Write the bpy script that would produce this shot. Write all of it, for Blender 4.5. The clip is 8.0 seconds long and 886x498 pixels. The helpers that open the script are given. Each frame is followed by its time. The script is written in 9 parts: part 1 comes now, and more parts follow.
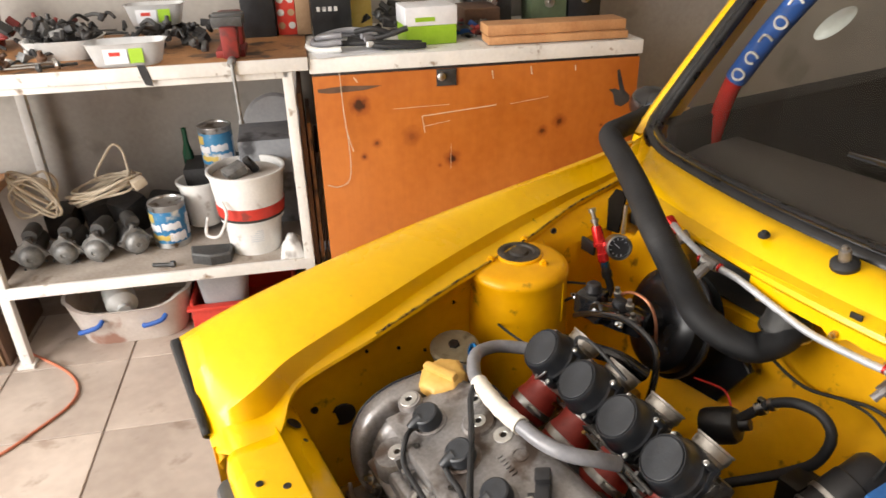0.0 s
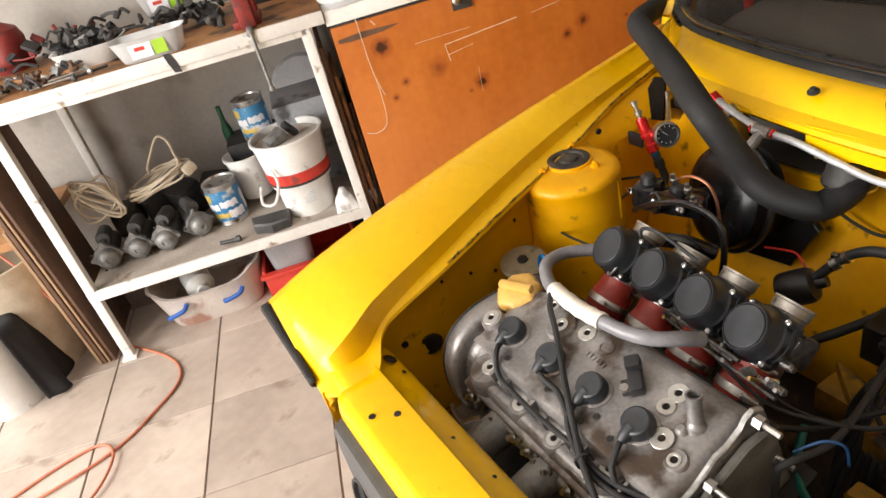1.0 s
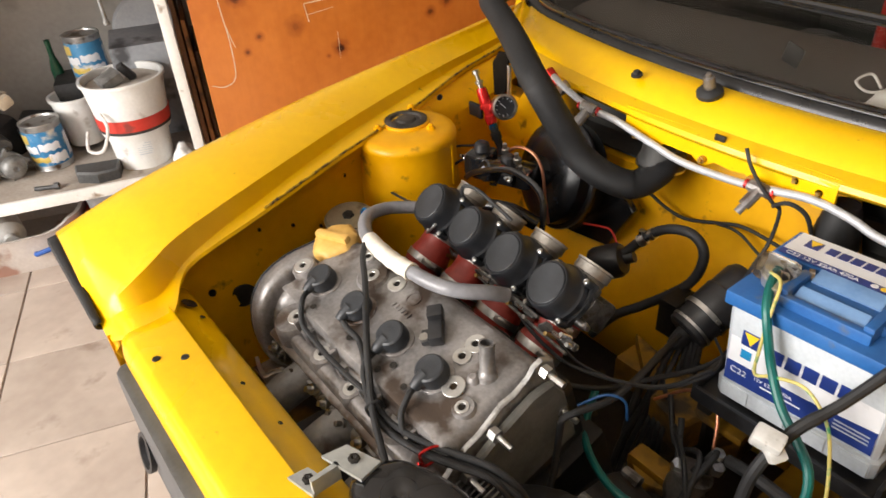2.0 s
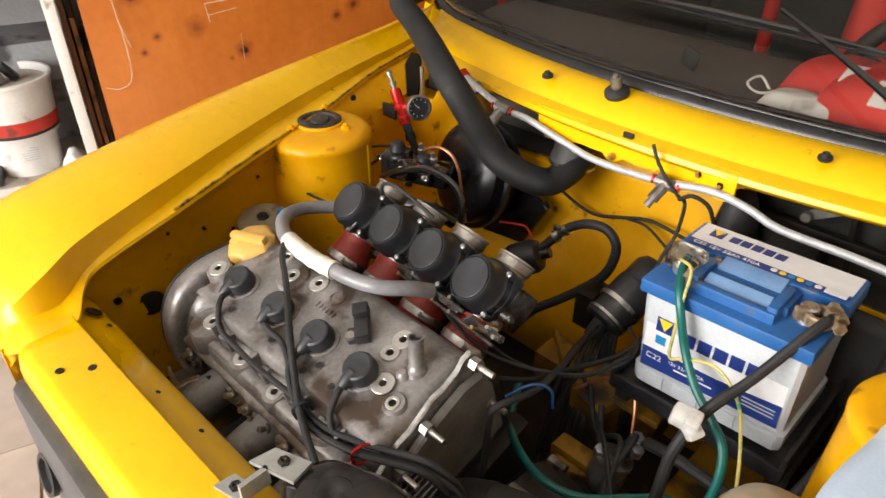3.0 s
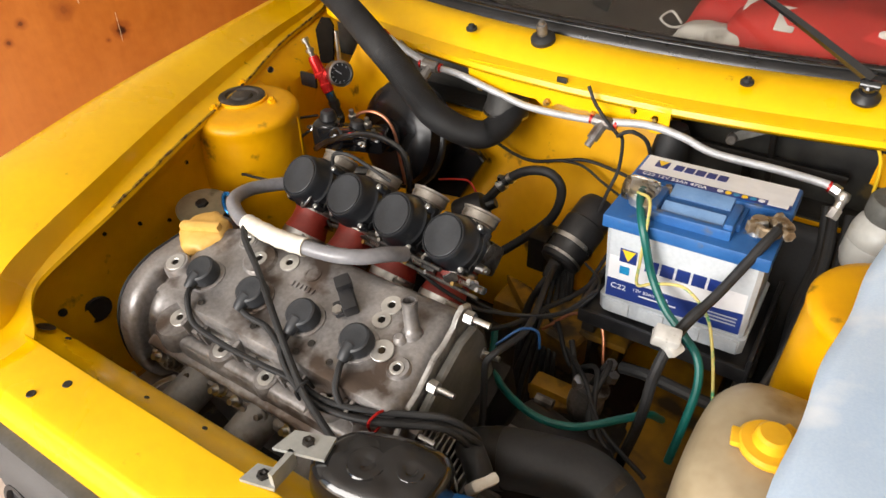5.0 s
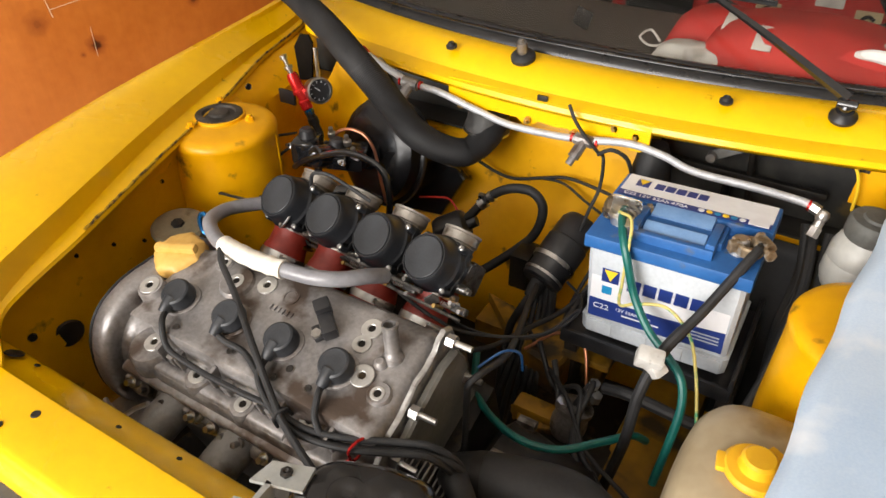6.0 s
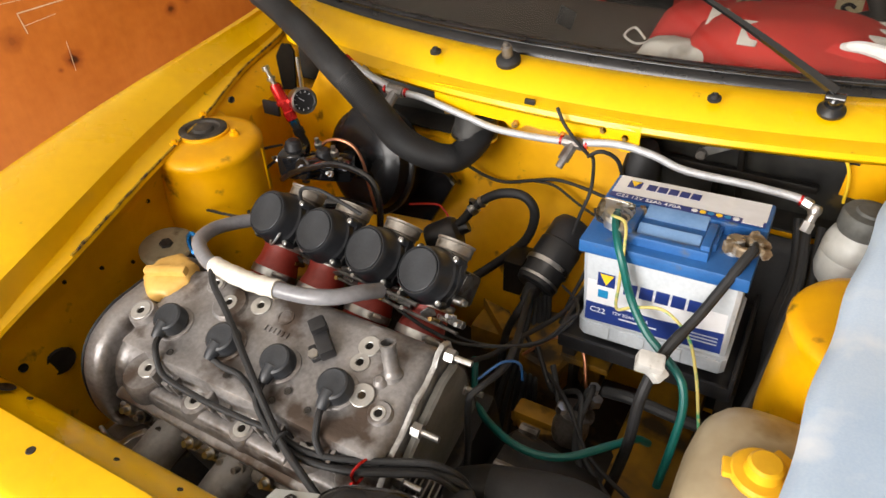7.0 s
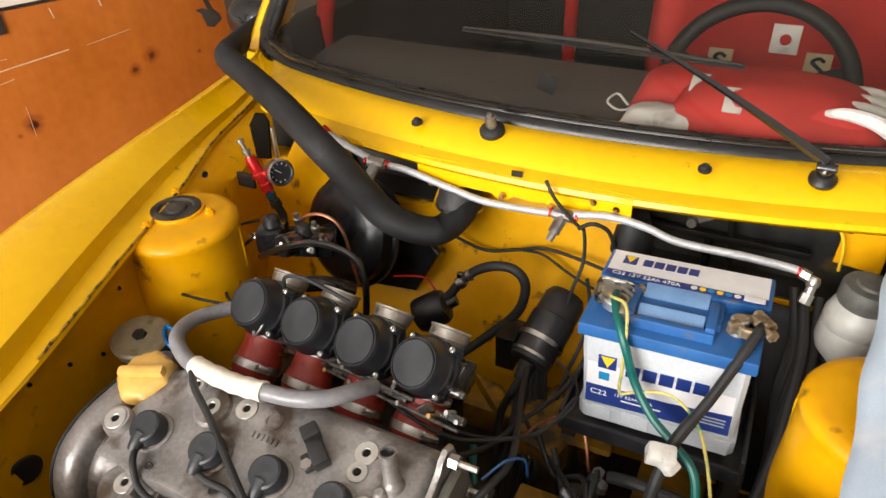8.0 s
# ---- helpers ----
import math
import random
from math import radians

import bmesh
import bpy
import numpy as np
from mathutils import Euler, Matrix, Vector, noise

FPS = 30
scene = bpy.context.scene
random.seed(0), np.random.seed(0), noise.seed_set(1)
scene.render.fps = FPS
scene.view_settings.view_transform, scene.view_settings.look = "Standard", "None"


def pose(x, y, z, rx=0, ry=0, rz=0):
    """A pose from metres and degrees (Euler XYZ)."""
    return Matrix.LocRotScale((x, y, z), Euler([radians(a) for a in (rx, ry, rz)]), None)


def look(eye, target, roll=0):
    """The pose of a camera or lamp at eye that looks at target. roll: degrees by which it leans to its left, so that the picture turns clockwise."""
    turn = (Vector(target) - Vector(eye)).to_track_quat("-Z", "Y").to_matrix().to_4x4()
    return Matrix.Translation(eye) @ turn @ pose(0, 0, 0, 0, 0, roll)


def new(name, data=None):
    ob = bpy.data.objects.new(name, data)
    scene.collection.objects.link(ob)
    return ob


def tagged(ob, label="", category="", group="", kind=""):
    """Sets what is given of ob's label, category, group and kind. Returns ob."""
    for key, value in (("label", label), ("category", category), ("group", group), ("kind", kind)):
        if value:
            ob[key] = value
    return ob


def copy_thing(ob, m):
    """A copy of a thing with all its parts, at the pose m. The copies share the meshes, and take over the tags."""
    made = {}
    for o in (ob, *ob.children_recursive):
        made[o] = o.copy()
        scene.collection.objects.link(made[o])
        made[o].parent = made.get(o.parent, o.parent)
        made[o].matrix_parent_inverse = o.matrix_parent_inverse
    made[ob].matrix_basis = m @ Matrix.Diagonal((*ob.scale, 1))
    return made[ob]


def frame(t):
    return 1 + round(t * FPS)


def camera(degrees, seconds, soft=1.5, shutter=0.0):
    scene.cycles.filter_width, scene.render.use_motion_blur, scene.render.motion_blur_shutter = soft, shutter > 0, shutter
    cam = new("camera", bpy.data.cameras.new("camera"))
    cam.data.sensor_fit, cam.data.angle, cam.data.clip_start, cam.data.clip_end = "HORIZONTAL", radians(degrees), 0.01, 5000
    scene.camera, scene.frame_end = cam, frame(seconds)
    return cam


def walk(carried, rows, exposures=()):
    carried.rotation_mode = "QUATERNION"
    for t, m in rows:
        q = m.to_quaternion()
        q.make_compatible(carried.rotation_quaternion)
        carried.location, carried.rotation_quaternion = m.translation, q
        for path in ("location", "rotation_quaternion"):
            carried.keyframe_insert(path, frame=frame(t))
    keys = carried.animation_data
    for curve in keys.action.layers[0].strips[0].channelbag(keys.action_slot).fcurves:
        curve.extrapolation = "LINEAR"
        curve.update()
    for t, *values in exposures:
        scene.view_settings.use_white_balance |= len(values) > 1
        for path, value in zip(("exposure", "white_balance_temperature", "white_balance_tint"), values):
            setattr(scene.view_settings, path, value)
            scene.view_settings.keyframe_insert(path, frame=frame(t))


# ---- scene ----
cam = camera(65.3, 8.0, shutter=0.25)
PATH = [
    (0, (0.274, -0.0175, 1.247), (-1.2969, 0.8336, 0.348), -1.4),
    (0.2, (0.2775, -0.0185, 1.2495), (-1.320, 0.774, 0.353), -3.4),
    (0.5, (0.2795, -0.0298, 1.25), (-1.3175, 0.7215, 0.309), -6.7),
    (0.8, (0.2845, -0.041, 1.2545), (-1.338, 0.561, 0.243), -17.2),
    (1, (0.2963, -0.0458, 1.26), (-1.2721, 0.6121, 0.206), -15.4),
    (1.2, (0.309, -0.049, 1.250), (-1.286, 0.586, 0.224), -15.0),
    (1.5, (0.324, -0.0254, 1.229), (-1.1949, 0.7752, 0.203), -8.5),
    (1.8, (0.331, -0.009, 1.192), (-1.075, 0.901, 0.100), -4.2),
    (2, (0.3317, -0.0016, 1.179), (-1.0148, 0.9638, 0.059), -3.7),
    (2.2, (0.333, -0.001, 1.168), (-0.9938, 0.9864, 0.043), -3.3),
    (3.3, (0.3158, -0.0311, 1.165), (-0.7657, 1.2256, 0.047), 1.1),
    (3.5, (0.3133, -0.0356, 1.171), (-0.7052, 1.2533, 0.031), 1.4),
    (4, (0.3056, -0.0625, 1.171), (-0.6528, 1.2625, 0.019), 1.4),
    (4.5, (0.2723, -0.0843, 1.16), (-0.6274, 1.2469, -0.03), 0.2),
    (4.7, (0.2575, -0.091, 1.166), (-0.6409, 1.2313, -0.036), -0.8),
    (6, (0.2409, -0.0772, 1.171), (-0.6117, 1.3017, 0.0), -0.2),
    (6.5, (0.2326, -0.0672, 1.176), (-0.6053, 1.3312, 0.018), -0.3),
    (7, (0.2263, -0.0641, 1.183), (-0.5941, 1.3234, -0.002), -2.0),
    (7.3, (0.2235, -0.050, 1.194), (-0.573, 1.387, 0.052), -1.3),
    (7.5, (0.2125, -0.0417, 1.216), (-0.5561, 1.4372, 0.109), -1.1),
    (8, (0.1693, -0.0193, 1.215), (-0.5923, 1.4616, 0.106), -2.0),
]
walk(cam, [(t, look(eye, target, roll)) for t, eye, target, roll in PATH])

# ---- light: a bright overcast day through the open garage door ----
ROOM = pose(0, 0, 0, 0, 0, -18)
world = bpy.data.worlds.new("sky")
scene.world = world
world.use_nodes = True
sky = world.node_tree.nodes.new("ShaderNodeTexSky")
sky.sky_type = "NISHITA"
sky.sun_disc = False
sky.sun_elevation = radians(38)
sky.sun_rotation = radians(200)
world.node_tree.links.new(sky.outputs[0], world.node_tree.nodes["Background"].inputs[0])
world.node_tree.nodes["Background"].inputs[1].default_value = 0.15
scene.view_settings.exposure = 0.0

sun_data = bpy.data.lights.new("sun", "SUN")
sun_data.energy, sun_data.angle, sun_data.color = 1.2, radians(12), (1.0, 0.95, 0.88)
sun = new("sun", sun_data)
sun.matrix_world = ROOM @ look((0, -6, 6), (0, 0, 0.5))


def daylight(name, m, w, h, watts):
    d = bpy.data.lights.new(name, "AREA")
    d.shape, d.size, d.size_y, d.energy, d.color = "RECTANGLE", w, h, watts, (1.0, 0.945, 0.895)
    ob = new(name, d)
    ob.matrix_world = m
    return ob


daylight("door_daylight", ROOM @ look((0.20, -2.75, 1.46), (-0.4, 0.5, 0.8)), 2.5, 2.1, 216)


# ---- materials ----
def surf(name, a, b, scale=8.0, rough=0.5, metal=0.0, bump=0.15, fine=90.0, coat=0.0, spots=None, spot_scale=30.0, spot_cut=0.68, rough_var=0.12, trans=0.0, spec=0.5):
    """Two tones mixed by broad and fine noise, with relief, uneven gloss and optional spots of dirt."""
    m = bpy.data.materials.new(name)
    m.use_nodes = True
    nt = m.node_tree
    n, l = nt.nodes, nt.links
    p = n["Principled BSDF"]
    tc = n.new("ShaderNodeTexCoord")

    def noisy(s, d=4.0):
        k = n.new("ShaderNodeTexNoise")
        k.inputs["Scale"].default_value, k.inputs["Detail"].default_value = s, d
        l.new(tc.outputs["Object"], k.inputs["Vector"])
        return k
    n1, n2 = noisy(scale), noisy(fine, 2.0)
    add = n.new("ShaderNodeMath")
    add.operation = "MULTIPLY_ADD"
    l.new(n2.outputs[0], add.inputs[0])
    add.inputs[1].default_value = 0.35
    l.new(n1.outputs[0], add.inputs[2])
    ramp = n.new("ShaderNodeValToRGB")
    ramp.color_ramp.elements[0].position, ramp.color_ramp.elements[1].position = 0.45, 0.85
    ramp.color_ramp.elements[0].color, ramp.color_ramp.elements[1].color = (*a, 1), (*b, 1)
    l.new(add.outputs[0], ramp.inputs[0])
    col = ramp.outputs[0]
    if spots:
        n3 = noisy(spot_scale, 6.0)
        cut = n.new("ShaderNodeMapRange")
        cut.inputs[1].default_value, cut.inputs[2].default_value = spot_cut - 0.06, spot_cut + 0.04
        l.new(n3.outputs[0], cut.inputs[0])
        mix = n.new("ShaderNodeMix")
        mix.data_type = "RGBA"
        l.new(cut.outputs[0], mix.inputs[0])
        l.new(col, mix.inputs[6])
        mix.inputs[7].default_value = (*spots, 1)
        col = mix.outputs[2]
    l.new(col, p.inputs["Base Color"])
    rr = n.new("ShaderNodeMapRange")
    rr.inputs[3].default_value, rr.inputs[4].default_value = max(0.02, rough - rough_var), min(1.0, rough + rough_var)
    l.new(n1.outputs[0], rr.inputs[0])
    l.new(rr.outputs[0], p.inputs["Roughness"])
    p.inputs["Metallic"].default_value = metal
    p.inputs["Coat Weight"].default_value = coat
    p.inputs["Specular IOR Level"].default_value = spec
    p.inputs["Coat Roughness"].default_value = 0.08
    if trans:
        p.inputs["Transmission Weight"].default_value = trans
    if bump:
        bp = n.new("ShaderNodeBump")
        bp.inputs["Strength"].default_value, bp.inputs["Distance"].default_value = bump, 0.002
        l.new(add.outputs[0], bp.inputs["Height"])
        l.new(bp.outputs[0], p.inputs["Normal"])
    return m


YELLOW = surf("yellow_paint", (0.86, 0.48, 0.0005), (0.95, 0.56, 0.001), 5, 0.30, 0, 0.05, 60, 0.22, (0.34, 0.17, 0.008), 42, 0.76, spec=0.32)
# worn spots, plus an orange cast for yellow light bounced in the shaded bay
YELLOW_BAY = surf("yellow_paint_worn_shaded", (0.77, 0.355, 0.0005), (0.91, 0.465, 0.001), 7, 0.40, 0, 0.12, 50, 0.12, (0.16, 0.08, 0.012), 26, 0.70, spec=0.32)
# darker, mottled yellow for the parts low in the bay
UNDER = surf("dark_mottled_yellow", (0.09, 0.045, 0.004), (0.36, 0.18, 0.005), 9, 0.55, 0, 0.2, 40, 0, (0.03, 0.02, 0.01), 14, 0.56)
CASTING = surf("cast_aluminium", (0.155, 0.146, 0.142), (0.365, 0.348, 0.340), 11, 0.38, 0.5, 0.6, 190, 0, (0.095, 0.070, 0.055), 17, 0.57, 0.22)
CASTING_D = surf("stained_aluminium", (0.13, 0.12, 0.11), (0.30, 0.28, 0.26), 18, 0.5, 0.7, 0.6, 220, 0, (0.06, 0.05, 0.04), 30, 0.60)
STEEL = surf("bright_steel", (0.38, 0.37, 0.355), (0.60, 0.59, 0.57), 30, 0.30, 1.0, 0.1, 200)
ALLOY = surf("machined_alloy", (0.55, 0.53, 0.50), (0.75, 0.73, 0.70), 25, 0.32, 0.9, 0.15, 200)
BRASS = surf("dull_brass", (0.35, 0.22, 0.07), (0.55, 0.36, 0.13), 60, 0.4, 0.9, 0.2, 200)
COPPER = surf("copper_pipe", (0.55, 0.22, 0.12), (0.75, 0.34, 0.2), 60, 0.35, 1.0, 0.1, 200)
IRON = surf("heat_stained_iron", (0.13, 0.128, 0.125), (0.25, 0.245, 0.24), 20, 0.6, 0.4, 0.4, 180, 0, (0.12, 0.10, 0.085), 24, 0.64)
BLACK = surf("black_plastic", (0.008, 0.008, 0.009), (0.021, 0.021, 0.023), 25, 0.40, 0, 0.15, 180)
CARBBLACK = surf("black_moulded_cap", (0.014, 0.016, 0.019), (0.030, 0.033, 0.038), 30, 0.42, 0, 0.2, 400)
SATIN = surf("satin_black_enamel", (0.003, 0.003, 0.0035), (0.008, 0.008, 0.009), 14, 0.24, 0, 0.05, 90, 0.0, spec=0.4)
DARKHOLE = surf("unlit_cavity_paint", (0.004, 0.003, 0.002), (0.012, 0.009, 0.006), 12, 0.9, 0, 0.2, 80, spec=0.1)
GLOSS = surf("gloss_black_enamel", (0.006, 0.006, 0.007), (0.014, 0.014, 0.015), 12, 0.16, 0, 0.05, 60, 0.6)
RUBBER = surf("black_rubber", (0.007, 0.007, 0.0075), (0.020, 0.020, 0.021), 25, 0.62, 0, 0.2, 200)
GRIME = surf("oily_dark_metal", (0.008, 0.007, 0.006), (0.035, 0.030, 0.025), 14, 0.5, 0.4, 0.5, 120, 0, (0.09, 0.06, 0.03), 26, 0.66)
REDRUBBER = surf("red_rubber", (0.20, 0.018, 0.012), (0.34, 0.035, 0.022), 22, 0.45, 0, 0.15, 200)
REDANO = surf("red_anodised", (0.65, 0.02, 0.02), (0.80, 0.04, 0.035), 30, 0.25, 0.7, 0.05, 200)
BLUEANO = surf("blue_anodised", (0.010, 0.12, 0.34), (0.02, 0.19, 0.46), 30, 0.25, 0.7, 0.05, 200)
GREYHOSE = surf("grey_fuel_hose", (0.17, 0.17, 0.185), (0.27, 0.27, 0.285), 18, 0.35, 0, 0.1, 150, 0.2)
TAPE = surf("cream_tape", (0.66, 0.60, 0.50), (0.84, 0.80, 0.72), 30, 0.55, 0, 0.3, 120)
BRAID = surf("silver_braided_hose", (0.40, 0.41, 0.43), (0.56, 0.57, 0.59), 90, 0.50, 0.3, 0.6, 500)
CREAM = surf("yellowed_cap_plastic", (0.60, 0.34, 0.07), (0.74, 0.46, 0.13), 22, 0.42, 0, 0.12, 150, 0, (0.35, 0.18, 0.04), 30, 0.7)
SEAL = surf("rubber_seal", (0.008, 0.008, 0.0085), (0.018, 0.018, 0.019), 30, 0.30, 0, 0.1, 150)
BATBLUE = surf("blue_battery_lid", (0.014, 0.085, 0.27), (0.025, 0.125, 0.36), 16, 0.40, 0, 0.12, 200, 0, (0.10, 0.12, 0.15), 30, 0.68)
BATPALE = surf("pale_blue_grip", (0.12, 0.24, 0.46), (0.18, 0.32, 0.55), 20, 0.45, 0, 0.1, 200)
BATGREY = surf("grey_battery_case", (0.42, 0.46, 0.50), (0.58, 0.62, 0.66), 12, 0.42, 0, 0.12, 200, 0, (0.28, 0.27, 0.25), 25, 0.70)
PRINTWHITE = surf("white_print", (0.70, 0.71, 0.74), (0.80, 0.81, 0.84), 20, 0.32, 0, 0.03, 100)
PRINTBLUE = surf("navy_print", (0.012, 0.030, 0.17), (0.02, 0.045, 0.23), 20, 0.34, 0, 0.03, 100)
PRINTYELLOW = surf("yellow_print", (0.85, 0.55, 0.02), (0.92, 0.62, 0.04), 20, 0.35, 0, 0.02, 100)
PRINTCYAN = surf("cyan_print", (0.01, 0.20, 0.45), (0.02, 0.26, 0.52), 20, 0.35, 0, 0.02, 100)
GREENHOSE = surf("green_cable", (0.003, 0.085, 0.075), (0.006, 0.135, 0.115), 30, 0.38, 0, 0.08, 150)
TANK = surf("aged_translucent_plastic", (0.32, 0.25, 0.15), (0.46, 0.38, 0.25), 6, 0.38, 0, 0.1, 60, 0.1, (0.22, 0.15, 0.07), 9, 0.66)
CAPYELLOW = surf("yellow_plastic", (0.80, 0.42, 0.012), (0.90, 0.52, 0.025), 20, 0.38, 0, 0.08, 150)
CLOTH = surf("pale_blue_cloth", (0.45, 0.59, 0.78), (0.60, 0.72, 0.87), 5, 0.85, 0, 0.10, 420, 0, (0.74, 0.81, 0.90), 9, 0.64)
WHITEPLAS = surf("white_plastic", (0.66, 0.66, 0.64), (0.80, 0.80, 0.78), 10, 0.42, 0, 0.1, 120, 0, (0.45, 0.42, 0.38), 18, 0.70)


def glass_mat(name, tint, rough=0.0, ior=1.45):
    m = bpy.data.materials.new(name)
    m.use_nodes = True
    p = m.node_tree.nodes["Principled BSDF"]
    p.inputs["Base Color"].default_value = (*tint, 1)
    p.inputs["Roughness"].default_value = rough
    p.inputs["IOR"].default_value = ior
    p.inputs["Transmission Weight"].default_value = 1.0
    return m


GLASS = bpy.data.materials.new("windscreen_glass")
GLASS.use_nodes = True
gn, gl = GLASS.node_tree.nodes, GLASS.node_tree.links
gn.remove(gn["Principled BSDF"])
clear, shine, gmx = gn.new("ShaderNodeBsdfTransparent"), gn.new("ShaderNodeBsdfGlossy"), gn.new("ShaderNodeMixShader")
facing, power, scale_up = gn.new("ShaderNodeLayerWeight"), gn.new("ShaderNodeMath"), gn.new("ShaderNodeMath")
power.operation, power.inputs[1].default_value = "POWER", 4.0
scale_up.operation, scale_up.inputs[1].default_value, scale_up.inputs[2].default_value = "MULTIPLY_ADD", 0.32, 0.020
gl.new(facing.outputs["Facing"], power.inputs[0])
gl.new(power.outputs[0], scale_up.inputs[0])
clear.inputs[0].default_value = (0.83, 0.82, 0.79, 1)
shine.inputs["Roughness"].default_value = 0.02
gl.new(scale_up.outputs[0], gmx.inputs[0])
gl.new(clear.outputs[0], gmx.inputs[1])
gl.new(shine.outputs[0], gmx.inputs[2])
gl.new(gmx.outputs[0], gn["Material Output"].inputs[0])


# ---- mesh helpers ----
def box(bm, c, s, bevel=0.0, m=None, seg=2):
    r = bmesh.ops.create_cube(bm, size=1.0)
    vs = r["verts"]
    for v in vs:
        v.co = Vector((v.co.x * s[0], v.co.y * s[1], v.co.z * s[2]))
    if bevel:
        es = list({e for v in vs for e in v.link_edges})
        r = bmesh.ops.bevel(bm, geom=es, offset=bevel, segments=seg, affect="EDGES", profile=0.6)
        vs = list({v for f in r["faces"] for v in f.verts} | {v for v in vs if v.is_valid})
    t = Matrix.Translation(c) if m is None else m @ Matrix.Translation(c)
    for v in vs:
        v.co = t @ v.co
    return vs


def frame_to(d):
    return Vector(d).normalized().to_track_quat("Z", "Y").to_matrix()


def lathe(bm, prof, o=(0, 0, 0), d=(0, 0, 1), seg=24, caps=True):
    """Profile of (radius, height) turned about the axis d through o."""
    q, o = frame_to(d), Vector(o)
    rings = []
    for r, h in prof:
        rings.append([bm.verts.new(o + q @ Vector((r * math.cos(6.283185 * k / seg), r * math.sin(6.283185 * k / seg), h))) for k in range(seg)])
    for a, b in zip(rings, rings[1:]):
        for k in range(seg):
            bm.faces.new((a[k], a[(k + 1) % seg], b[(k + 1) % seg], b[k]))
    if caps:
        if prof[0][0] > 1e-5:
            bm.faces.new(rings[0][::-1])
        if prof[-1][0] > 1e-5:
            bm.faces.new(rings[-1])


def cyl(bm, a, b, r, r2=None, seg=20, edge=0.0):
    a, b = Vector(a), Vector(b)
    h = (b - a).length
    r2 = r if r2 is None else r2
    e = edge
    prof = [(r - e, 0), (r, e), (r2, h - e), (r2 - e, h)] if e else [(r, 0), (r2, h)]
    lathe(bm, prof, a, b - a, seg)


def smooth_path(pts, n=6):
    p = [Vector(q) for q in pts]
    if len(p) < 3:
        return p
    p = [p[0] * 2 - p[1]] + p + [p[-1] * 2 - p[-2]]
    out = []
    for i in range(1, len(p) - 2):
        a, b, c, d = p[i - 1:i + 3]
        for k in range(n):
            t = k / n
            out.append(0.5 * ((2 * b) + (c - a) * t + (2 * a - 5 * b + 4 * c - d) * t * t + (3 * b - a - 3 * c + d) * t ** 3))
    out.append(p[-2])
    return out


def tube(bm, pts, r, seg=10, n=6, ribs=0.0, caps=True):
    """A round tube along a smooth path. r: a number, or a function of the share of the way."""
    p = smooth_path(pts, n)
    rad = r if callable(r) else (lambda s: r)
    up = Vector((0.13, 0.21, 1)).normalized()
    rings = []
    for i, q in enumerate(p):
        d = (p[min(i + 1, len(p) - 1)] - p[max(i - 1, 0)]).normalized()
        side = d.cross(up)
        if side.length < 1e-3:
            side = d.cross(Vector((1, 0, 0)))
        side.normalize()
        up = side.cross(d).normalized()
        rr = rad(i / (len(p) - 1)) + (ribs if i % 2 else -ribs)
        rings.append([bm.verts.new(q + (side * math.cos(6.283185 * k / seg) + up * math.sin(6.283185 * k / seg)) * rr) for k in range(seg)])
    for a, b in zip(rings, rings[1:]):
        for k in range(seg):
            bm.faces.new((a[k], a[(k + 1) % seg], b[(k + 1) % seg], b[k]))
    if caps:
        bm.faces.new(rings[0][::-1])
        bm.faces.new(rings[-1])


def loft(bm, rows, close=False):
    vs = [[bm.verts.new(q) for q in row] for row in rows]
    for a, b in zip(vs, vs[1:]):
        n = len(a)
        for k in range(n if close else n - 1):
            bm.faces.new((a[k], a[(k + 1) % n], b[(k + 1) % n], b[k]))
    return vs


def slab(bm, outline, z0, z1, m=None, bevel=0.0):
    """A flat outline of (x, y) raised from z0 to z1, corners eased by bevel at the top."""
    m = m or Matrix.Identity(4)
    n = len(outline)
    cx, cy = sum(p[0] for p in outline) / n, sum(p[1] for p in outline) / n
    rings = [[(x, y, z0) for x, y in outline], [(x, y, z1 - bevel) for x, y in outline]]
    if bevel:
        ins = []
        for x, y in outline:
            d = math.hypot(x - cx, y - cy) or 1
            ins.append((x - (x - cx) / d * bevel, y - (y - cy) / d * bevel, z1))
        rings.append(ins)
    vs = [[bm.verts.new(m @ Vector(q)) for q in ring] for ring in rings]
    for a, b in zip(vs, vs[1:]):
        for k in range(n):
            bm.faces.new((a[k], a[(k + 1) % n], b[(k + 1) % n], b[k]))
    bm.faces.new(vs[0][::-1])
    bm.faces.new(vs[-1])


def finish(name, bm, material, smooth=35):
    bmesh.ops.recalc_face_normals(bm, faces=bm.faces)
    me = bpy.data.meshes.new(name)
    bm.to_mesh(me)
    bm.free()
    me.materials.append(material)
    if smooth:
        me.shade_smooth()
        me.set_sharp_from_angle(angle=radians(smooth))
    return me


def part(name, bm, material, parent=None, label="", smooth=35):
    ob = new(name, finish(name, bm, material, smooth))
    if parent:
        ob.parent = parent
        ob.matrix_parent_inverse = parent.matrix_world.inverted()
    if label:
        ob["label"] = label
    return ob


def thing(name, label, category, group="", at=(0, 0, 0), m=None):
    ob = new(name)
    ob.empty_display_size = 0.02
    ob.matrix_world = m if m is not None else Matrix.Translation(at)
    bpy.context.view_layer.update()
    return tagged(ob, label, category, group)


def B():
    return bmesh.new()


def thick(ob, t, offset=-1.0):
    k = ob.modifiers.new("thickness", "SOLIDIFY")
    k.thickness, k.offset = t, offset
    return ob


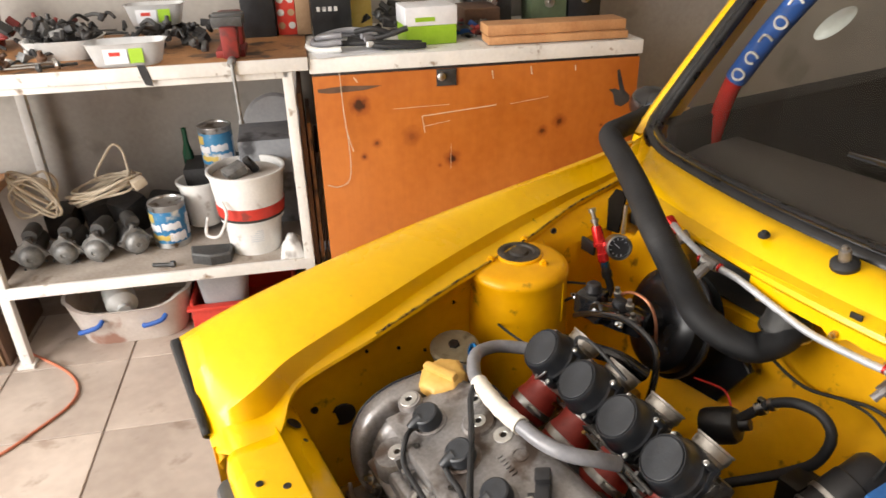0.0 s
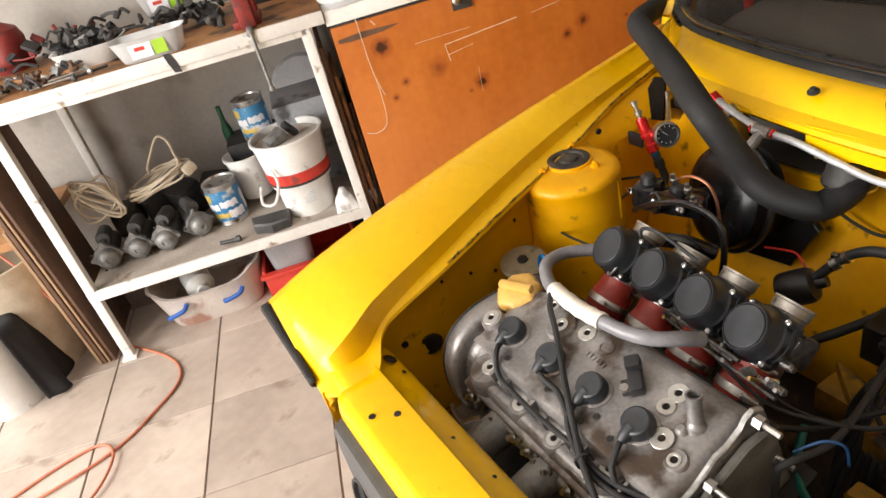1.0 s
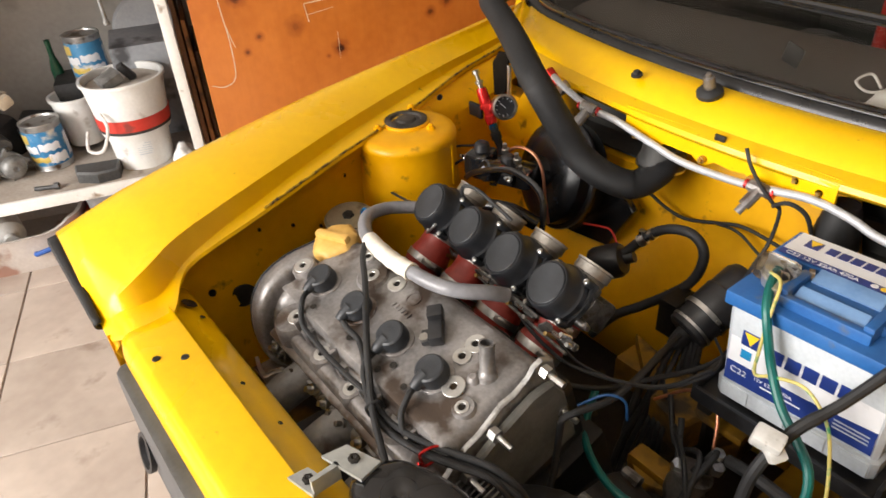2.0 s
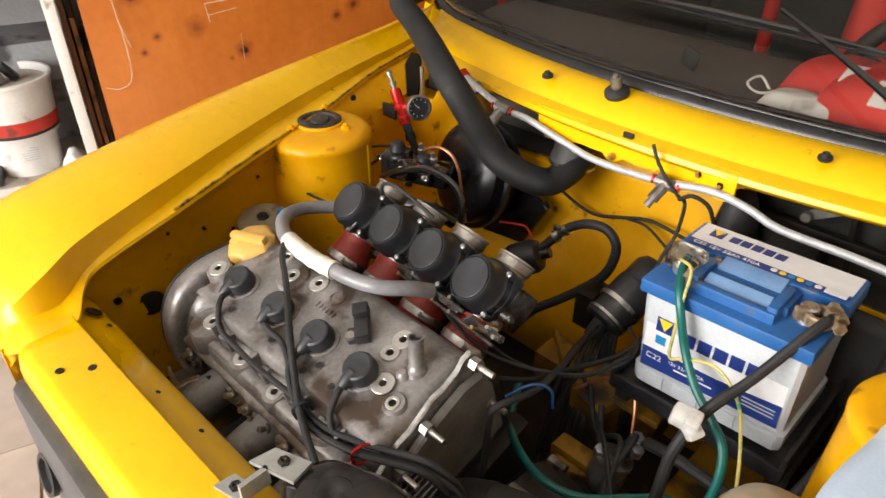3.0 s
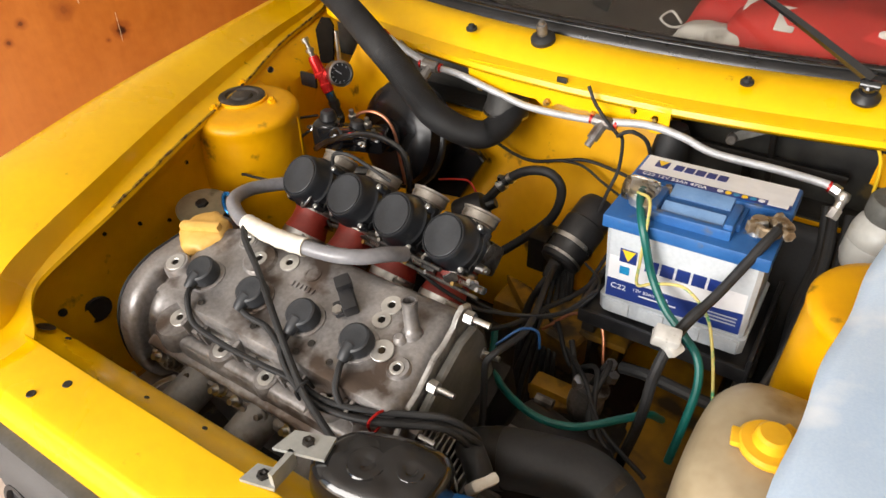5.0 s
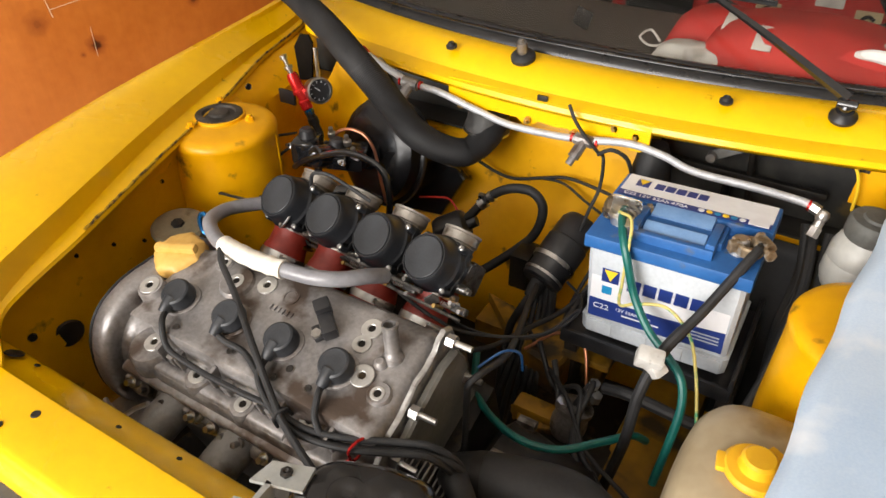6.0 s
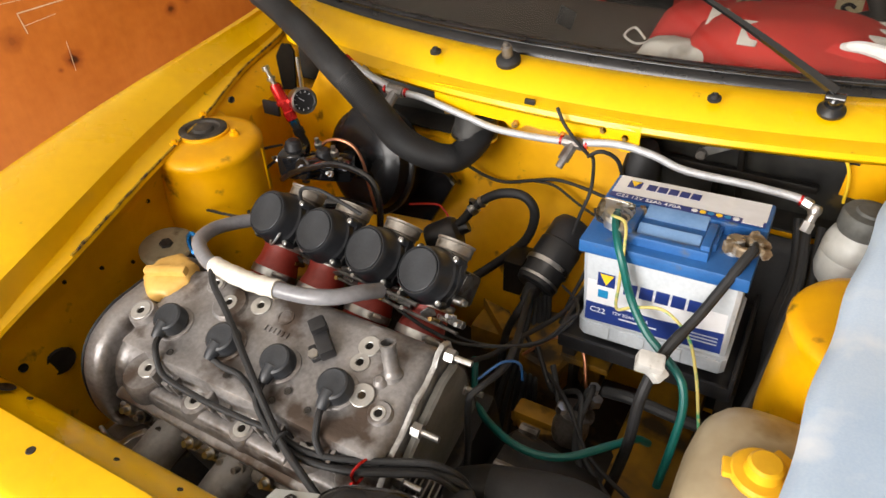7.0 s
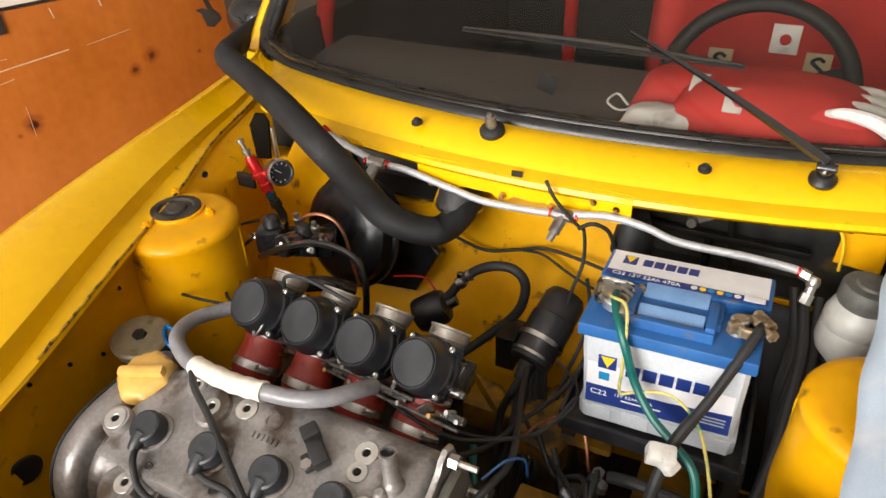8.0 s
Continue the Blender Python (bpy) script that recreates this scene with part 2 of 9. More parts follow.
# ==== the room ====
def room_part(name, c, s, material, bevel=0.0, kind="structure", label="", category=""):
    bm = B()
    box(bm, c, s, bevel)
    ob = part(name, bm, material)
    ob.matrix_world = ROOM
    return tagged(ob, label, category, "", kind)


WALL = surf("warm_grey_plaster", (0.33, 0.305, 0.275), (0.44, 0.412, 0.372), 2.5, 0.85, 0, 0.25, 60, 0, (0.30, 0.28, 0.24), 5, 0.66)
CEIL = surf("white_ceiling", (0.70, 0.69, 0.66), (0.80, 0.79, 0.76), 2, 0.9, 0, 0.2, 40)
GROUT = surf("grout", (0.20, 0.16, 0.135), (0.30, 0.245, 0.21), 12, 0.9, 0, 0.3, 120)
XW, XE, YS, YN, HH = -2.36, 3.0, -2.9, 4.2, 2.7
room_part("wall_west", (XW - 0.1, (YS + YN) / 2, HH / 2), (0.2, YN - YS + 0.4, HH), WALL, label="warm grey plastered garage wall behind the workbench", category="wall")
room_part("wall_north", ((XW + XE) / 2, YN + 0.1, HH / 2), (XE - XW, 0.2, HH), WALL, label="plain warm grey garage wall", category="wall")
room_part("wall_east", (XE + 0.1, (YS + YN) / 2, HH / 2), (0.2, YN - YS + 0.4, HH), WALL, label="plain warm grey garage wall", category="wall")
room_part("wall_south_west", (-2.2, YS - 0.1, HH / 2), (0.32, 0.2, HH), WALL, label="short wall beside the open garage door", category="wall")
room_part("wall_south_east", (2.25, YS - 0.1, HH / 2), (1.5, 0.2, HH), WALL, label="wall beside the open garage door", category="wall")
room_part("wall_south_lintel", (-0.27, YS - 0.1, 2.58), (3.54, 0.2, 0.24), WALL, label="lintel over the open garage door", category="wall")
room_part("ceiling", ((XW + XE) / 2, (YS + YN) / 2, HH + 0.1), (XE - XW + 0.4, YN - YS + 0.4, 0.2), CEIL, label="white painted garage ceiling", category="ceiling")
room_part("floor", ((XW + XE) / 2, (YS + YN) / 2, -0.0945), (XE - XW, YN - YS, 0.1), GROUT, label="grouted garage floor under the tiles", category="floor")
room_part("ground", (0, 0, -0.25), (400, 400, 0.1), GROUT, label="plain ground outside the garage", category="ground")

# ==== the car: body ====
XC = -0.115
car = thing("car", "small yellow two-door car with its bonnet taken off", "car", at=(XC, 1.6, -0.04))


def lerp_rows(table, y):
    """Values of a table at y, carried smoothly from row to row."""
    for a, b in zip(table, table[1:]):
        if y <= b[0]:
            i = table.index(a)
            z, c = table[max(i - 1, 0)], table[min(i + 2, len(table) - 1)]
            h = b[0] - a[0]
            t = max(0.0, (y - a[0]) / h)
            out = []
            for k in range(1, len(a)):
                m0 = (b[k] - z[k]) / max(b[0] - z[0], 1e-6) * h
                m1 = (c[k] - a[k]) / max(c[0] - a[0], 1e-6) * h
                out.append((2 * t ** 3 - 3 * t * t + 1) * a[k] + (t ** 3 - 2 * t * t + t) * m0 + (3 * t * t - 2 * t ** 3) * b[k] + (t ** 3 - t * t) * m1)
            return out
    return list(table[-1][1:])


# y: wing x, lip x, lip z, crease x, crease z, outer x, outer z
FENDER = [
    (0.045, -0.497, -0.508, 0.5915, -0.515, 0.5930, -0.664, 0.684),
    (0.056, -0.499, -0.474, 0.6110, -0.516, 0.6260, -0.668, 0.686),
    (0.070, -0.502, -0.440, 0.6255, -0.506, 0.6450, -0.672, 0.688),
    (0.092, -0.512, -0.436, 0.6290, -0.498, 0.6630, -0.678, 0.692),
    (0.118, -0.523, -0.440, 0.6300, -0.498, 0.6770, -0.683, 0.697),
    (0.134, -0.530, -0.458, 0.6350, -0.501, 0.6845, -0.686, 0.700),
    (0.150, -0.536, -0.486, 0.6430, -0.506, 0.6910, -0.689, 0.703),
    (0.168, -0.541, -0.502, 0.6520, -0.511, 0.6960, -0.692, 0.705),
    (0.200, -0.549, -0.506, 0.6630, -0.519, 0.7020, -0.698, 0.709),
    (0.300, -0.570, -0.522, 0.6800, -0.549, 0.7125, -0.719, 0.717),
    (0.480, -0.602, -0.580, 0.693, -0.622, 0.717, -0.755, 0.727),
    (0.650, -0.630, -0.640, 0.696, -0.685, 0.719, -0.785, 0.733),
    (0.820, -0.657, -0.712, 0.702, -0.734, 0.722, -0.808, 0.740),
    (0.960, -0.690, -0.745, 0.712, -0.762, 0.728, -0.825, 0.748),
    (1.060, -0.730, -0.770, 0.730, -0.785, 0.742, -0.840, 0.756),
]


def fender(name, mirror, label):
    top, wing = [], []
    y = 0.045
    ys = [0.045 + 0.006 * i for i in range(30)] + [0.225 + 0.0155 * i for i in range(55)]
    for y in ys:
        w, li, lz, cx, cz, ox, oz = lerp_rows(FENDER, y)
        wob = 0.0015 * noise.noise((y * 9, 3.1, 0.2))
        mid = cx + (ox - cx) * 0.5
        low = min(1.0, max(0.0, (y - 0.10) / 0.25))
        a = [(li - 0.003, lz - 0.009), (li, lz - 0.006), (li - 0.001, lz - 0.001), (li - 0.004, lz), (li + (cx - li) * 0.85, lz + 0.004 + wob), (cx, cz), (cx - 0.012, cz + 0.004),
             (mid, max(cz, oz) * 0.5 + min(cz, oz) * 0.5 + 0.010), (ox + 0.03, oz + 0.008), (ox + 0.010, oz + 0.004), (ox, oz - 0.004), (ox - 0.010, oz - 0.018 - 0.012 * low), (ox - 0.012 - 0.006 * low, oz - 0.026 - 0.064 * low), (ox - 0.014 - 0.008 * low, oz - 0.030 - (oz - 0.45) * low)]
        b = [(li - 0.003, lz - 0.0085), (w + (li - w) * 0.35, lz - 0.024), (w, lz - 0.044), (w - 0.004, 0.60), (w + 0.008, 0.44), (w + 0.012, 0.28)]
        fx = (lambda x: 2 * XC - x) if mirror else (lambda x: x)
        top.append([(fx(x), y, z) for x, z in a])
        wing.append([(fx(x), y, z) for x, z in b])
    bm = B()
    loft(bm, top)
    f = part(name, bm, YELLOW, car, label, 28)
    bm = B()
    loft(bm, wing)
    g = part("inner_wing", bm, YELLOW_BAY, car, "scuffed yellow inner wing of the engine bay", 40)
    return f, g


fender_r, wing_r = fender("fender", False, "glossy yellow front fender with a rolled bonnet gutter")
fender_l, wing_l = fender("fender", True, "glossy yellow front fender under a pale blue cloth")

# ragged seam sealer along the bonnet gutter
bm = B()
seam = []
for i in range(60):
    y = 0.30 + 0.0125 * i
    w, li, lz, cx, cz, ox, oz = lerp_rows(FENDER, y)
    seam.append((li - 0.003 + 0.0015 * noise.noise((y * 60, 1, 0)), y, lz + 0.0005 + 0.0012 * noise.noise((y * 45, 4, 0))))
tube(bm, seam, lambda s: 0.0022 + 0.0009 * noise.noise((s * 70, 2, 5)), 6, 1)
part("seam_sealer", bm, surf("browned_sealer", (0.26, 0.14, 0.01), (0.62, 0.36, 0.01), 60, 0.6, 0, 0.5, 160, 0, (0.07, 0.04, 0.02), 90, 0.56), fender_r, "ragged browned seam sealer")

# holes and spots of sealant on the inner wing
for y, z, r in ((0.246, 0.531, 0.021), (0.474, 0.641, 0.0035), (0.71, 0.700, 0.006), (0.20, 0.565, 0.006), (0.36, 0.60, 0.003), (0.41, 0.575, 0.003), (0.30, 0.622, 0.003)):
    w = lerp_rows(FENDER, y)[0]
    w += (0.60 - z) * 0.05 if z < 0.60 else -0.002
    bm = B()
    lathe(bm, [(r, -0.0005), (r * 0.9, 0.0022), (r * 0.7, 0.0005), (0.0, 0.0005)], (w + 0.001, y, z), (1, -0.15, 0), 16)
    part("hole", bm, GRIME, wing_r)

# front cross panel
bm = B()
PANEL = [(0.052, 0.50), (0.054, 0.600), (0.058, 0.622), (0.064, 0.629), (0.070, 0.631), (0.100, 0.631), (0.122, 0.633), (0.127, 0.6325), (0.1305, 0.628), (0.133, 0.623), (0.150, 0.6115), (0.166, 0.600), (0.171, 0.592), (0.173, 0.57), (0.174, 0.48)]
rows = []
for i in range(37):
    row = []
    for y, z in PANEL:
        x0 = -0.446 if y < 0.122 else (-0.446 - 0.089 * min(1, (y - 0.122) / 0.028))
        x = x0 + (0.24 - x0) * i / 36
        row.append((x, y + 0.004 * math.sin(x * 3), z + 0.0008 * noise.noise((x * 14, y * 20, 0))))
    rows.append(row)
loft(bm, rows)
front_panel = thick(part("front_panel", bm, YELLOW, car, "yellow front cross panel with small drilled holes", 40), 0.002)
for x, y, z in ((-0.372, 0.076, 0.6318), (-0.352, 0.104, 0.6318)):
    bm = B()
    lathe(bm, [(0.0052, 0), (0.0045, 0.001), (0.0, 0.0006)], (x, y, z), (0, 0.0, 1), 12)
    part("hole", bm, GRIME, front_panel)

for x, y, r in ((-0.476, 0.150, 0.011), (-0.438, 0.153, 0.0035), (-0.278, 0.1405, 0.003), (-0.20, 0.148, 0.003)):
    z = 0.623 - (y - 0.133) * 0.68
    bm = B()
    lathe(bm, [(r, 0), (r * 0.9, 0.001), (0.0, 0.0004)], (x, y + 0.001, z + 0.0022), (0, 0.56, 0.83), 16)
    part("hole", bm, GRIME, front_panel)

# dark headlamp surround and lower grille panel
bm = B()
rows = []
for i in range(13):
    t = i / 12
    p = Vector((-0.678, 0.037, 0.670)).lerp(Vector((-0.516, 0.039, 0.612)), t)
    k = 1 - 0.45 * t
    rows.append([p + Vector((0.004, 0.012, 0.006)) * k, p + Vector((-0.002, -0.003, 0.001)) * k, p + Vector((-0.010, -0.005, -0.012)) * k, p + Vector((-0.020, 0.000, -0.027)) * k, p + Vector((-0.016, 0.020, -0.034)) * k])
loft(bm, rows)
thick(part("headlamp_trim", bm, RUBBER, car, "matt black headlamp trim edge"), 0.003)
PLASTIC_G = surf("dark_grey_plastic", (0.045, 0.047, 0.050), (0.085, 0.088, 0.092), 14, 0.5, 0, 0.15, 200)
bm = B()
slab(bm, [(-0.50, 0.34), (-0.49, 0.54), (-0.45, 0.585), (0.18, 0.585), (0.225, 0.54), (0.24, 0.34)], 0, 0.05, Matrix(((1, 0, 0, 0), (0, 0, -1, 0.085), (0, 1, 0, 0), (0, 0, 0, 1))), 0.008)
grille = part("grille_panel", bm, PLASTIC_G, car, "dark grey plastic grille panel under the front edge")
for x in (-0.452, -0.20, 0.06):
    bm = B()
    lathe(bm, [(0.030, 0), (0.030, 0.008), (0.024, 0.008), (0.022, 0.001), (0, 0.001)], (x, 0.035, 0.425), (0, -1, 0.25), 24)
    part("hole_rim", bm, BLACK, grille)

# cowl below the windscreen
def brow(u):
    """How far the foot of the windscreen falls back at u from the middle."""
    return 0.25 * u * u + 2.0 * max(0.0, abs(u) - 0.5) ** 2


bm = B()
rows = []
for i in range(81):
    u = -0.70 + 1.40 * i / 80
    yl, yb = 0.800 + 0.25 * u * u + 0.75 * max(0.0, abs(u) - 0.52), 0.898 + brow(u)
    g = 0.010 * min(1, abs(u) / 0.6) ** 2
    prof = [(yl + 0.004, 0.738 + g), (yl - 0.002, 0.745 + g), (yl, 0.752 + g), (yl + 0.010, 0.756 + g), (yl + 0.024, 0.759 + g), (yl + 0.030, 0.766 + g), (yl + 0.040, 0.774 + g),
            (yl + 0.056, 0.783 + g), ((yl + 0.056 + yb) / 2, 0.787 + g), (yb, 0.788 + g), (yb + 0.014, 0.782 + g)]
    rows.append([(XC + u, y, z) for y, z in prof])
loft(bm, rows)
cowl = thick(part("cowl", bm, YELLOW, car, "glossy yellow cowl below the windscreen", 30), 0.002)

# flange under the cowl lip, with its bracket
bm = B()
edge = [(-0.296, 0.756), (0.030, 0.756)]
for k in range(28):
    x = 0.030 - 0.326 * k / 27
    edge.append((x, 0.716 + 0.004 * noise.noise((x * 40, 3, 1)) - (0.008 if k % 7 in (1, 2) else 0)))
slab(bm, edge, 0, 0.003, Matrix(((1, 0, 0, 0), (0, 0, -1, 0.8135), (0, 1, 0, 0), (0, 0, 0, 1))))
box(bm, (0.005, 0.806, 0.735), (0.055, 0.006, 0.034), 0.002)
flange = part("cowl_flange", bm, YELLOW, car, "worn yellow flange with bolts under the cowl")
for x, z in ((-0.27, 0.716), (-0.155, 0.717), (-0.02, 0.738), (0.012, 0.733), (-0.08, 0.715)):
    bm = B()
    cyl(bm, (x, 0.811, z), (x, 0.803, z), 0.0055, seg=6)
    cyl(bm, (x, 0.804, z), (x, 0.798, z), 0.0028, seg=8)
    part("bolt", bm, BRASS, flange)
bm = B()
box(bm, (-0.133, 0.806, 0.756), (0.016, 0.004, 0.011), 0.0005, pose(0, 0, 0))
part("slot", bm, GRIME, cowl)

# firewall with toe board, and the dark recess above it
bm = B()
rows = []
for i in range(41):
    x = -0.70 + 1.10 * i / 40
    bulge = 0.012 * math.exp(-((x + 0.02) / 0.12) ** 2)
    low = 0.10 * min(1, max(0, (x - 0.02) / 0.02)) + 0.075 * (-0.48 < x < -0.295) + 0.045 * (x < -0.60)
    rows.append([(x, y - bulge * (z < 0.6) + 0.002 * noise.noise((x * 8, z * 8, 1)), z - low * max(0, (z - 0.54) / 0.16)) for y, z in ((0.925, 0.700), (0.890, 0.698), (0.884, 0.690), (0.882, 0.64), (0.878, 0.58), (0.868, 0.54), (0.835, 0.47), (0.800, 0.41), (0.780, 0.30))])
loft(bm, rows)
firewall = thick(part("firewall", bm, YELLOW_BAY, car, "scratched yellow firewall of the engine bay", 40), 0.003)
# black plate on the firewall stands for the unlit corner gap
bm = B()
slab(bm, [(-0.664, 0.655), (-0.632, 0.660), (-0.622, 0.735), (-0.630, 0.748), (-0.650, 0.746), (-0.668, 0.720)], 0, 0.004, Matrix(((1, 0, 0, 0), (0, 0, -1, 0.866), (0, 1, 0, 0), (0, 0, 0, 1))), 0.001)
part("corner_gap", bm, DARKHOLE, firewall, "dark plate painted as the unlit gap behind the inner wing")
# recess walls coloured near black to carry the shade under the cowl
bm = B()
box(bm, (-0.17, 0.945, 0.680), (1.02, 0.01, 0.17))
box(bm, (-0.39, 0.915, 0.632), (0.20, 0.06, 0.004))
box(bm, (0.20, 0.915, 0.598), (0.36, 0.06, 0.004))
part("plenum", bm, surf("dusty_shaded_recess", (0.008, 0.008, 0.008), (0.045, 0.043, 0.036), 14, 0.6, 0, 0.5, 60, 0, (0.12, 0.085, 0.030), 18, 0.70), car, "grimy recess behind the firewall, its shade put into the colour")
wl = thing("wiper_linkage", "dark greasy wiper motor linkage in the cowl recess", "wiper linkage", at=(0.15, 0.90, 0.62))
DUSTSTEEL = surf("dusty_grey_steel", (0.075, 0.073, 0.066), (0.20, 0.195, 0.175), 30, 0.6, 0.3, 0.3, 160)
arm = Matrix.Translation((0.104, 0.893, 0.690)) @ pose(0, 0, 0, 0, -32.6, 0)
bm = B()
slab(bm, [(0, -0.007), (0.112, -0.010), (0.118, 0.0), (0.112, 0.011), (0, 0.007), (-0.006, 0)], -0.002, 0.002, arm @ pose(0, 0, 0, 90, 0, 0), 0.001)
part("arm", bm, DUSTSTEEL, wl, "dusty grey steel arm")
for x, z in ((0.104, 0.690), (0.198, 0.750)):
    bm = B()
    cyl(bm, (x, 0.898, z), (x, 0.880, z), 0.0072, seg=14, edge=0.001)
    part("pivot", bm, CASTING_D, wl)
bm = B()
cyl(bm, (0.070, 0.905, 0.720), (0.128, 0.905, 0.735), 0.022, seg=24, edge=0.005)
cyl(bm, (0.128, 0.905, 0.735), (0.150, 0.903, 0.740), 0.013, 0.010, 16)
part("motor", bm, BLACK, wl, "black wiper motor")
bm = B()
box(bm, (0.15, 0.920, 0.655), (0.23, 0.012, 0.012), 0.003, None)
cyl(bm, (0.130, 0.925, 0.600), (0.130, 0.918, 0.655), 0.007, seg=10)
cyl(bm, (0.165, 0.925, 0.600), (0.150, 0.915, 0.740), 0.005, seg=10)
part("support_bar", bm, GRIME, wl)
bm = B()
tube(bm, [(0.128, 0.888, 0.742), (0.175, 0.884, 0.728), (0.225, 0.882, 0.738), (0.262, 0.880, 0.728), (0.300, 0.880, 0.726)], 0.0030, 8, 8)
part("wire", bm, RUBBER, wl)
clip = thing("cowl_clip", "small white plastic clip under the cowl edge", "clip", at=(0.012, 0.868, 0.738))
bm = B()
box(bm, (0.012, 0.868, 0.744), (0.013, 0.008, 0.012), 0.002)
box(bm, (0.012, 0.866, 0.737), (0.007, 0.006, 0.008), 0.001)
part("body", bm, WHITEPLAS, clip)
yb = thing("wire_bracket", "chipped yellow steel bracket with a wire at the recess end", "bracket", at=(0.29, 0.88, 0.66))
bm = B()
slab(bm, [(0.288, 0.676), (0.345, 0.670), (0.345, 0.742), (0.318, 0.748), (0.306, 0.730), (0.290, 0.722)], 0, 0.004, Matrix(((1, 0, 0, 0), (0, 0, -1, 0.884), (0, 1, 0, 0), (0, 0, 0, 1))), 0.001)
part("plate", bm, YELLOW_BAY, yb)
bm = B()
tube(bm, [(0.262, 0.872, 0.742), (0.276, 0.868, 0.740), (0.288, 0.866, 0.724), (0.294, 0.866, 0.700), (0.296, 0.868, 0.672)], 0.0022, 8, 8)
part("wire", bm, PRINTYELLOW, yb, "yellow wire")
bm = B()
box(bm, (0.258, 0.872, 0.744), (0.014, 0.009, 0.010), 0.002)
part("connector", bm, WHITEPLAS, yb, "off-white connector")

# floor of the bay, rails and cross members
bm = B()
box(bm, (-0.145, 0.50, 0.24), (1.0, 0.75, 0.01))
part("undertray", bm, GRIME, car, "dark oily underside of the engine bay")
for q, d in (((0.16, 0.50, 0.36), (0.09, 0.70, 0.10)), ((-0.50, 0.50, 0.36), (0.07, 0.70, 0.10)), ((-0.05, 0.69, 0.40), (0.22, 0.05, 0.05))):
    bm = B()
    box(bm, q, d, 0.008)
    part("chassis_rail", bm, UNDER, car, "dark mottled yellow chassis rail")
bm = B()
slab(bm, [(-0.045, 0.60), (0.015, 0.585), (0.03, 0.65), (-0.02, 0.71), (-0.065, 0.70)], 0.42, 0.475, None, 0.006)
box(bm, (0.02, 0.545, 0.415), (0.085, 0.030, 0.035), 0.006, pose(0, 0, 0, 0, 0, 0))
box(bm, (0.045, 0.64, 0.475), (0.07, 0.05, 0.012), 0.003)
part("engine_mount_bracket", bm, UNDER, car, "dark mottled yellow pressed steel engine bracket")

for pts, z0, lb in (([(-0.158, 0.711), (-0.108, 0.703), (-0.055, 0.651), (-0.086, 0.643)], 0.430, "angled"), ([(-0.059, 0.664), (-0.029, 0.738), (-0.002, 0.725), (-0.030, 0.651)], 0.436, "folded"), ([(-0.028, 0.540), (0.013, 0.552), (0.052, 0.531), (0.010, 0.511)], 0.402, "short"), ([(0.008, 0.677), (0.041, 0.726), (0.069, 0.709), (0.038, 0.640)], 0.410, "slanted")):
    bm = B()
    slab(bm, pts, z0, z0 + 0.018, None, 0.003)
    part("stay", bm, UNDER, car, lb + " dark mottled yellow stay below the battery")

# strut towers
OLDBEARING = surf("worn_dark_bearing", (0.012, 0.011, 0.010), (0.075, 0.062, 0.050), 40, 0.5, 0.2, 0.4, 200, 0, (0.14, 0.11, 0.08), 60, 0.66)


def tower(cx, cy, name, label, sx=1):
    bm = B()
    lathe(bm, [(0.094, 0.28), (0.091, 0.52), (0.087, 0.655), (0.087, 0.672), (0.0885, 0.676), (0.088, 0.682), (0.084, 0.688), (0.074, 0.691), (0.050, 0.693), (0, 0.693)], (cx, cy, 0), (0, 0, 1), 56)
    t = part(name, bm, YELLOW_BAY, car, label, 40)
    bx, by = cx - 0.013 * sx, cy + 0.012
    bm = B()
    lathe(bm, [(0.042, 0.690), (0.041, 0.6965), (0.038, 0.6975), (0.036, 0.695)], (bx, by, 0), (0, 0, 1), 36, False)
    part("raised_lip", bm, YELLOW_BAY, t)
    bm = B()
    lathe(bm, [(0.0375, 0.690), (0.0375, 0.6985), (0.034, 0.7005), (0.027, 0.700), (0.0245, 0.6965), (0.018, 0.6970), (0.015, 0.7005), (0.006, 0.7015), (0, 0.7015)], (bx, by, 0), (0, 0, 1), 32)
    part("strut_bearing", bm, OLDBEARING, t, "dull dark strut top bearing")
    for a in (15, 135, 265):
        x, y = bx + 0.055 * math.cos(radians(a)), by + 0.055 * math.sin(radians(a))
        bm = B()
        lathe(bm, [(0.009, 0), (0.009, 0.002), (0.007, 0.003), (0.007, 0.008), (0.004, 0.008), (0.004, 0.012), (0, 0.013)], (x, y, 0.691), (0, 0, 1), 6)
        part("nut", bm, YELLOW_BAY, t)
    # shoulder plate that joins the tower to the inner wing
    bm = B()
    slab(bm, [(cx - 0.085 * sx, cy - 0.105), (cx - 0.030 * sx, cy - 0.075), (cx - 0.010 * sx, cy + 0.080), (cx - 0.085 * sx, cy + 0.110)], 0.60, 0.684, None, 0.006)
    part("shoulder", bm, YELLOW_BAY, t, "", 50)
    bm = B()
    tube(bm, [(cx + 0.080 * sx, cy + 0.038, 0.672), (cx + 0.083 * sx, cy + 0.036, 0.640), (cx + 0.082 * sx, cy + 0.037, 0.60)], lambda q: 0.0014 + 0.0007 * noise.noise((q * 20, 1, 3)), 6, 6)
    part("weld_bead", bm, YELLOW, t, "rough pale weld bead")
    return t


tower(-0.594, 0.598, "strut_tower", "yellow suspension strut tower with a black rubber top")
tower(0.350, 0.600, "strut_tower", "yellow suspension strut tower beside the battery", -1)

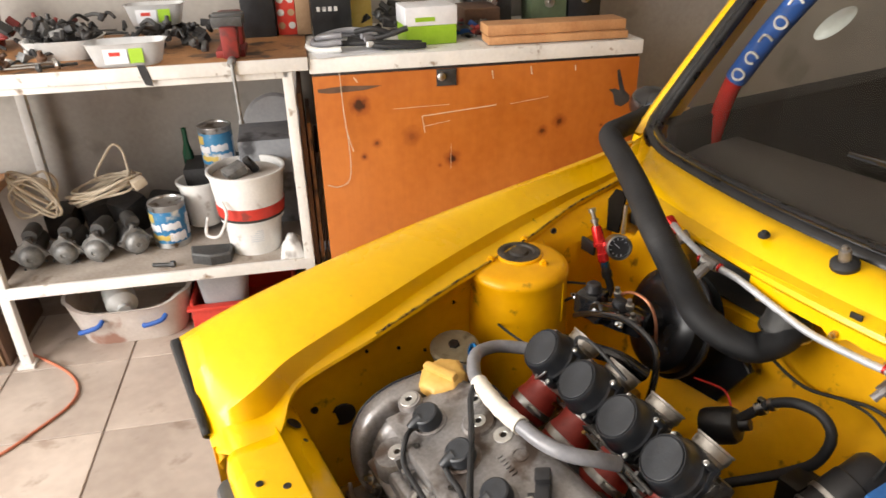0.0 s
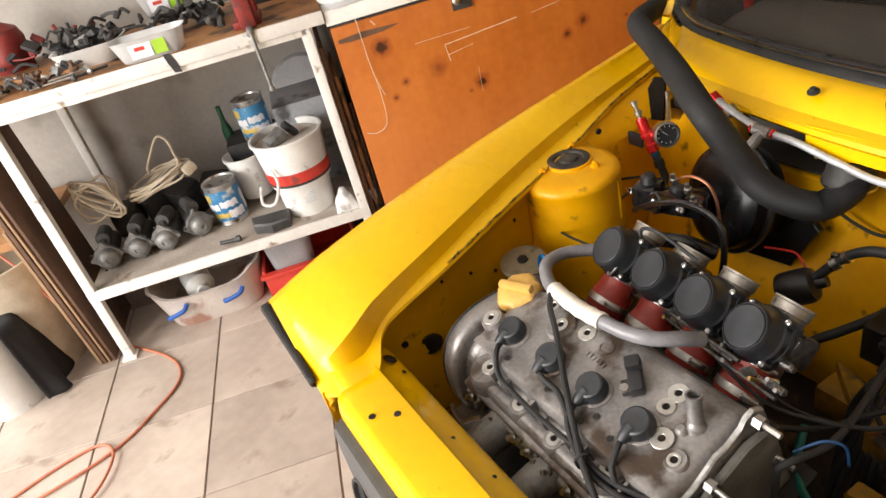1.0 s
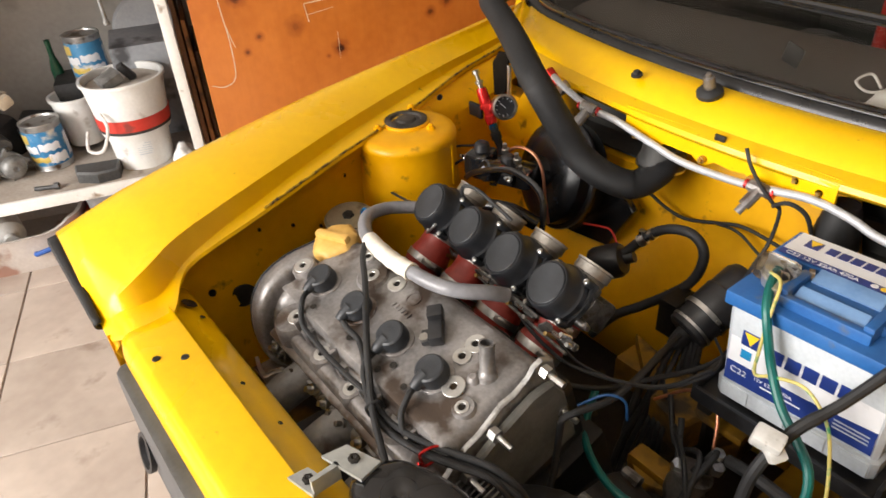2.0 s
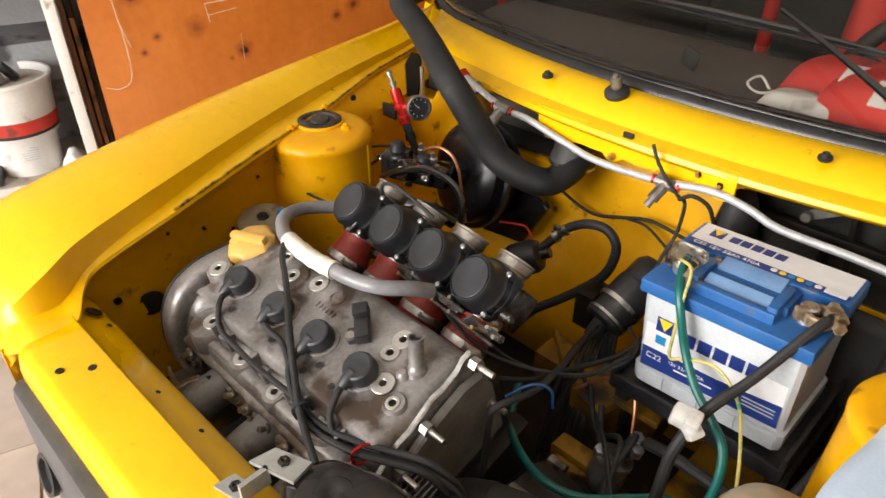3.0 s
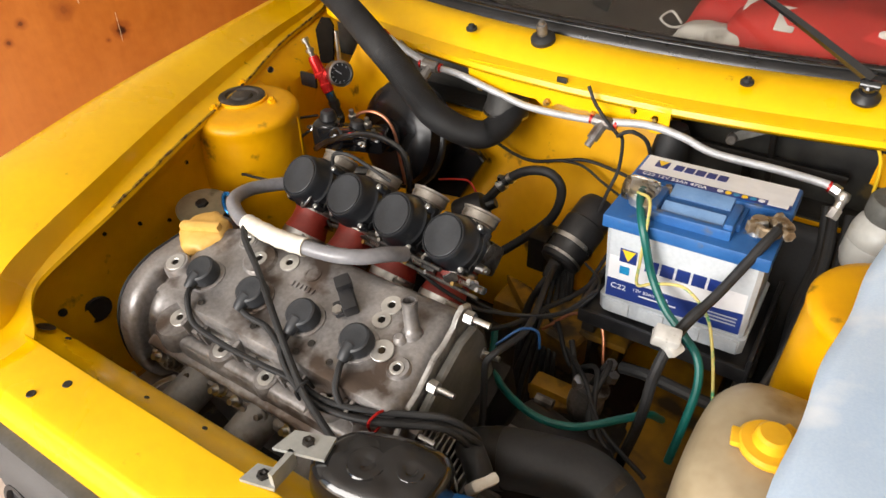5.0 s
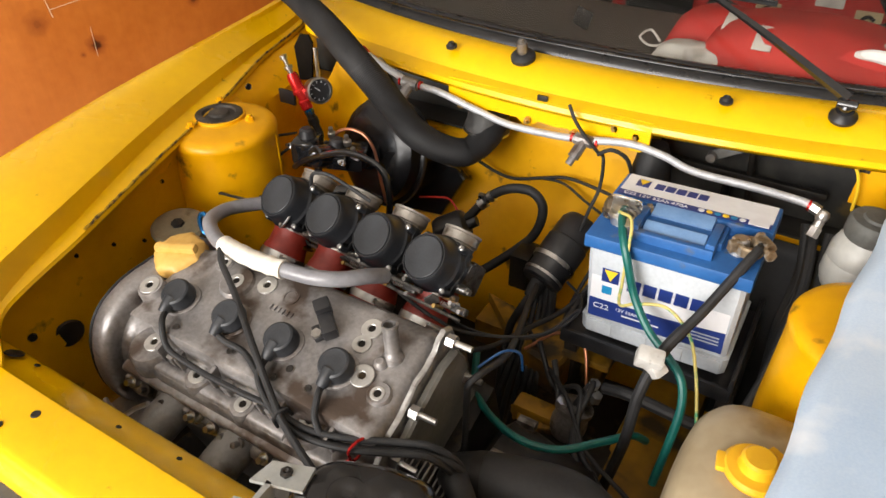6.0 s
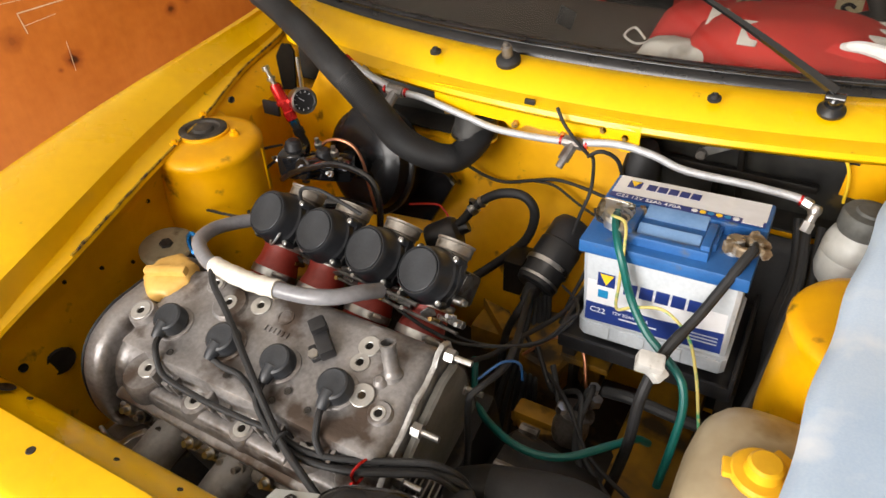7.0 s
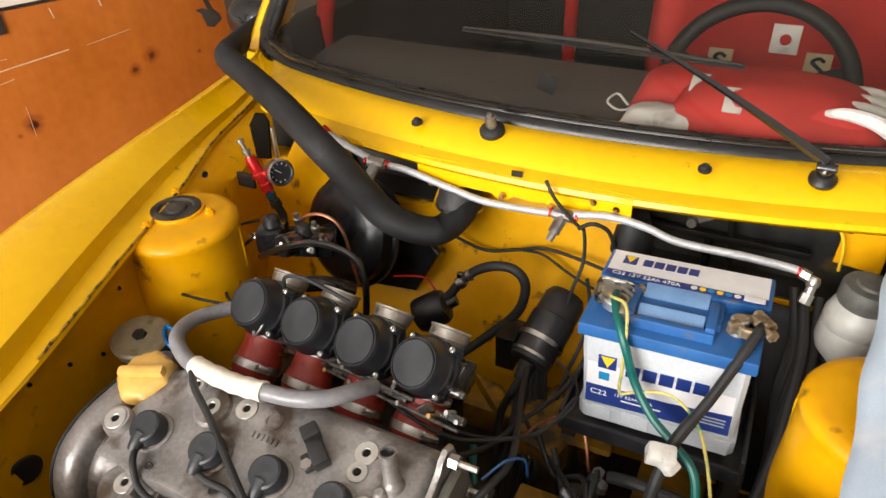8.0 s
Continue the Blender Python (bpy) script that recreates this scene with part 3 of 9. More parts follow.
# windscreen, seal and pillars
def screen(u, s):
    """A point of the windscreen: u across from -1 to 1, s up from 0 to 1."""
    half = 0.658 - 0.085 * s
    x = u * half
    return Vector((XC + x, 0.918 + brow(x) * (1 - 0.45 * s) + 0.43 * s, 0.797 + 0.006 * abs(u) ** 3 + 0.44 * s))


bm = B()
loft(bm, [[screen(-1 + i / 20, j / 10) for i in range(41)] for j in range(11)])
pane = thick(part("windscreen", bm, GLASS, car, "large raked windscreen with faint reflections"), 0.005, 1)
pane.visible_shadow = False
pane.modifiers[0].use_rim = False
path = [screen(-1, 1 - k / 14) for k in range(14)]
path[-1] = screen(-0.995, 0.035)
path += [screen(-0.97 + 1.94 * k / 40, 0.0) for k in range(41)] + [screen(0.995, 0.035)] + [screen(1, k / 14) for k in range(1, 15)]
bm = B()
rows = []
nrm = Vector((0, -0.71, 0.70))
for i, p in enumerate(path):
    d = (path[min(i + 1, len(path) - 1)] - path[max(i - 1, 0)]).normalized()
    out = d.cross(nrm).normalized()
    rows.append([p + out * a + nrm * b for a, b in ((0.028, 0.000), (0.024, 0.009), (0.012, 0.013), (0.004, 0.009), (0.000, 0.011), (-0.006, 0.010), (-0.012, 0.001), (-0.010, -0.008))])
loft(bm, rows)
part("windscreen_seal", bm, SEAL, car, "thick black rubber windscreen seal", 50)
bm = B()
rows = []
for i, p in enumerate(path):
    d = (path[min(i + 1, len(path) - 1)] - path[max(i - 1, 0)]).normalized()
    out = d.cross(nrm).normalized()
    rows.append([p + out * 0.0035 + nrm * 0.0115, p + out * 0.0015 + nrm * 0.0135, p - out * 0.001 + nrm * 0.0115])
loft(bm, rows)
part("seal_bead", bm, GLOSS, car, "shiny bead in the windscreen seal", 60)


def pillar(sx):
    bm = B()
    rows = []
    for k in range(15):
        s = -0.05 + k / 13
        p = screen(sx, s)
        rows.append([p + Vector((sx * a, b, c)) for a, b, c in ((0.016, -0.004, 0.004), (0.030, -0.012, 0.006), (0.046, -0.002, 0.0), (0.058, 0.024, -0.014), (0.060, 0.06, -0.03), (0.02, 0.07, -0.02))])
    loft(bm, rows, True)
    return part("pillar", bm, YELLOW, car, "yellow windscreen pillar", 50)


pillar(-1), pillar(1)

# cabin shell: scuttle sides, doors, roof and tail
INTERIOR = surf("dark_cabin_trim", (0.012, 0.012, 0.012), (0.030, 0.028, 0.026), 8, 0.8, 0, 0.2, 80)
for sx in (-1, 1):
    bm = B()
    x = XC + sx * 0.70
    rows = []
    for y in (1.10, 1.2, 1.3, 1.8, 2.4, 2.75):
        top = 0.80 if y < 1.25 else 0.76
        rows.append([(x - sx * 0.02, y, top), (x + sx * 0.01, y, top - 0.03), (x + sx * 0.035, y, 0.68), (x + sx * 0.04, y, 0.45), (x, y, 0.16)])
    loft(bm, rows)
    thick(part("body_side", bm, YELLOW, car, "plain yellow body side"), 0.03, 1 if sx < 0 else -1)
    bm = B()
    box(bm, (XC + sx * 0.652, 1.92, 0.50), (0.03, 1.60, 0.62), 0.01)
    box(bm, (XC + sx * 0.672, 1.92, 0.806), (0.07, 1.62, 0.012), 0.004)
    part("door_trim", bm, INTERIOR, car, "dark inner door trim")
    bm = B()
    box(bm, (XC + sx * 0.665, 2.35, 1.02), (0.03, 0.16, 0.46), 0.01)
    part("rear_pillar", bm, YELLOW, car, "yellow rear pillar")
bm = B()
loft(bm, [[(XC - 0.56 + 1.12 * i / 10, y, z + 0.03 * (1 - ((i - 5) / 5) ** 2)) for i in range(11)] for y, z in ((1.33, 1.240), (1.45, 1.27), (1.9, 1.29), (2.4, 1.25))])
thick(part("roof", bm, YELLOW, car, "yellow roof panel"), 0.02)
bm = B()
box(bm, (XC, 2.78, 0.70), (1.38, 0.04, 1.0), 0.01)
part("tail_panel", bm, YELLOW, car, "yellow tail panel")
bm = B()
box(bm, (XC, 1.8, 0.20), (1.30, 1.9, 0.02))
box(bm, (XC, 2.5, 0.50), (1.30, 0.30, 0.6), 0.02)
part("cabin_floor", bm, INTERIOR, car, "dark stripped cabin floor")
bm = B()
rows = []
for i in range(21):
    x = XC - 0.56 + 1.12 * i / 20
    yb = 0.952 + brow(x - XC)
    rows.append([(x, yb, 0.750), (x, yb + 0.03, 0.770), (x, yb + 0.08, 0.780), (x, 1.22, 0.783), (x, 1.28, 0.755), (x, 1.29, 0.60)])
loft(bm, rows)
part("dashboard", bm, surf("matt_dash_vinyl", (0.060, 0.055, 0.050), (0.095, 0.088, 0.080), 6, 0.85, 0, 0.1, 60), car, "dark matt dashboard under the windscreen", 50)

# door mirror
mir = thing("door_mirror", "black rounded door mirror on the far side", "mirror", at=(-0.95, 1.30, 0.74))
bm = B()
rows = []
for i in range(13):
    u = -1 + i / 6
    k = max(0.02, 1 - abs(u) ** 2.6) ** 0.5
    rows.append([(-1.000 + 0.070 * u, 1.295 + 0.045 * k * math.cos(a), 0.765 + 0.050 * k * math.sin(a)) for a in [6.2832 * j / 20 for j in range(20)]])
vs = loft(bm, rows, True)
bm.faces.new(vs[0][::-1]), bm.faces.new(vs[-1])
part("shell", bm, GLOSS, mir, "", 60)
bm = B()
box(bm, (-0.885, 1.300, 0.745), (0.12, 0.030, 0.022), 0.006)
part("stalk", bm, BLACK, mir)

# wheels stand under the fenders
for sx in (-1, 1):
    for y in (0.60, 2.25):
        bm = B()
        x = XC + sx * 0.60
        lathe(bm, [(0.15, -0.07), (0.225, -0.07), (0.245, -0.05), (0.25, 0), (0.245, 0.05), (0.225, 0.07), (0.15, 0.07), (0.14, 0.03), (0.0, 0.03)], (x, y, 0.21), (sx, 0, 0), 32)
        part("wheel", bm, RUBBER, car, "black tyred wheel")

# ==== the engine ====
ENG = pose(-0.235, 0.31, 0.645, 16, 0, 0)
engine = thing("engine", "transverse four-cylinder engine with a stained aluminium cam cover", "engine", at=(-0.235, 0.31, 0.30))


def ep(a, v, w):
    return ENG @ Vector((a, v, w))


EZ = ENG.to_3x3() @ Vector((0, 0, 1))

BELL = surf("dull_turned_alloy", (0.30, 0.28, 0.25), (0.46, 0.43, 0.39), 40, 0.40, 0.8, 0.15, 200, 0, (0.16, 0.13, 0.10), 40, 0.64)
WASHER = surf("dull_washer", (0.46, 0.45, 0.43), (0.62, 0.61, 0.58), 60, 0.42, 0.75, 0.15, 200)

# cam cover: raised deck with rounded sides, a lower front step, a gasket flange
bm = B()
PROF = [(0.088, -0.060), (0.087, -0.030), (0.084, -0.012), (0.077, -0.003), (0.064, 0.001), (0.030, 0.000), (-0.010, -0.001), (-0.042, -0.001), (-0.051, 0.002), (-0.057, 0.001), (-0.061, -0.004), (-0.065, -0.020), (-0.068, -0.034), (-0.073, -0.040), (-0.078, -0.041), (-0.086, -0.041), (-0.093, -0.041), (-0.098, -0.043), (-0.102, -0.050), (-0.104, -0.068)]
PROF = [(v, w) if v > -0.061 else (-0.061 + (v + 0.061) * 0.82, -0.004 + (w + 0.004) * 0.88) for v, w in PROF]
rows = []
for i in range(91):
    a = -0.176 + 0.366 * i / 90
    e = max(0.0, (abs(a - 0.007) - 0.170) / 0.013)
    left = max(0.0, (-0.10 - a) / 0.076)
    well = sum(math.exp(-((a - c) / 0.020) ** 2) for c in (-0.121, -0.041, 0.036, 0.112))
    row = []
    for k, (v, w) in enumerate(PROF):
        ww = w - 0.012 * e * e + 0.0012 * noise.noise((a * 22, v * 22, 5)) + 0.0006 * noise.noise((a * 70, v * 70, 9))
        if 7 <= k <= 9:
            ww -= 0.0035 * well
        if 10 <= k <= 12:
            v = v + 0.004 * well
        if v > 0:
            v = v * (1 - 0.25 * left)
            ww -= 0.006 * left
        elif k > 9:
            v = v + 0.030 * left * left
        row.append(ep(a, v * (1 - 0.02 * e), ww))
    rows.append(row)
vs = loft(bm, rows)
bm.faces.new(vs[0]), bm.faces.new(vs[-1][::-1])
cover = part("cam_cover", bm, CASTING, engine, "stained cast aluminium cam cover", 38)
bm = B()
rows = []
for i in range(41):
    a = -0.172 + 0.364 * i / 40
    wob = 0.0015 * noise.noise((a * 40, 2, 7))
    rows.append([ep(a, v, w) for v, w in ((-0.092, -0.053), (-0.101 + wob, -0.054), (-0.104 + wob, -0.057), (-0.104 + wob, -0.065), (-0.092, -0.071))])
loft(bm, rows)
part("cover_flange", bm, CASTING, engine, "bright worn flange of the cam cover", 40)
bm = B()
box(bm, (0.0, 0.008, -0.13), (0.38, 0.21, 0.12), 0.010, ENG)
part("cylinder_head", bm, GRIME, engine, "dark oily cylinder head")
bm = B()
box(bm, (0.0, 0.02, -0.28), (0.42, 0.22, 0.20), 0.012, ENG)
part("cylinder_block", bm, GRIME, engine, "dark oily cylinder block")

# cast lugs of the lower front step, a long rounded bar between them
for a, v, w, r, h in ((-0.136, -0.070, -0.060, 0.030, 0.034), (-0.052, -0.0755, -0.060, 0.019, 0.030), (0.020, -0.079, -0.060, 0.017, 0.028), (0.103, -0.066, -0.060, 0.026, 0.031), (0.160, -0.070, -0.060, 0.022, 0.026)):
    bm = B()
    lathe(bm, [(r * 1.08, 0), (r, h * 0.5), (r * 0.94, h * 0.85), (r * 0.82, h), (0, h)], ep(a, v, w), EZ, 24)
    part("lug", bm, CASTING, cover, "", 40)
for a0, a1, v0 in ((-0.122, 0.088, -0.0815),):
    bm = B()
    cyl(bm, ep(a0, v0, -0.043), ep(a1, v0, -0.044), 0.0105, 0.0112, 18, 0.004)
    part("front_bar", bm, CASTING, cover, "", 40)
for a, wd, hh in ((-0.108, 0.006, 0.026), (-0.092, 0.010, 0.018), (-0.078, 0.005, 0.024), (-0.026, 0.006, 0.026), (-0.006, 0.012, 0.016), (0.046, 0.006, 0.026), (0.060, 0.010, 0.018), (0.076, 0.005, 0.030), (0.131, 0.007, 0.024), (0.142, 0.005, 0.030)):
    bm = B()
    box(bm, (a, -0.0690, -0.036 + hh / 2), (wd, 0.016, hh), 0.002, ENG @ pose(0, 0, 0, 0, 0, 0))
    part("web", bm, CASTING, cover)

# bosses round the plug wells and bolts
for a, v in ((-0.121, -0.012), (-0.041, -0.009), (0.036, -0.007), (0.112, -0.007)):
    bm = B()
    lathe(bm, [(0.0235, -0.004), (0.0225, 0.0005), (0.0215, 0.0012), (0, 0.0012)], ep(a, v, 0), EZ, 24)
    part("boss", bm, CASTING, cover, "", 40)
for a, v, r, h in ((-0.169, -0.017, 0.016, 0.007), (-0.0735, 0.0353, 0.021, 0.004), (-0.109, 0.0525, 0.012, 0.002), (-0.035, 0.0474, 0.016, 0.0015), (0.116, 0.050, 0.0165, 0.0015), (0.1167, 0.0292, 0.014, 0.0015), (0.1395, -0.0028, 0.017, 0.0015), (0.167, -0.012, 0.0125, 0.003)):
    if h < 0.002:
        continue
    bm = B()
    lathe(bm, [(r * 1.15, -0.014 if h > 0.005 else -0.003), (r * 1.05, h * 0.4), (r * 0.96, h), (0, h)], ep(a, v, 0), EZ, 22)
    part("boss", bm, CASTING, cover, "", 40)
bm = B()
lathe(bm, [(0.0105, 0), (0.0105, 0.002), (0.0085, 0.002), (0.0085, 0.0008), (0, 0.0008)], ep(0.003, 0.046, 0), EZ, 20)
part("cast_mark", bm, CASTING, cover, "raised cast marks that cannot be read")
for k in range(6):
    bm = B()
    box(bm, (-0.012 + 0.0062 * k, 0.0255, 0.001), (0.0038, 0.007, 0.002), 0.0005, ENG)
    part("cast_mark", bm, CASTING, cover, "raised cast marks that cannot be read")
for a, v in ((-0.098, -0.046), (0.052, -0.046), (0.062, -0.030), (0.095, -0.040), (-0.015, -0.042)):
    bm = B()
    lathe(bm, [(0.0045, 0.0008), (0.003, 0.0012), (0, -0.001)], ep(a, v, 0), EZ, 12)
    part("small_hole", bm, GRIME, cover)


def washer_bolt(a, v, w, r=0.0125, material=ALLOY, hexr=0.0044):
    bm = B()
    lathe(bm, [(r, -0.001), (r, 0.0008), (r * 0.96, 0.0012), (hexr * 1.15, 0.0013), (hexr, 0.0006), (hexr, -0.001), (0, -0.001)], ep(a, v, w), EZ, 24)
    b = part("socket_bolt", bm, material, engine)
    bm = B()
    lathe(bm, [(hexr * 1.02, 0.0002), (0, 0.0002)], ep(a, v, w), EZ, 6)
    part("socket", bm, GRIME, b)


BOLTS = [(-0.169, -0.017, 0.007, 0.0125), (-0.131, -0.066, -0.025, 0.0125), (-0.109, 0.0525, 0.002, 0.009), (-0.0735, 0.0353, 0.004, 0.010), (-0.0348, 0.0474, 0.0015, 0.0125),
         (0.1161, 0.0502, 0.0015, 0.0125), (0.1167, 0.0292, 0.0015, 0.011), (0.1395, -0.0028, 0.0015, 0.0135), (0.1667, -0.0134, 0.003, 0.008), (0.103, -0.061, -0.028, 0.0115), (-0.053, -0.0745, -0.030, 0.011), (0.020, -0.078, -0.032, 0.010)]
for a, v, w, r in BOLTS:
    washer_bolt(a, v, w, r, WASHER)

# spark plug caps with leads
for a, v in ((-0.121, -0.012), (-0.041, -0.009), (0.036, -0.007), (0.112, -0.007)):
    bm = B()
    q = ep(a, v, 0.001)
    lathe(bm, [(0.0176, 0), (0.0188, 0.002), (0.0190, 0.006), (0.0183, 0.0075), (0.0183, 0.0150), (0.0172, 0.0178), (0.0150, 0.0190), (0.0130, 0.0186), (0.0060, 0.0192), (0, 0.0194)], q, (EZ + Vector((0, -0.16, 0))).normalized(), 28)
    cap = part("plug_cap", bm, CARBBLACK, engine, "round black rubber spark plug cap")
    bm = B()
    tube(bm, [ep(a, v - 0.010, 0.012), ep(a - 0.0005, v - 0.019, 0.011), ep(a - 0.001, v - 0.028, 0.008)], lambda s: 0.0100 - 0.0040 * s, 14, 6)
    part("neck", bm, CARBBLACK, cap)

LEADS = [
    [ep(-0.121, -0.034, 0.009), ep(-0.110, -0.052, 0.009), ep(-0.091, -0.070, -0.006), ep(-0.052, -0.073, -0.013), ep(-0.015, -0.074, -0.012), ep(0.026, -0.073, -0.012), ep(0.060, -0.072, -0.011), ep(0.095, -0.078, -0.014), ep(0.125, -0.079, -0.014), ep(0.169, -0.069, -0.012), ep(0.203, -0.055, -0.012), ep(0.238, -0.040, -0.014), ep(0.268, -0.034, -0.03), ep(0.275, -0.034, -0.07)],
    [ep(-0.041, -0.034, 0.008), ep(-0.022, -0.037, 0.006), ep(0.004, -0.038, 0.006), ep(0.035, -0.051, 0.005), ep(0.056, -0.063, -0.004), ep(0.089, -0.074, -0.008), ep(0.125, -0.074, -0.008), ep(0.169, -0.062, -0.006), ep(0.203, -0.048, -0.006), ep(0.238, -0.034, -0.008), ep(0.262, -0.028, -0.03), ep(0.268, -0.028, -0.07)],
    [ep(0.035, -0.034, 0.008), ep(0.036, -0.042, 0.008), ep(0.041, -0.056, 0.006), ep(0.063, -0.071, -0.002), ep(0.089, -0.081, -0.006), ep(0.125, -0.083, -0.006), ep(0.172, -0.074, -0.003), ep(0.208, -0.060, -0.003), ep(0.244, -0.044, -0.008), ep(0.27, -0.040, -0.04)],
    [ep(0.111, -0.034, 0.008), ep(0.115, -0.046, 0.008), ep(0.123, -0.064, 0.001), ep(0.140, -0.074, -0.010), ep(0.168, -0.072, -0.014), ep(0.203, -0.050, -0.014), ep(0.236, -0.036, -0.018), ep(0.256, -0.03, -0.05)],
    [ep(-0.112, 0.058, 0.020), ep(-0.094, 0.041, 0.020), ep(-0.053, 0.016, 0.018), ep(0.020, -0.033, 0.016), ep(0.058, -0.059, 0.008), ep(0.093, -0.081, 0.002), ep(0.130, -0.098, 0.000), ep(0.158, -0.110, -0.004), ep(0.185, -0.125, -0.02)],
]
for k, lead in enumerate(LEADS):
    bm = B()
    tube(bm, lead, 0.0037 if k < 4 else 0.0042, 10, 7)
    part("plug_lead", bm, RUBBER, engine)
bm = B()
tube(bm, [ep(0.176, -0.080, -0.012), ep(0.176, -0.078, 0.003), ep(0.178, -0.066, 0.004), ep(0.179, -0.056, -0.006), ep(0.178, -0.062, -0.018), ep(0.176, -0.078, -0.018), ep(0.176, -0.084, -0.006)], 0.0016, 6)
part("red_cable_tie", bm, REDANO, engine, "thin red cable tie round the leads")
bm = B()
tube(bm, [ep(0.086, -0.086, -0.012), ep(0.086, -0.084, 0.004), ep(0.090, -0.070, 0.004), ep(0.091, -0.068, -0.012)], 0.0018, 6)
part("cable_tie", bm, RUBBER, engine)

# cam sensor in the middle of the cover, vent stub, oil filler cap
SM = ENG @ pose(0.068, 0.033, 0, 0, 0, -40) @ Matrix.Diagonal((0.85, 0.85, 0.85, 1))
bm = B()
box(bm, (0.002, 0, 0.010), (0.044, 0.020, 0.018), 0.003, SM)
box(bm, (-0.018, 0.001, 0.019), (0.020, 0.022, 0.018), 0.003, SM)
box(bm, (0.008, -0.012, 0.004), (0.024, 0.020, 0.008), 0.003, SM)
sensor = part("cam_sensor", bm, BLACK, engine, "black plastic cam position sensor")
bm = B()
cyl(bm, SM @ Vector((0.012, -0.017, 0.006)), SM @ Vector((0.012, -0.017, 0.012)), 0.0062, seg=6)
part("sensor_bolt", bm, STEEL, sensor)
bm = B()
d = (ep(0.150, 0.047, 0.036) - ep(0.155, 0.033, 0.0)).normalized()
lathe(bm, [(0.0135, -0.006), (0.0128, 0.000), (0.0098, 0.0025), (0.0086, 0.006), (0.0084, 0.034), (0.0092, 0.036), (0.0092, 0.039), (0.0070, 0.039), (0.0066, 0.02), (0, 0.02)], ep(0.155, 0.033, 0), d, 24)
cyl(bm, ep(0.149, 0.018, -0.004), ep(0.149, 0.018, 0.007), 0.0085, 0.0070, 18, 0.003)
part("vent_stub", bm, CASTING, engine, "aluminium breather stub")
bm = B()
o = Vector((-0.420, 0.357, 0.634))
q = frame_to(EZ)
rings = []
for h, r in ((-0.012, 0.024), (0.0, 0.026), (0.002, 0.031), (0.010, 0.0335), (0.020, 0.032), (0.025, 0.027), (0.0262, 0.012)):
    ring = []
    for k in range(56):
        an = 6.283185 * k / 56
        rr = r * (1 + (0.07 * max(0, math.cos(an * 7)) if 0.0 < h < 0.024 else 0))
        ring.append(Matrix.Translation(o) @ q.to_4x4() @ Vector((rr * math.cos(an), rr * math.sin(an), h)))
    rings.append(ring)
vs = loft(bm, rings, True)
bm.faces.new(vs[-1])
fcap = part("oil_filler_cap", bm, CREAM, engine, "yellowed ribbed plastic oil filler cap", 45)
bm = B()
box(bm, (0, 0, 0.027), (0.058, 0.013, 0.014), 0.005, Matrix.Translation(o) @ q.to_4x4() @ pose(0, 0, 0, 0, 0, 20))
part("grip", bm, CREAM, fcap)

# belt end housing: a thick arched aluminium shell that runs into the far end of the cover
ARCH = [(0.262, 0.466), (0.237, 0.476), (0.222, 0.505), (0.218, 0.546), (0.225, 0.588), (0.247, 0.620), (0.285, 0.638), (0.325, 0.642), (0.370, 0.642), (0.410, 0.632), (0.425, 0.60), (0.425, 0.52)]
arc = [(p[1], p[2]) for p in smooth_path([(0, y, z) for y, z in ARCH], 5)]
cy0, cz0 = 0.33, 0.53
bm = B()
rows = []
for x, ins in ((-0.458, 0.10), (-0.457, 0.03), (-0.453, 0.008), (-0.447, 0.0), (-0.439, 0.0), (-0.432, 0.010), (-0.4275, 0.035), (-0.4255, 0.070), (-0.4250, 0.120), (-0.4245, 0.185), (-0.421, 0.215), (-0.412, 0.230), (-0.365, 0.235), (-0.36, 0.4)):
    rows.append([(x, y + (cy0 - y) * ins + 0.0006 * noise.noise((x * 60, y * 30, 1)), z + (cz0 - z) * ins) for y, z in arc])
loft(bm, rows)
housing = part("belt_housing", bm, CASTING, engine, "rounded cast aluminium belt housing", 40)
bm = B()
rows = []
for x, ins in ((-0.458, 0.03), (-0.460, 0.018), (-0.462, 0.03), (-0.462, 0.2)):
    rows.append([(x, y + (cy0 - y) * ins, z + (cz0 - z) * ins) for y, z in arc])
loft(bm, rows)
part("backing_plate", bm, RUBBER, housing, "black edge behind the belt housing", 40)
bm = B()
box(bm, (-0.412, 0.232, 0.468), (0.10, 0.050, 0.006), 0.002)
part("foot", bm, CASTING, housing)
bm = B()
tube(bm, [(-0.445, 0.210, 0.500), (-0.43, 0.206, 0.496), (-0.40, 0.202, 0.503), (-0.37, 0.206, 0.530), (-0.348, 0.212, 0.546)], 0.0032)
part("drip_lip", bm, ALLOY, engine, "thin bright drip rail")

# near end: bright flange plate, studs, grey cover, finned block
SIDE = ENG @ Matrix(((0, 0, 1, 0), (1, 0, 0, 0), (0, 1, 0, 0), (0, 0, 0, 1)))
bm = B()
slab(bm, [(-0.105, -0.075), (-0.102, -0.048), (-0.090, -0.036), (-0.070, -0.030), (-0.045, -0.016), (-0.020, -0.014), (0.004, -0.006), (0.016, -0.001), (0.034, -0.003), (0.056, 0.002), (0.066, 0.010), (0.078, 0.011), (0.090, 0.0), (0.092, -0.03), (0.092, -0.12), (-0.10, -0.12)], 0.190, 0.196, SIDE, 0.002)
part("end_flange", bm, surf("rough_bright_casting", (0.26, 0.255, 0.245), (0.48, 0.47, 0.45), 45, 0.45, 0.8, 0.8, 180, 0, (0.10, 0.08, 0.06), 50, 0.62), engine, "bright rough-edged end flange")
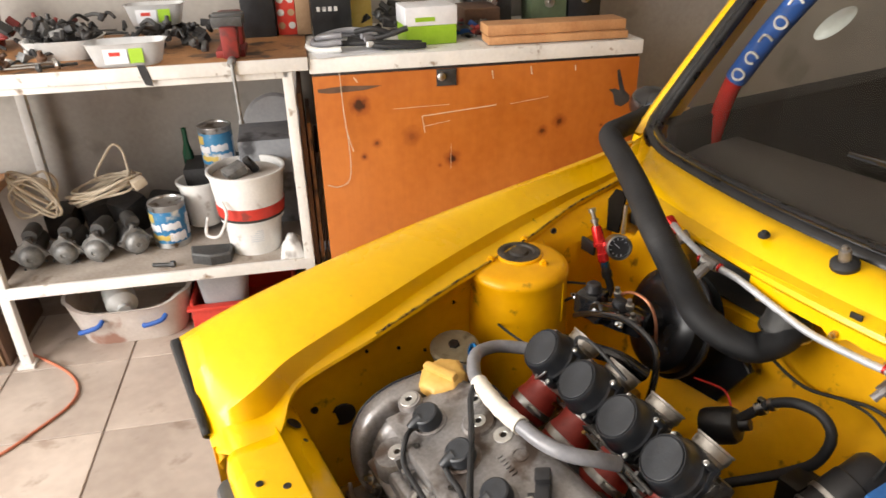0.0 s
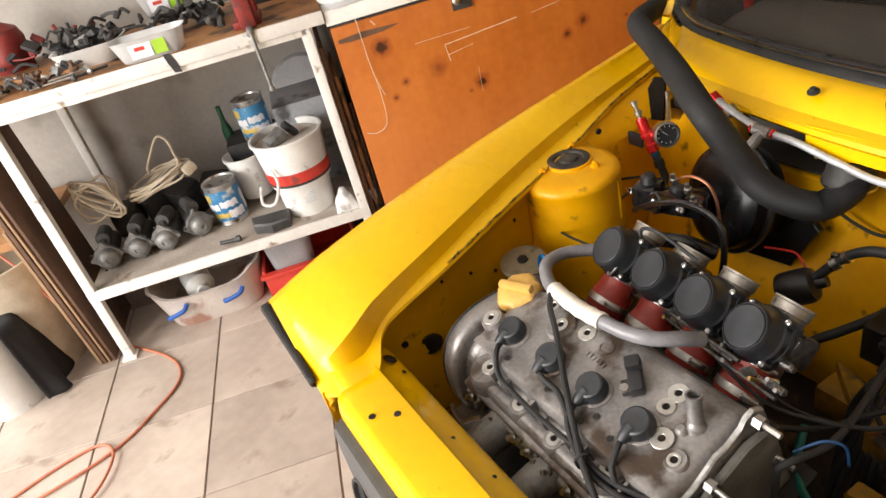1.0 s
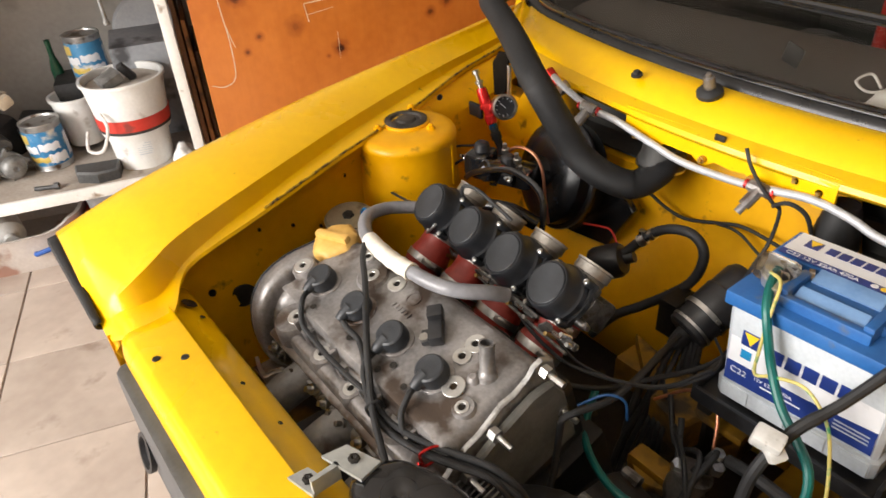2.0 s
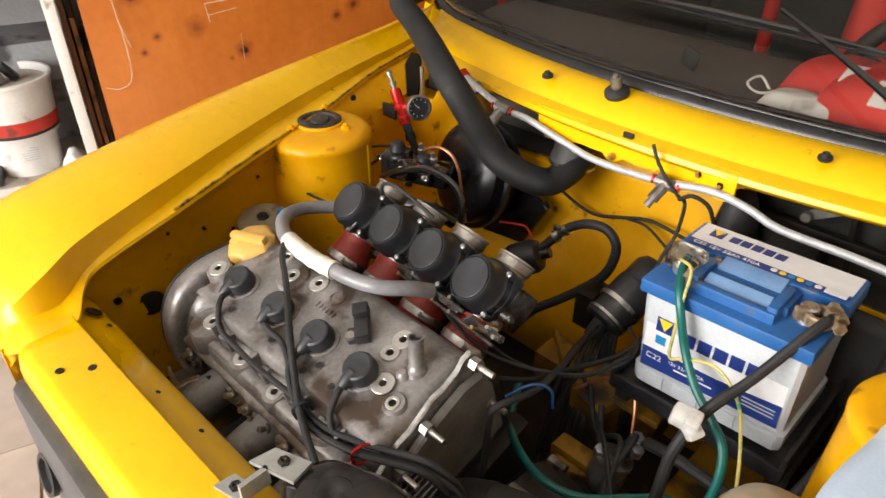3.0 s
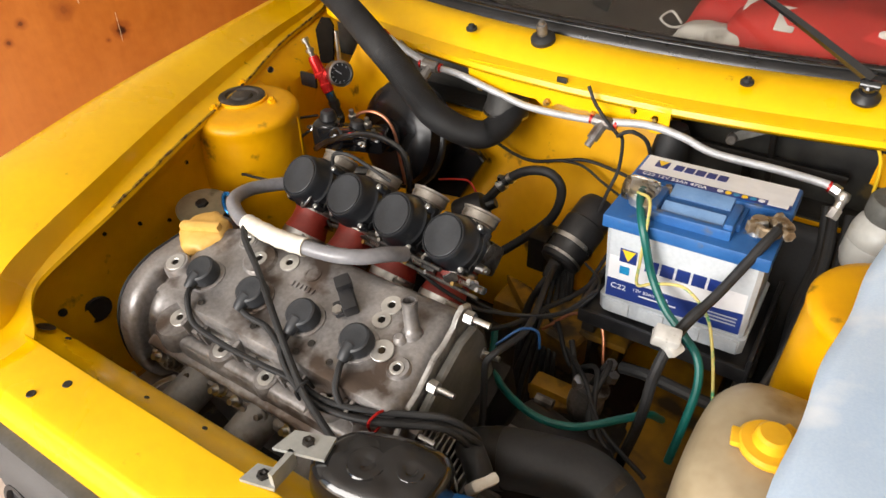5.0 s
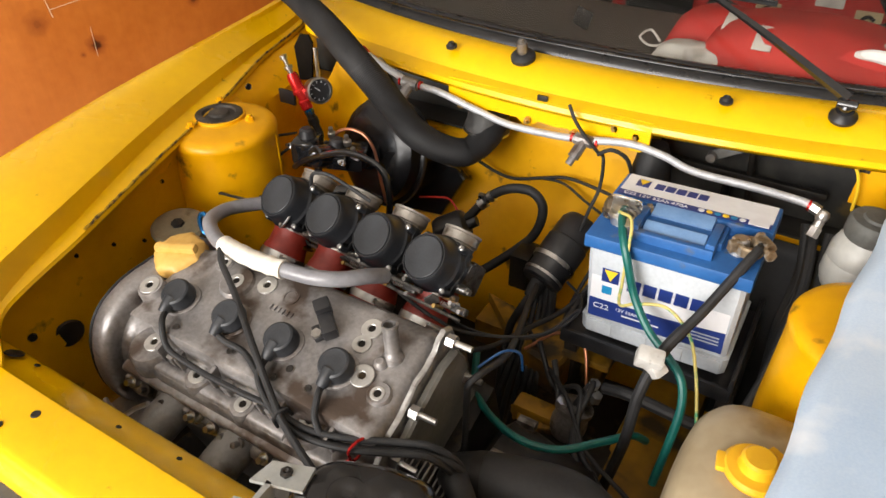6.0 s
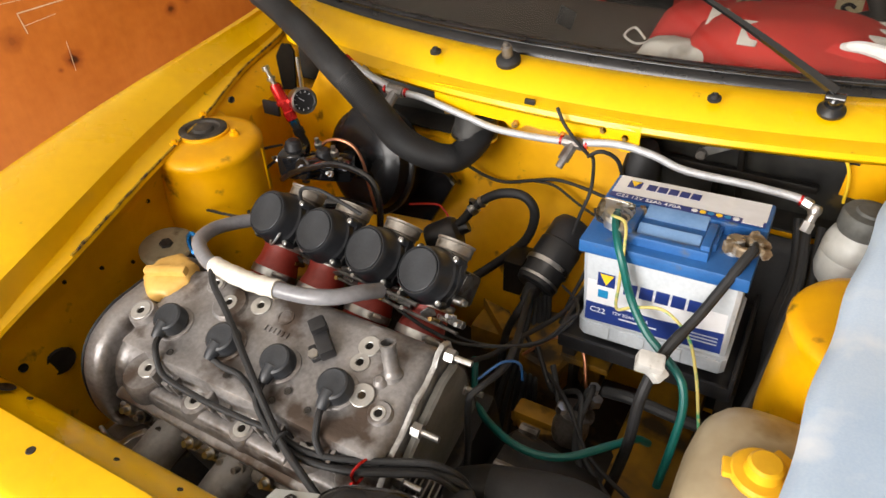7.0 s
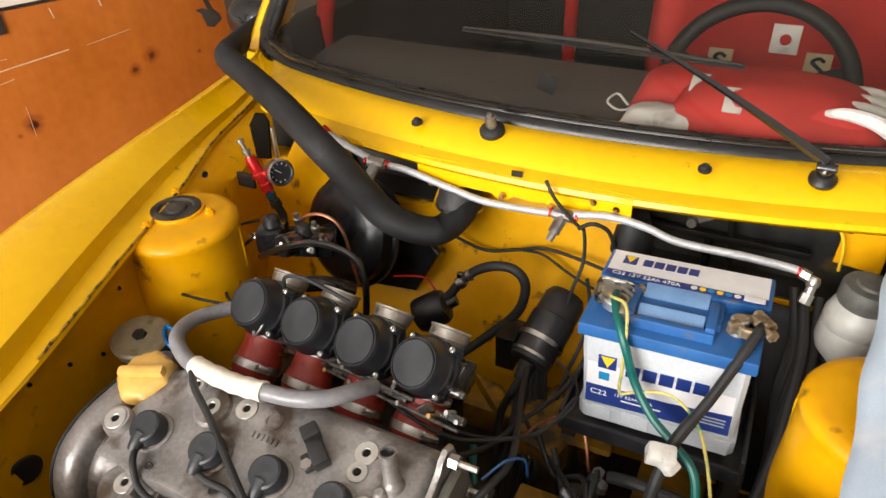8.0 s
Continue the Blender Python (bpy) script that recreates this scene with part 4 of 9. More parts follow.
GREYCOVER = surf("grey_painted_cover", (0.10, 0.098, 0.086), (0.17, 0.165, 0.148), 30, 0.6, 0.2, 0.3, 160, 0, (0.17, 0.165, 0.15), 40, 0.66)
bm = B()
slab(bm, [(-0.078, -0.135), (-0.074, -0.062), (-0.04, -0.034), (0.0, -0.022), (0.050, -0.014), (0.078, -0.020), (0.088, -0.05), (0.088, -0.135)], 0.198, 0.207, SIDE, 0.003)
part("end_cover", bm, GREYCOVER, engine, "flat grey painted end cover with rounded corners")
for v, w in ((0.074, 0.000), (-0.006, -0.020), (-0.052, -0.045), (0.078, -0.075)):
    bm = B()
    cyl(bm, ep(0.198, v, w), ep(0.208, v, w), 0.0080, seg=6)
    nut = part("stud_nut", bm, STEEL, engine)
    bm = B()
    cyl(bm, ep(0.200, v, w), ep(0.228, v, w), 0.0035, seg=10)
    part("stud", bm, STEEL, nut)
bm = B()
box(bm, (0.232, -0.060, -0.090), (0.080, 0.056, 0.05), 0.002, ENG)
block = part("finned_block", bm, CASTING_D, engine, "dark finned metal block")
for k in range(12):
    bm = B()
    box(bm, (0.197 + 0.0064 * k, -0.060, -0.062), (0.0022, 0.052, 0.026), 0.0006, ENG)
    part("fin", bm, CASTING_D, block)

# studs along the exhaust flange, and the exhaust runners
bm = B()
rows = []
for i in range(33):
    a = -0.168 + 0.33 * i / 32
    wav = 0.010 * math.sin((a + 0.02) * 78)
    rows.append([ep(a, v, w) for v, w in ((-0.088, -0.067), (-0.108, -0.069 + wav * 0.3), (-0.111, -0.073 + wav * 0.3), (-0.113, -0.090 - wav), (-0.092, -0.102 - wav))])
loft(bm, rows)
part("exhaust_flange", bm, CASTING_D, engine, "oil-wet metal exhaust flange", 40)
for k, a in enumerate((-0.126, -0.048, -0.016, 0.026, 0.064, 0.11, -0.09, -0.150, 0.145, 0.005)):
    bm = B()
    d = Vector((0, -0.75, 0.5))
    lathe(bm, [(0.0105, 0), (0.0105, 0.003), (0.0072, 0.003), (0.0072, 0.011), (0.0038, 0.011), (0.0038, 0.019), (0, 0.019)], ep(a, -0.104, -0.071), d, 12)
    part("exhaust_nut", bm, STEEL if k % 3 else CASTING_D, engine)
for x in (-0.325, -0.222, -0.126, -0.030):
    bm = B()
    tube(bm, [(x + 0.006, 0.270, 0.548), (x + 0.003, 0.240, 0.540), (x, 0.205, 0.531), (x - 0.002, 0.175, 0.515), (x - 0.002, 0.152, 0.475), (x, 0.148, 0.40), (x + 0.004, 0.17, 0.30)], lambda q: 0.0245 - 0.001 * q, 22, 7)
    part("exhaust_runner", bm, IRON, engine, "dull heat-stained exhaust runner")
# gearbox and dark castings below the battery
bm = B()
cyl(bm, (0.00, 0.42, 0.40), (0.13, 0.42, 0.40), 0.09, 0.070, 28, 0.01)
box(bm, (0.06, 0.46, 0.35), (0.16, 0.20, 0.12), 0.02)
gearbox = part("gearbox", bm, GRIME, engine, "dark oily gearbox casing")
for k in range(7):
    an = 6.283 * k / 7
    bm = B()
    cyl(bm, (0.012, 0.42 + 0.092 * math.cos(an), 0.40 + 0.092 * math.sin(an)), (0.036, 0.42 + 0.092 * math.cos(an), 0.40 + 0.092 * math.sin(an)), 0.008, seg=8)
    part("casing_bolt", bm, CASTING_D, gearbox)

# round mount with a grey plate beyond the filler cap
mount = thing("engine_mount", "grey round engine mount plate with a centre bolt", "mount", at=(-0.531, 0.434, 0.55))
bm = B()
lathe(bm, [(0.036, 0.0), (0.040, 0.012), (0.040, 0.016), (0.036, 0.019), (0.011, 0.019), (0, 0.019)], (-0.531, 0.436, 0.592), (0.1, -0.1, 1), 36)
part("plate", bm, surf("oil_stained_zinc", (0.20, 0.165, 0.10), (0.32, 0.28, 0.19), 16, 0.45, 0.5, 0.2, 120, 0, (0.12, 0.09, 0.05), 30, 0.66), mount, "yellowish oil-stained plate")
bm = B()
lathe(bm, [(0.010, 0), (0.009, 0.004), (0, 0.005)], (-0.530, 0.434, 0.611), (0.1, -0.1, 1), 6)
part("bolt", bm, GRIME, mount)
bm = B()
cyl(bm, (-0.531, 0.437, 0.40), (-0.531, 0.437, 0.592), 0.034)
box(bm, (-0.50, 0.425, 0.53), (0.08, 0.05, 0.04), 0.006)
part("bracket", bm, GRIME, mount)

dip = thing("dipstick", "blue looped dipstick handle beside the filler cap", "dipstick", at=(-0.449, 0.421, 0.60))
bm = B()
ring = [Vector((-0.449 + 0.010 * math.cos(a), 0.421 + 0.004 * math.sin(a) * 0.4, 0.646 + 0.016 * math.sin(a))) for a in [6.2832 * k / 16 for k in range(17)]]
tube(bm, ring, 0.0032, 8, 2)
part("ring", bm, BLUEANO, dip)
bm = B()
tube(bm, [(-0.449, 0.421, 0.630), (-0.448, 0.422, 0.58), (-0.444, 0.424, 0.50)], 0.003)
part("rod", bm, STEEL, dip)

# ==== carburettors on red rubber stubs ====
AX = Vector((0.044, 0.733, 0.679)).normalized()
CAPD = Vector((-0.177, -0.669, 0.722))
CAPD = (CAPD - AX * CAPD.dot(AX)).normalized()
CARBX = AX.cross(CAPD)
CAPPLASTIC = surf("blue_black_moulded_plastic", (0.007, 0.008, 0.010), (0.020, 0.022, 0.026), 30, 0.34, 0, 0.12, 300, 0, (0.075, 0.075, 0.075), 90, 0.72)
CARBALLOY = surf("oil_darkened_carburettor_alloy", (0.030, 0.029, 0.028), (0.15, 0.145, 0.14), 60, 0.40, 0.4, 0.3, 260, 0, (0.05, 0.035, 0.02), 80, 0.62)


def carburettor(m0):
    c = thing("carburettor", "motorcycle carburettor with a round black cap", "carburettor", "row of four carburettors", at=m0)
    o = Vector(m0)
    T = Matrix.Translation(o) @ Matrix((CARBX, AX, CAPD)).transposed().to_4x4()

    def at(x, y, z):
        return T @ Vector((x, y, z))

    def lug(u):
        return 0.0375 + 0.0080 * max(0.0, math.cos(4 * u + 3.14159)) ** 5

    bm = B()
    lathe(bm, [(0.0360, -0.036), (0.0368, -0.035), (0.0368, -0.0265), (0.0350, -0.0245), (0.0342, -0.0235), (0.0318, -0.008), (0.0306, -0.0030), (0.0290, -0.0008), (0.0278, -0.0008), (0.0274, -0.0030), (0, -0.0030)], o, CAPD, 40)
    part("diaphragm_cap", bm, CAPPLASTIC, c, "black plastic diaphragm housing")
    bm = B()
    rings = []
    for h, g in ((-0.046, 0.97), (-0.045, 1.0), (-0.037, 1.0), (-0.036, 0.97)):
        rings.append([at(lug(u) * g * math.cos(u), lug(u) * g * math.sin(u), h) for u in [6.283185 * n / 64 for n in range(64)]])
    vs = loft(bm, rings, True)
    bm.faces.new(vs[0][::-1]), bm.faces.new(vs[-1])
    part("cap_flange", bm, CAPPLASTIC, c, "black flange with four screw lugs")
    for n in range(4):
        u = 0.785398 + 1.570796 * n
        bm = B()
        lathe(bm, [(0.0054, -0.036), (0.0054, -0.027), (0.0046, -0.0255), (0, -0.0255)], at(0.0400 * math.cos(u), 0.0400 * math.sin(u), 0), CAPD, 12)
        part("screw_boss", bm, CAPPLASTIC, c)
        bm = B()
        lathe(bm, [(0.0036, -0.0255), (0.0036, -0.0235), (0.0022, -0.0225), (0, -0.0231)], at(0.0400 * math.cos(u), 0.0400 * math.sin(u), 0), CAPD, 10)
        part("cap_screw", bm, STEEL, c)
    bm = B()
    lathe(bm, [(0.0266, -0.004), (0.0266, -0.0004), (0.0256, 0.0004), (0, 0.0004)], o, CAPD, 40)
    part("cap_disc", bm, CARBBLACK, c, "grey-black textured cap")
    bm = B()
    cyl(bm, at(0, -0.024, -0.056), at(0, 0.032, -0.056), 0.0235, seg=28, edge=0.003)
    box(bm, (0, 0, -0.050), (0.056, 0.050, 0.010), 0.004, T)
    box(bm, (0, 0.014, -0.060), (0.062, 0.010, 0.030), 0.003, T)
    box(bm, (0.028, -0.002, -0.062), (0.010, 0.036, 0.020), 0.003, T)
    part("body", bm, CARBALLOY, c, "oil-darkened alloy carburettor body")
    bm = B()
    lathe(bm, [(0.0215, 0.0), (0.0222, 0.005), (0.0240, 0.006), (0.0242, 0.0155), (0.0236, 0.016), (0.0236, 0.017), (0.0252, 0.018), (0.0252, 0.0205), (0.0228, 0.0205), (0.0208, 0.017), (0.0190, -0.01), (0, -0.01)], at(0, 0.032, -0.056), AX, 36)
    part("intake_bell", bm, BELL, c, "turned alloy intake bell")
    bm = B()
    box(bm, (0.0, 0.004, -0.094), (0.044, 0.042, 0.034), 0.006, T)
    part("float_bowl", bm, CARBALLOY, c, "stained float bowl")
    bm = B()
    cyl(bm, at(0.030, -0.016, -0.050), at(0.046, -0.016, -0.050), 0.0062, 0.0055, 14, 0.0015)
    cyl(bm, at(0.044, -0.016, -0.050), at(0.050, -0.016, -0.050), 0.0040, 0.0040, 8)
    part("choke_plunger", bm, STEEL, c)
    bm = B()
    slab(bm, [(-0.014, -0.006), (0.004, -0.008), (0.016, 0.002), (0.012, 0.008), (-0.012, 0.006)], -0.001, 0.001, T @ Matrix.Translation((0.036, 0.004, -0.054)) @ pose(0, 0, 0, 90, 0, 80), 0.0004)
    part("throttle_lever", bm, CARBALLOY, c)
    bm = B()
    cyl(bm, at(-0.026, -0.026, -0.050), at(-0.036, -0.030, -0.046), 0.0040, 0.0034, 10)
    part("vacuum_nipple", bm, BRASS, c)
    bm = B()
    tube(bm, [at(0.016 + 0.0009 * n * 0.5, -0.030 + 0.0032 * math.cos(0.8 * n), -0.044 + 0.0032 * math.sin(0.8 * n)) for n in range(44)], 0.0007, 5, 1)
    part("return_spring", bm, STEEL, c)
    for sx, sy in ((0.027, 0.022), (-0.027, 0.022), (0.027, -0.021), (-0.027, -0.021)):
        bm = B()
        lathe(bm, [(0.0038, 0), (0.0038, 0.004), (0.0028, 0.0055), (0, 0.0055)], at(sx, sy, -0.046), CAPD, 10)
        part("screw", bm, STEEL, c)
    return c


CARBS = [(-0.3572 + 0.0769 * k, 0.4732 - 0.0004 * k, 0.6949 - 0.0038 * k) for k in range(4)]
first = carburettor(CARBS[0])
for q in CARBS[1:]:
    copy_thing(first, Matrix.Translation(q))


def stub(o):
    t = thing("intake_stub", "dark red rubber intake stub with steel clamps", "intake hose", "intake stubs below the carburettors", at=o)
    o = Vector(o)
    b0 = o - CAPD * 0.056 - AX * 0.022
    bm = B()
    lathe(bm, [(0.0265, 0), (0.0285, 0.003), (0.0285, 0.013), (0.0268, 0.018), (0.0272, 0.032), (0.0300, 0.042), (0.0300, 0.060), (0.0280, 0.064), (0.0280, 0.085)], b0, -AX, 32)
    part("sleeve", bm, REDRUBBER, t)
    for h, r in ((0.003, 0.0285), (0.045, 0.0300)):
        bm = B()
        lathe(bm, [(r, 0), (r + 0.0012, 0), (r + 0.0012, 0.010), (r, 0.010)], b0 - AX * h, -AX, 32, False)
        side = Matrix.Translation(b0 - AX * (h + 0.005)) @ Matrix((CARBX, AX, CAPD)).transposed().to_4x4() @ pose(0, 0, 0, 0, 58, 0)
        box(bm, (0.0, 0, r + 0.004), (0.012, 0.010, 0.007), 0.002, side)
        cyl(bm, side @ Vector((-0.010, 0, r + 0.005)), side @ Vector((0.012, 0, r + 0.005)), 0.003, seg=8)
        cl = part("clamp", bm, STEEL, t, "bright steel hose clamp")
    return t


s0 = stub(CARBS[0])
for q in CARBS[1:]:
    copy_thing(s0, Matrix.Translation(q))

# linkage bars, springs and screws between them
link = thing("throttle_linkage", "greasy steel throttle linkage along the carburettors", "linkage", at=(-0.24, 0.44, 0.63))
LK = Matrix.Translation(CARBS[2]) @ Matrix((CARBX, AX, CAPD)).transposed().to_4x4()


def lk(x, y, z):
    return LK @ Vector((x, y, z))


GREASY = surf("greasy_steel", (0.05, 0.046, 0.042), (0.22, 0.21, 0.20), 90, 0.38, 0.7, 0.2, 300)
for (x0, y0), (x1, y1), r in (((-0.150, -0.036), (-0.004, -0.043), 0.0019), ((0.020, -0.044), (0.150, -0.047), 0.0021), ((-0.150, -0.030), (0.085, -0.034), 0.0028)):
    bm = B()
    cyl(bm, lk(x0, y0 - 0.004, -0.030), lk(x1, y1 - 0.004, -0.030), r, seg=10)
    part("shaft", bm, GREASY, link)
rng = random.Random(31)
for k in range(4):
    x = -0.128 + 0.0769 * k
    bm = B()
    slab(bm, [(-0.010, -0.004), (0.008, -0.005), (0.009, 0.004), (0.004, 0.010), (-0.008, 0.006)], 0, 0.002, LK @ pose(x, -0.042, -0.032, 62, 10, 12 * k), 0.0005)
    part("linkage_lever", bm, GREASY, link)
    bm = B()
    tube(bm, [lk(x + 0.016 + 0.0004 * n, -0.041 + 0.0028 * math.cos(0.8 * n), -0.029 + 0.0028 * math.sin(0.8 * n)) for n in range(36)], 0.0007, 5, 1)
    part("spring", bm, STEEL, link)
    for dx, dy in ((0.006, -0.042), (0.030, -0.031), (0.044, -0.040)):
        bm = B()
        u, v = rng.uniform(-0.003, 0.003), rng.uniform(-0.003, 0.003)
        cyl(bm, lk(x + dx + u, dy + v - 0.003, -0.044), lk(x + dx + u, dy + v - 0.005, -0.026), 0.0032, 0.0028, 8)
        part("adjuster_screw", bm, STEEL if dx > 0.02 else BRASS, link)
    bm = B()
    box(bm, (x + 0.036, -0.040, -0.038), (0.022, 0.009, 0.008), 0.0015, LK)
    part("bracket", bm, CARBALLOY, link)
bm = B()
H0 = Matrix.Translation(CARBS[0]) @ Matrix((CARBX, AX, CAPD)).transposed().to_4x4()
tube(bm, [H0 @ Vector(q) for q in ((0.024, 0.010, -0.020), (0.018, 0.006, -0.010), (0.028, 0.004, -0.011), (0.026, -0.010, -0.013), (0.024, -0.024, -0.014), (0.016, -0.036, -0.017), (0.011, -0.034, -0.018), (0.012, -0.025, -0.017), (0.016, -0.026, -0.016))], 0.0017, 8, 5)
part("chain_hook", bm, STEEL, link, "small bright steel wire hook")
bm = B()
tube(bm, [lk(0.020, -0.040, -0.034), lk(0.060, -0.052, -0.036), lk(0.110, -0.060, -0.042), (-0.05, 0.455, 0.610), (0.01, 0.52, 0.585), (0.03, 0.60, 0.575)], 0.0023, 8, 10)
part("throttle_cable", bm, RUBBER, link)
bm = B()
tube(bm, [H0 @ Vector(q) for q in ((0.020, 0.030, -0.030), (0.034, 0.044, -0.010), (0.060, 0.050, -0.012), (0.090, 0.046, -0.034), (0.110, 0.042, -0.050))], 0.0026, 8, 8)
part("vacuum_hose", bm, RUBBER, link)

# grey fuel hose with its cream sleeve
fuel = thing("fuel_hose", "grey rubber fuel hose with a cream tape sleeve", "hose", at=(-0.3, 0.38, 0.66))
FH = [(-0.395, 0.500, 0.655), (-0.412, 0.482, 0.658), (-0.428, 0.445, 0.664), (-0.415, 0.405, 0.672), (-0.372, 0.376, 0.678), (-0.339, 0.368, 0.680), (-0.290, 0.364, 0.682), (-0.249, 0.366, 0.684), (-0.212, 0.372, 0.684), (-0.183, 0.388, 0.682), (-0.166, 0.414, 0.676), (-0.160, 0.440, 0.662)]
bm = B()
tube(bm, FH, 0.0094, 18, 8)
part("hose", bm, GREYHOSE, fuel)
bm = B()
tube(bm, [(-0.352, 0.3705, 0.679), (-0.339, 0.368, 0.680), (-0.290, 0.364, 0.682), (-0.249, 0.366, 0.684)], lambda s: 0.0113 + 0.0006 * math.sin(s * 40), 18, 8)
part("sleeve", bm, TAPE, fuel, "cream tape sleeve")
bm = B()
cyl(bm, (-0.399, 0.506, 0.654), (-0.388, 0.488, 0.657), 0.014)
part("clamp", bm, BLACK, fuel)

# ==== things in the engine bay ====
def letters(name, text, size, m, material, parent):
    cu = bpy.data.curves.new(name, "FONT")
    cu.body, cu.size, cu.extrude = text, size, 0.0003
    ob = bpy.data.objects.new(name, cu)
    scene.collection.objects.link(ob)
    bpy.context.view_layer.update()
    me = bpy.data.meshes.new_from_object(ob.evaluated_get(bpy.context.evaluated_depsgraph_get()))
    bpy.data.objects.remove(ob)
    me.materials.clear()
    me.materials.append(material)
    me.transform(m)
    out = new(name, me)
    out.parent = parent
    out.matrix_parent_inverse = parent.matrix_world.inverted()
    return out


# battery
BX0, BX1, BY0, BY1, BZ0, BZ1 = 0.024, 0.234, 0.620, 0.785, 0.526, 0.664
battery = thing("battery", "car battery with grey case and blue lid on a tray", "battery", at=((BX0 + BX1) / 2, 0.70, BZ0))
bm = B()
rows = []
for z, ins in ((BZ0, 0.006), (BZ0 + 0.004, 0.004), (BZ0 + 0.026, 0.003), (BZ0 + 0.027, 0.0075), (BZ1 - 0.02, 0.004), (BZ1, 0.004)):
    x0, x1, y0, y1 = BX0 + ins, BX1 - ins, BY0 + ins, BY1 - ins
    rows.append([(x0 + 0.006, y0, z), (x1 - 0.006, y0, z), (x1, y0 + 0.006, z), (x1, y1 - 0.006, z), (x1 - 0.006, y1, z), (x0 + 0.006, y1, z), (x0, y1 - 0.006, z), (x0, y0 + 0.006, z)])
vs = loft(bm, rows, True)
bm.faces.new(vs[0][::-1]), bm.faces.new(vs[-1])
case = part("case", bm, BATGREY, battery, "grey plastic battery case")
for x in (0.055, 0.105, 0.155, 0.205):
    bm = B()
    box(bm, (x, BY0 + 0.003, BZ0 + 0.014), (0.036, 0.004, 0.020), 0.001)
    part("foot_rib", bm, BATGREY, case)
bm = B()
box(bm, ((BX0 + BX1) / 2, (BY0 + BY1) / 2 - 0.001, BZ1 + 0.008), (BX1 - BX0 + 0.004, BY1 - BY0 + 0.004, 0.018), 0.003)
box(bm, ((BX0 + BX1) / 2 + 0.003, 0.746, BZ1 + 0.023), (BX1 - BX0 + 0.003, 0.074, 0.022), 0.004)
lid = part("lid", bm, BATBLUE, battery, "dusty blue battery lid with a raised back")
bm = B()
box(bm, (0.128, 0.690, BZ1 + 0.022), (0.118, 0.056, 0.012), 0.003)
box(bm, (0.080, 0.668, BZ1 + 0.026), (0.012, 0.060, 0.020), 0.003)
box(bm, (0.176, 0.668, BZ1 + 0.026), (0.012, 0.060, 0.020), 0.003)
box(bm, (0.128, 0.640, BZ1 + 0.022), (0.108, 0.012, 0.016), 0.003)
handle = part("handle", bm, BATBLUE, battery, "folded blue carrying handle")
for y, z, r in ((0.700, BZ1 + 0.0305, 12), (0.655, BZ1 + 0.026, 22)):
    bm = B()
    box(bm, (0, 0, 0), (0.080, 0.026, 0.006), 0.002, pose(0.128, y, z, r, 0, 0))
    part("grip", bm, BATPALE, handle, "pale blue grip panel")
# printed labels: front and top
FRONT = Matrix(((1, 0, 0, BX0), (0, 0, -1, BY0 + 0.0055), (0, 0.85, 0, BZ0), (0, 0, 0, 1)))


def patch(name, pts, m, material, parent, h=0.0006):
    bm = B()
    slab(bm, pts, 0, h, m)
    return part(name, bm, material, parent)


label = patch("front_label", [(0.012, 0.034), (0.196, 0.040), (0.196, 0.146), (0.012, 0.140)], FRONT, PRINTWHITE, battery)
label["label"] = "white and navy printed front label"
F2 = FRONT @ Matrix.Translation((0, 0, 0.0008))
patch("label_band", [(0.012, 0.034), (0.196, 0.040), (0.196, 0.078), (0.115, 0.070), (0.012, 0.069)], F2, PRINTBLUE, label)
patch("label_mark", [(0.026, 0.104), (0.050, 0.104), (0.050, 0.128), (0.026, 0.128)], F2, PRINTBLUE, label)
F3 = F2 @ Matrix.Translation((0, 0, 0.0008))
patch("label_triangle", [(0.029, 0.126), (0.048, 0.126), (0.0385, 0.107)], F3, PRINTYELLOW, label)
patch("label_emblem", [(0.028, 0.082), (0.042, 0.082), (0.042, 0.096), (0.028, 0.096)], F2, PRINTCYAN, label)
for k in range(5):
    w = 0.0175
    x = 0.062 + 0.021 * k
    patch("brand_bar", [(x, 0.099 + 0.0004 * k), (x + w, 0.099 + 0.0004 * k), (x + w + 0.001, 0.120 + 0.0004 * k), (x + 0.001, 0.120 + 0.0004 * k)], F2, PRINTBLUE, label)
letters("label_text", "C22", 0.0135, F3 @ Matrix.Translation((0.018, 0.0520, 0)), PRINTWHITE, label)
letters("label_text", "12V 52Ah 470A", 0.0078, F3 @ Matrix.Translation((0.050, 0.0565, 0)), PRINTWHITE, label)
patch("small_print", [(0.060, 0.049), (0.112, 0.050), (0.112, 0.0525), (0.060, 0.0515)], F3, PRINTWHITE, label, 0.0003)
for z0 in (0.062, 0.056, 0.050):
    patch("small_print", [(0.150, z0 + 0.002), (0.190, z0 + 0.003), (0.190, z0 + 0.0052), (0.150, z0 + 0.0042)], F3, BATGREY, label, 0.0003)
TOP = pose(BX0 + 0.003, 0.711, BZ1 + 0.0342, 0, 0, 0)
toplabel = patch("top_label", [(0.004, 0.016), (0.206, 0.016), (0.206, 0.068), (0.004, 0.068)], TOP, PRINTWHITE, battery)
toplabel["label"] = "white printed top label with a navy edge"
T2 = TOP @ Matrix.Translation((0, 0, 0.0008))
patch("label_band", [(0.004, 0.002), (0.206, 0.002), (0.206, 0.0155), (0.004, 0.0155)], T2, PRINTBLUE, toplabel)
patch("label_mark", [(0.020, 0.036), (0.038, 0.036), (0.038, 0.056), (0.020, 0.056)], T2, PRINTBLUE, toplabel)
T3 = T2 @ Matrix.Translation((0, 0, 0.0008))
patch("label_triangle", [(0.022, 0.054), (0.036, 0.054), (0.029, 0.039)], T3, PRINTYELLOW, toplabel)
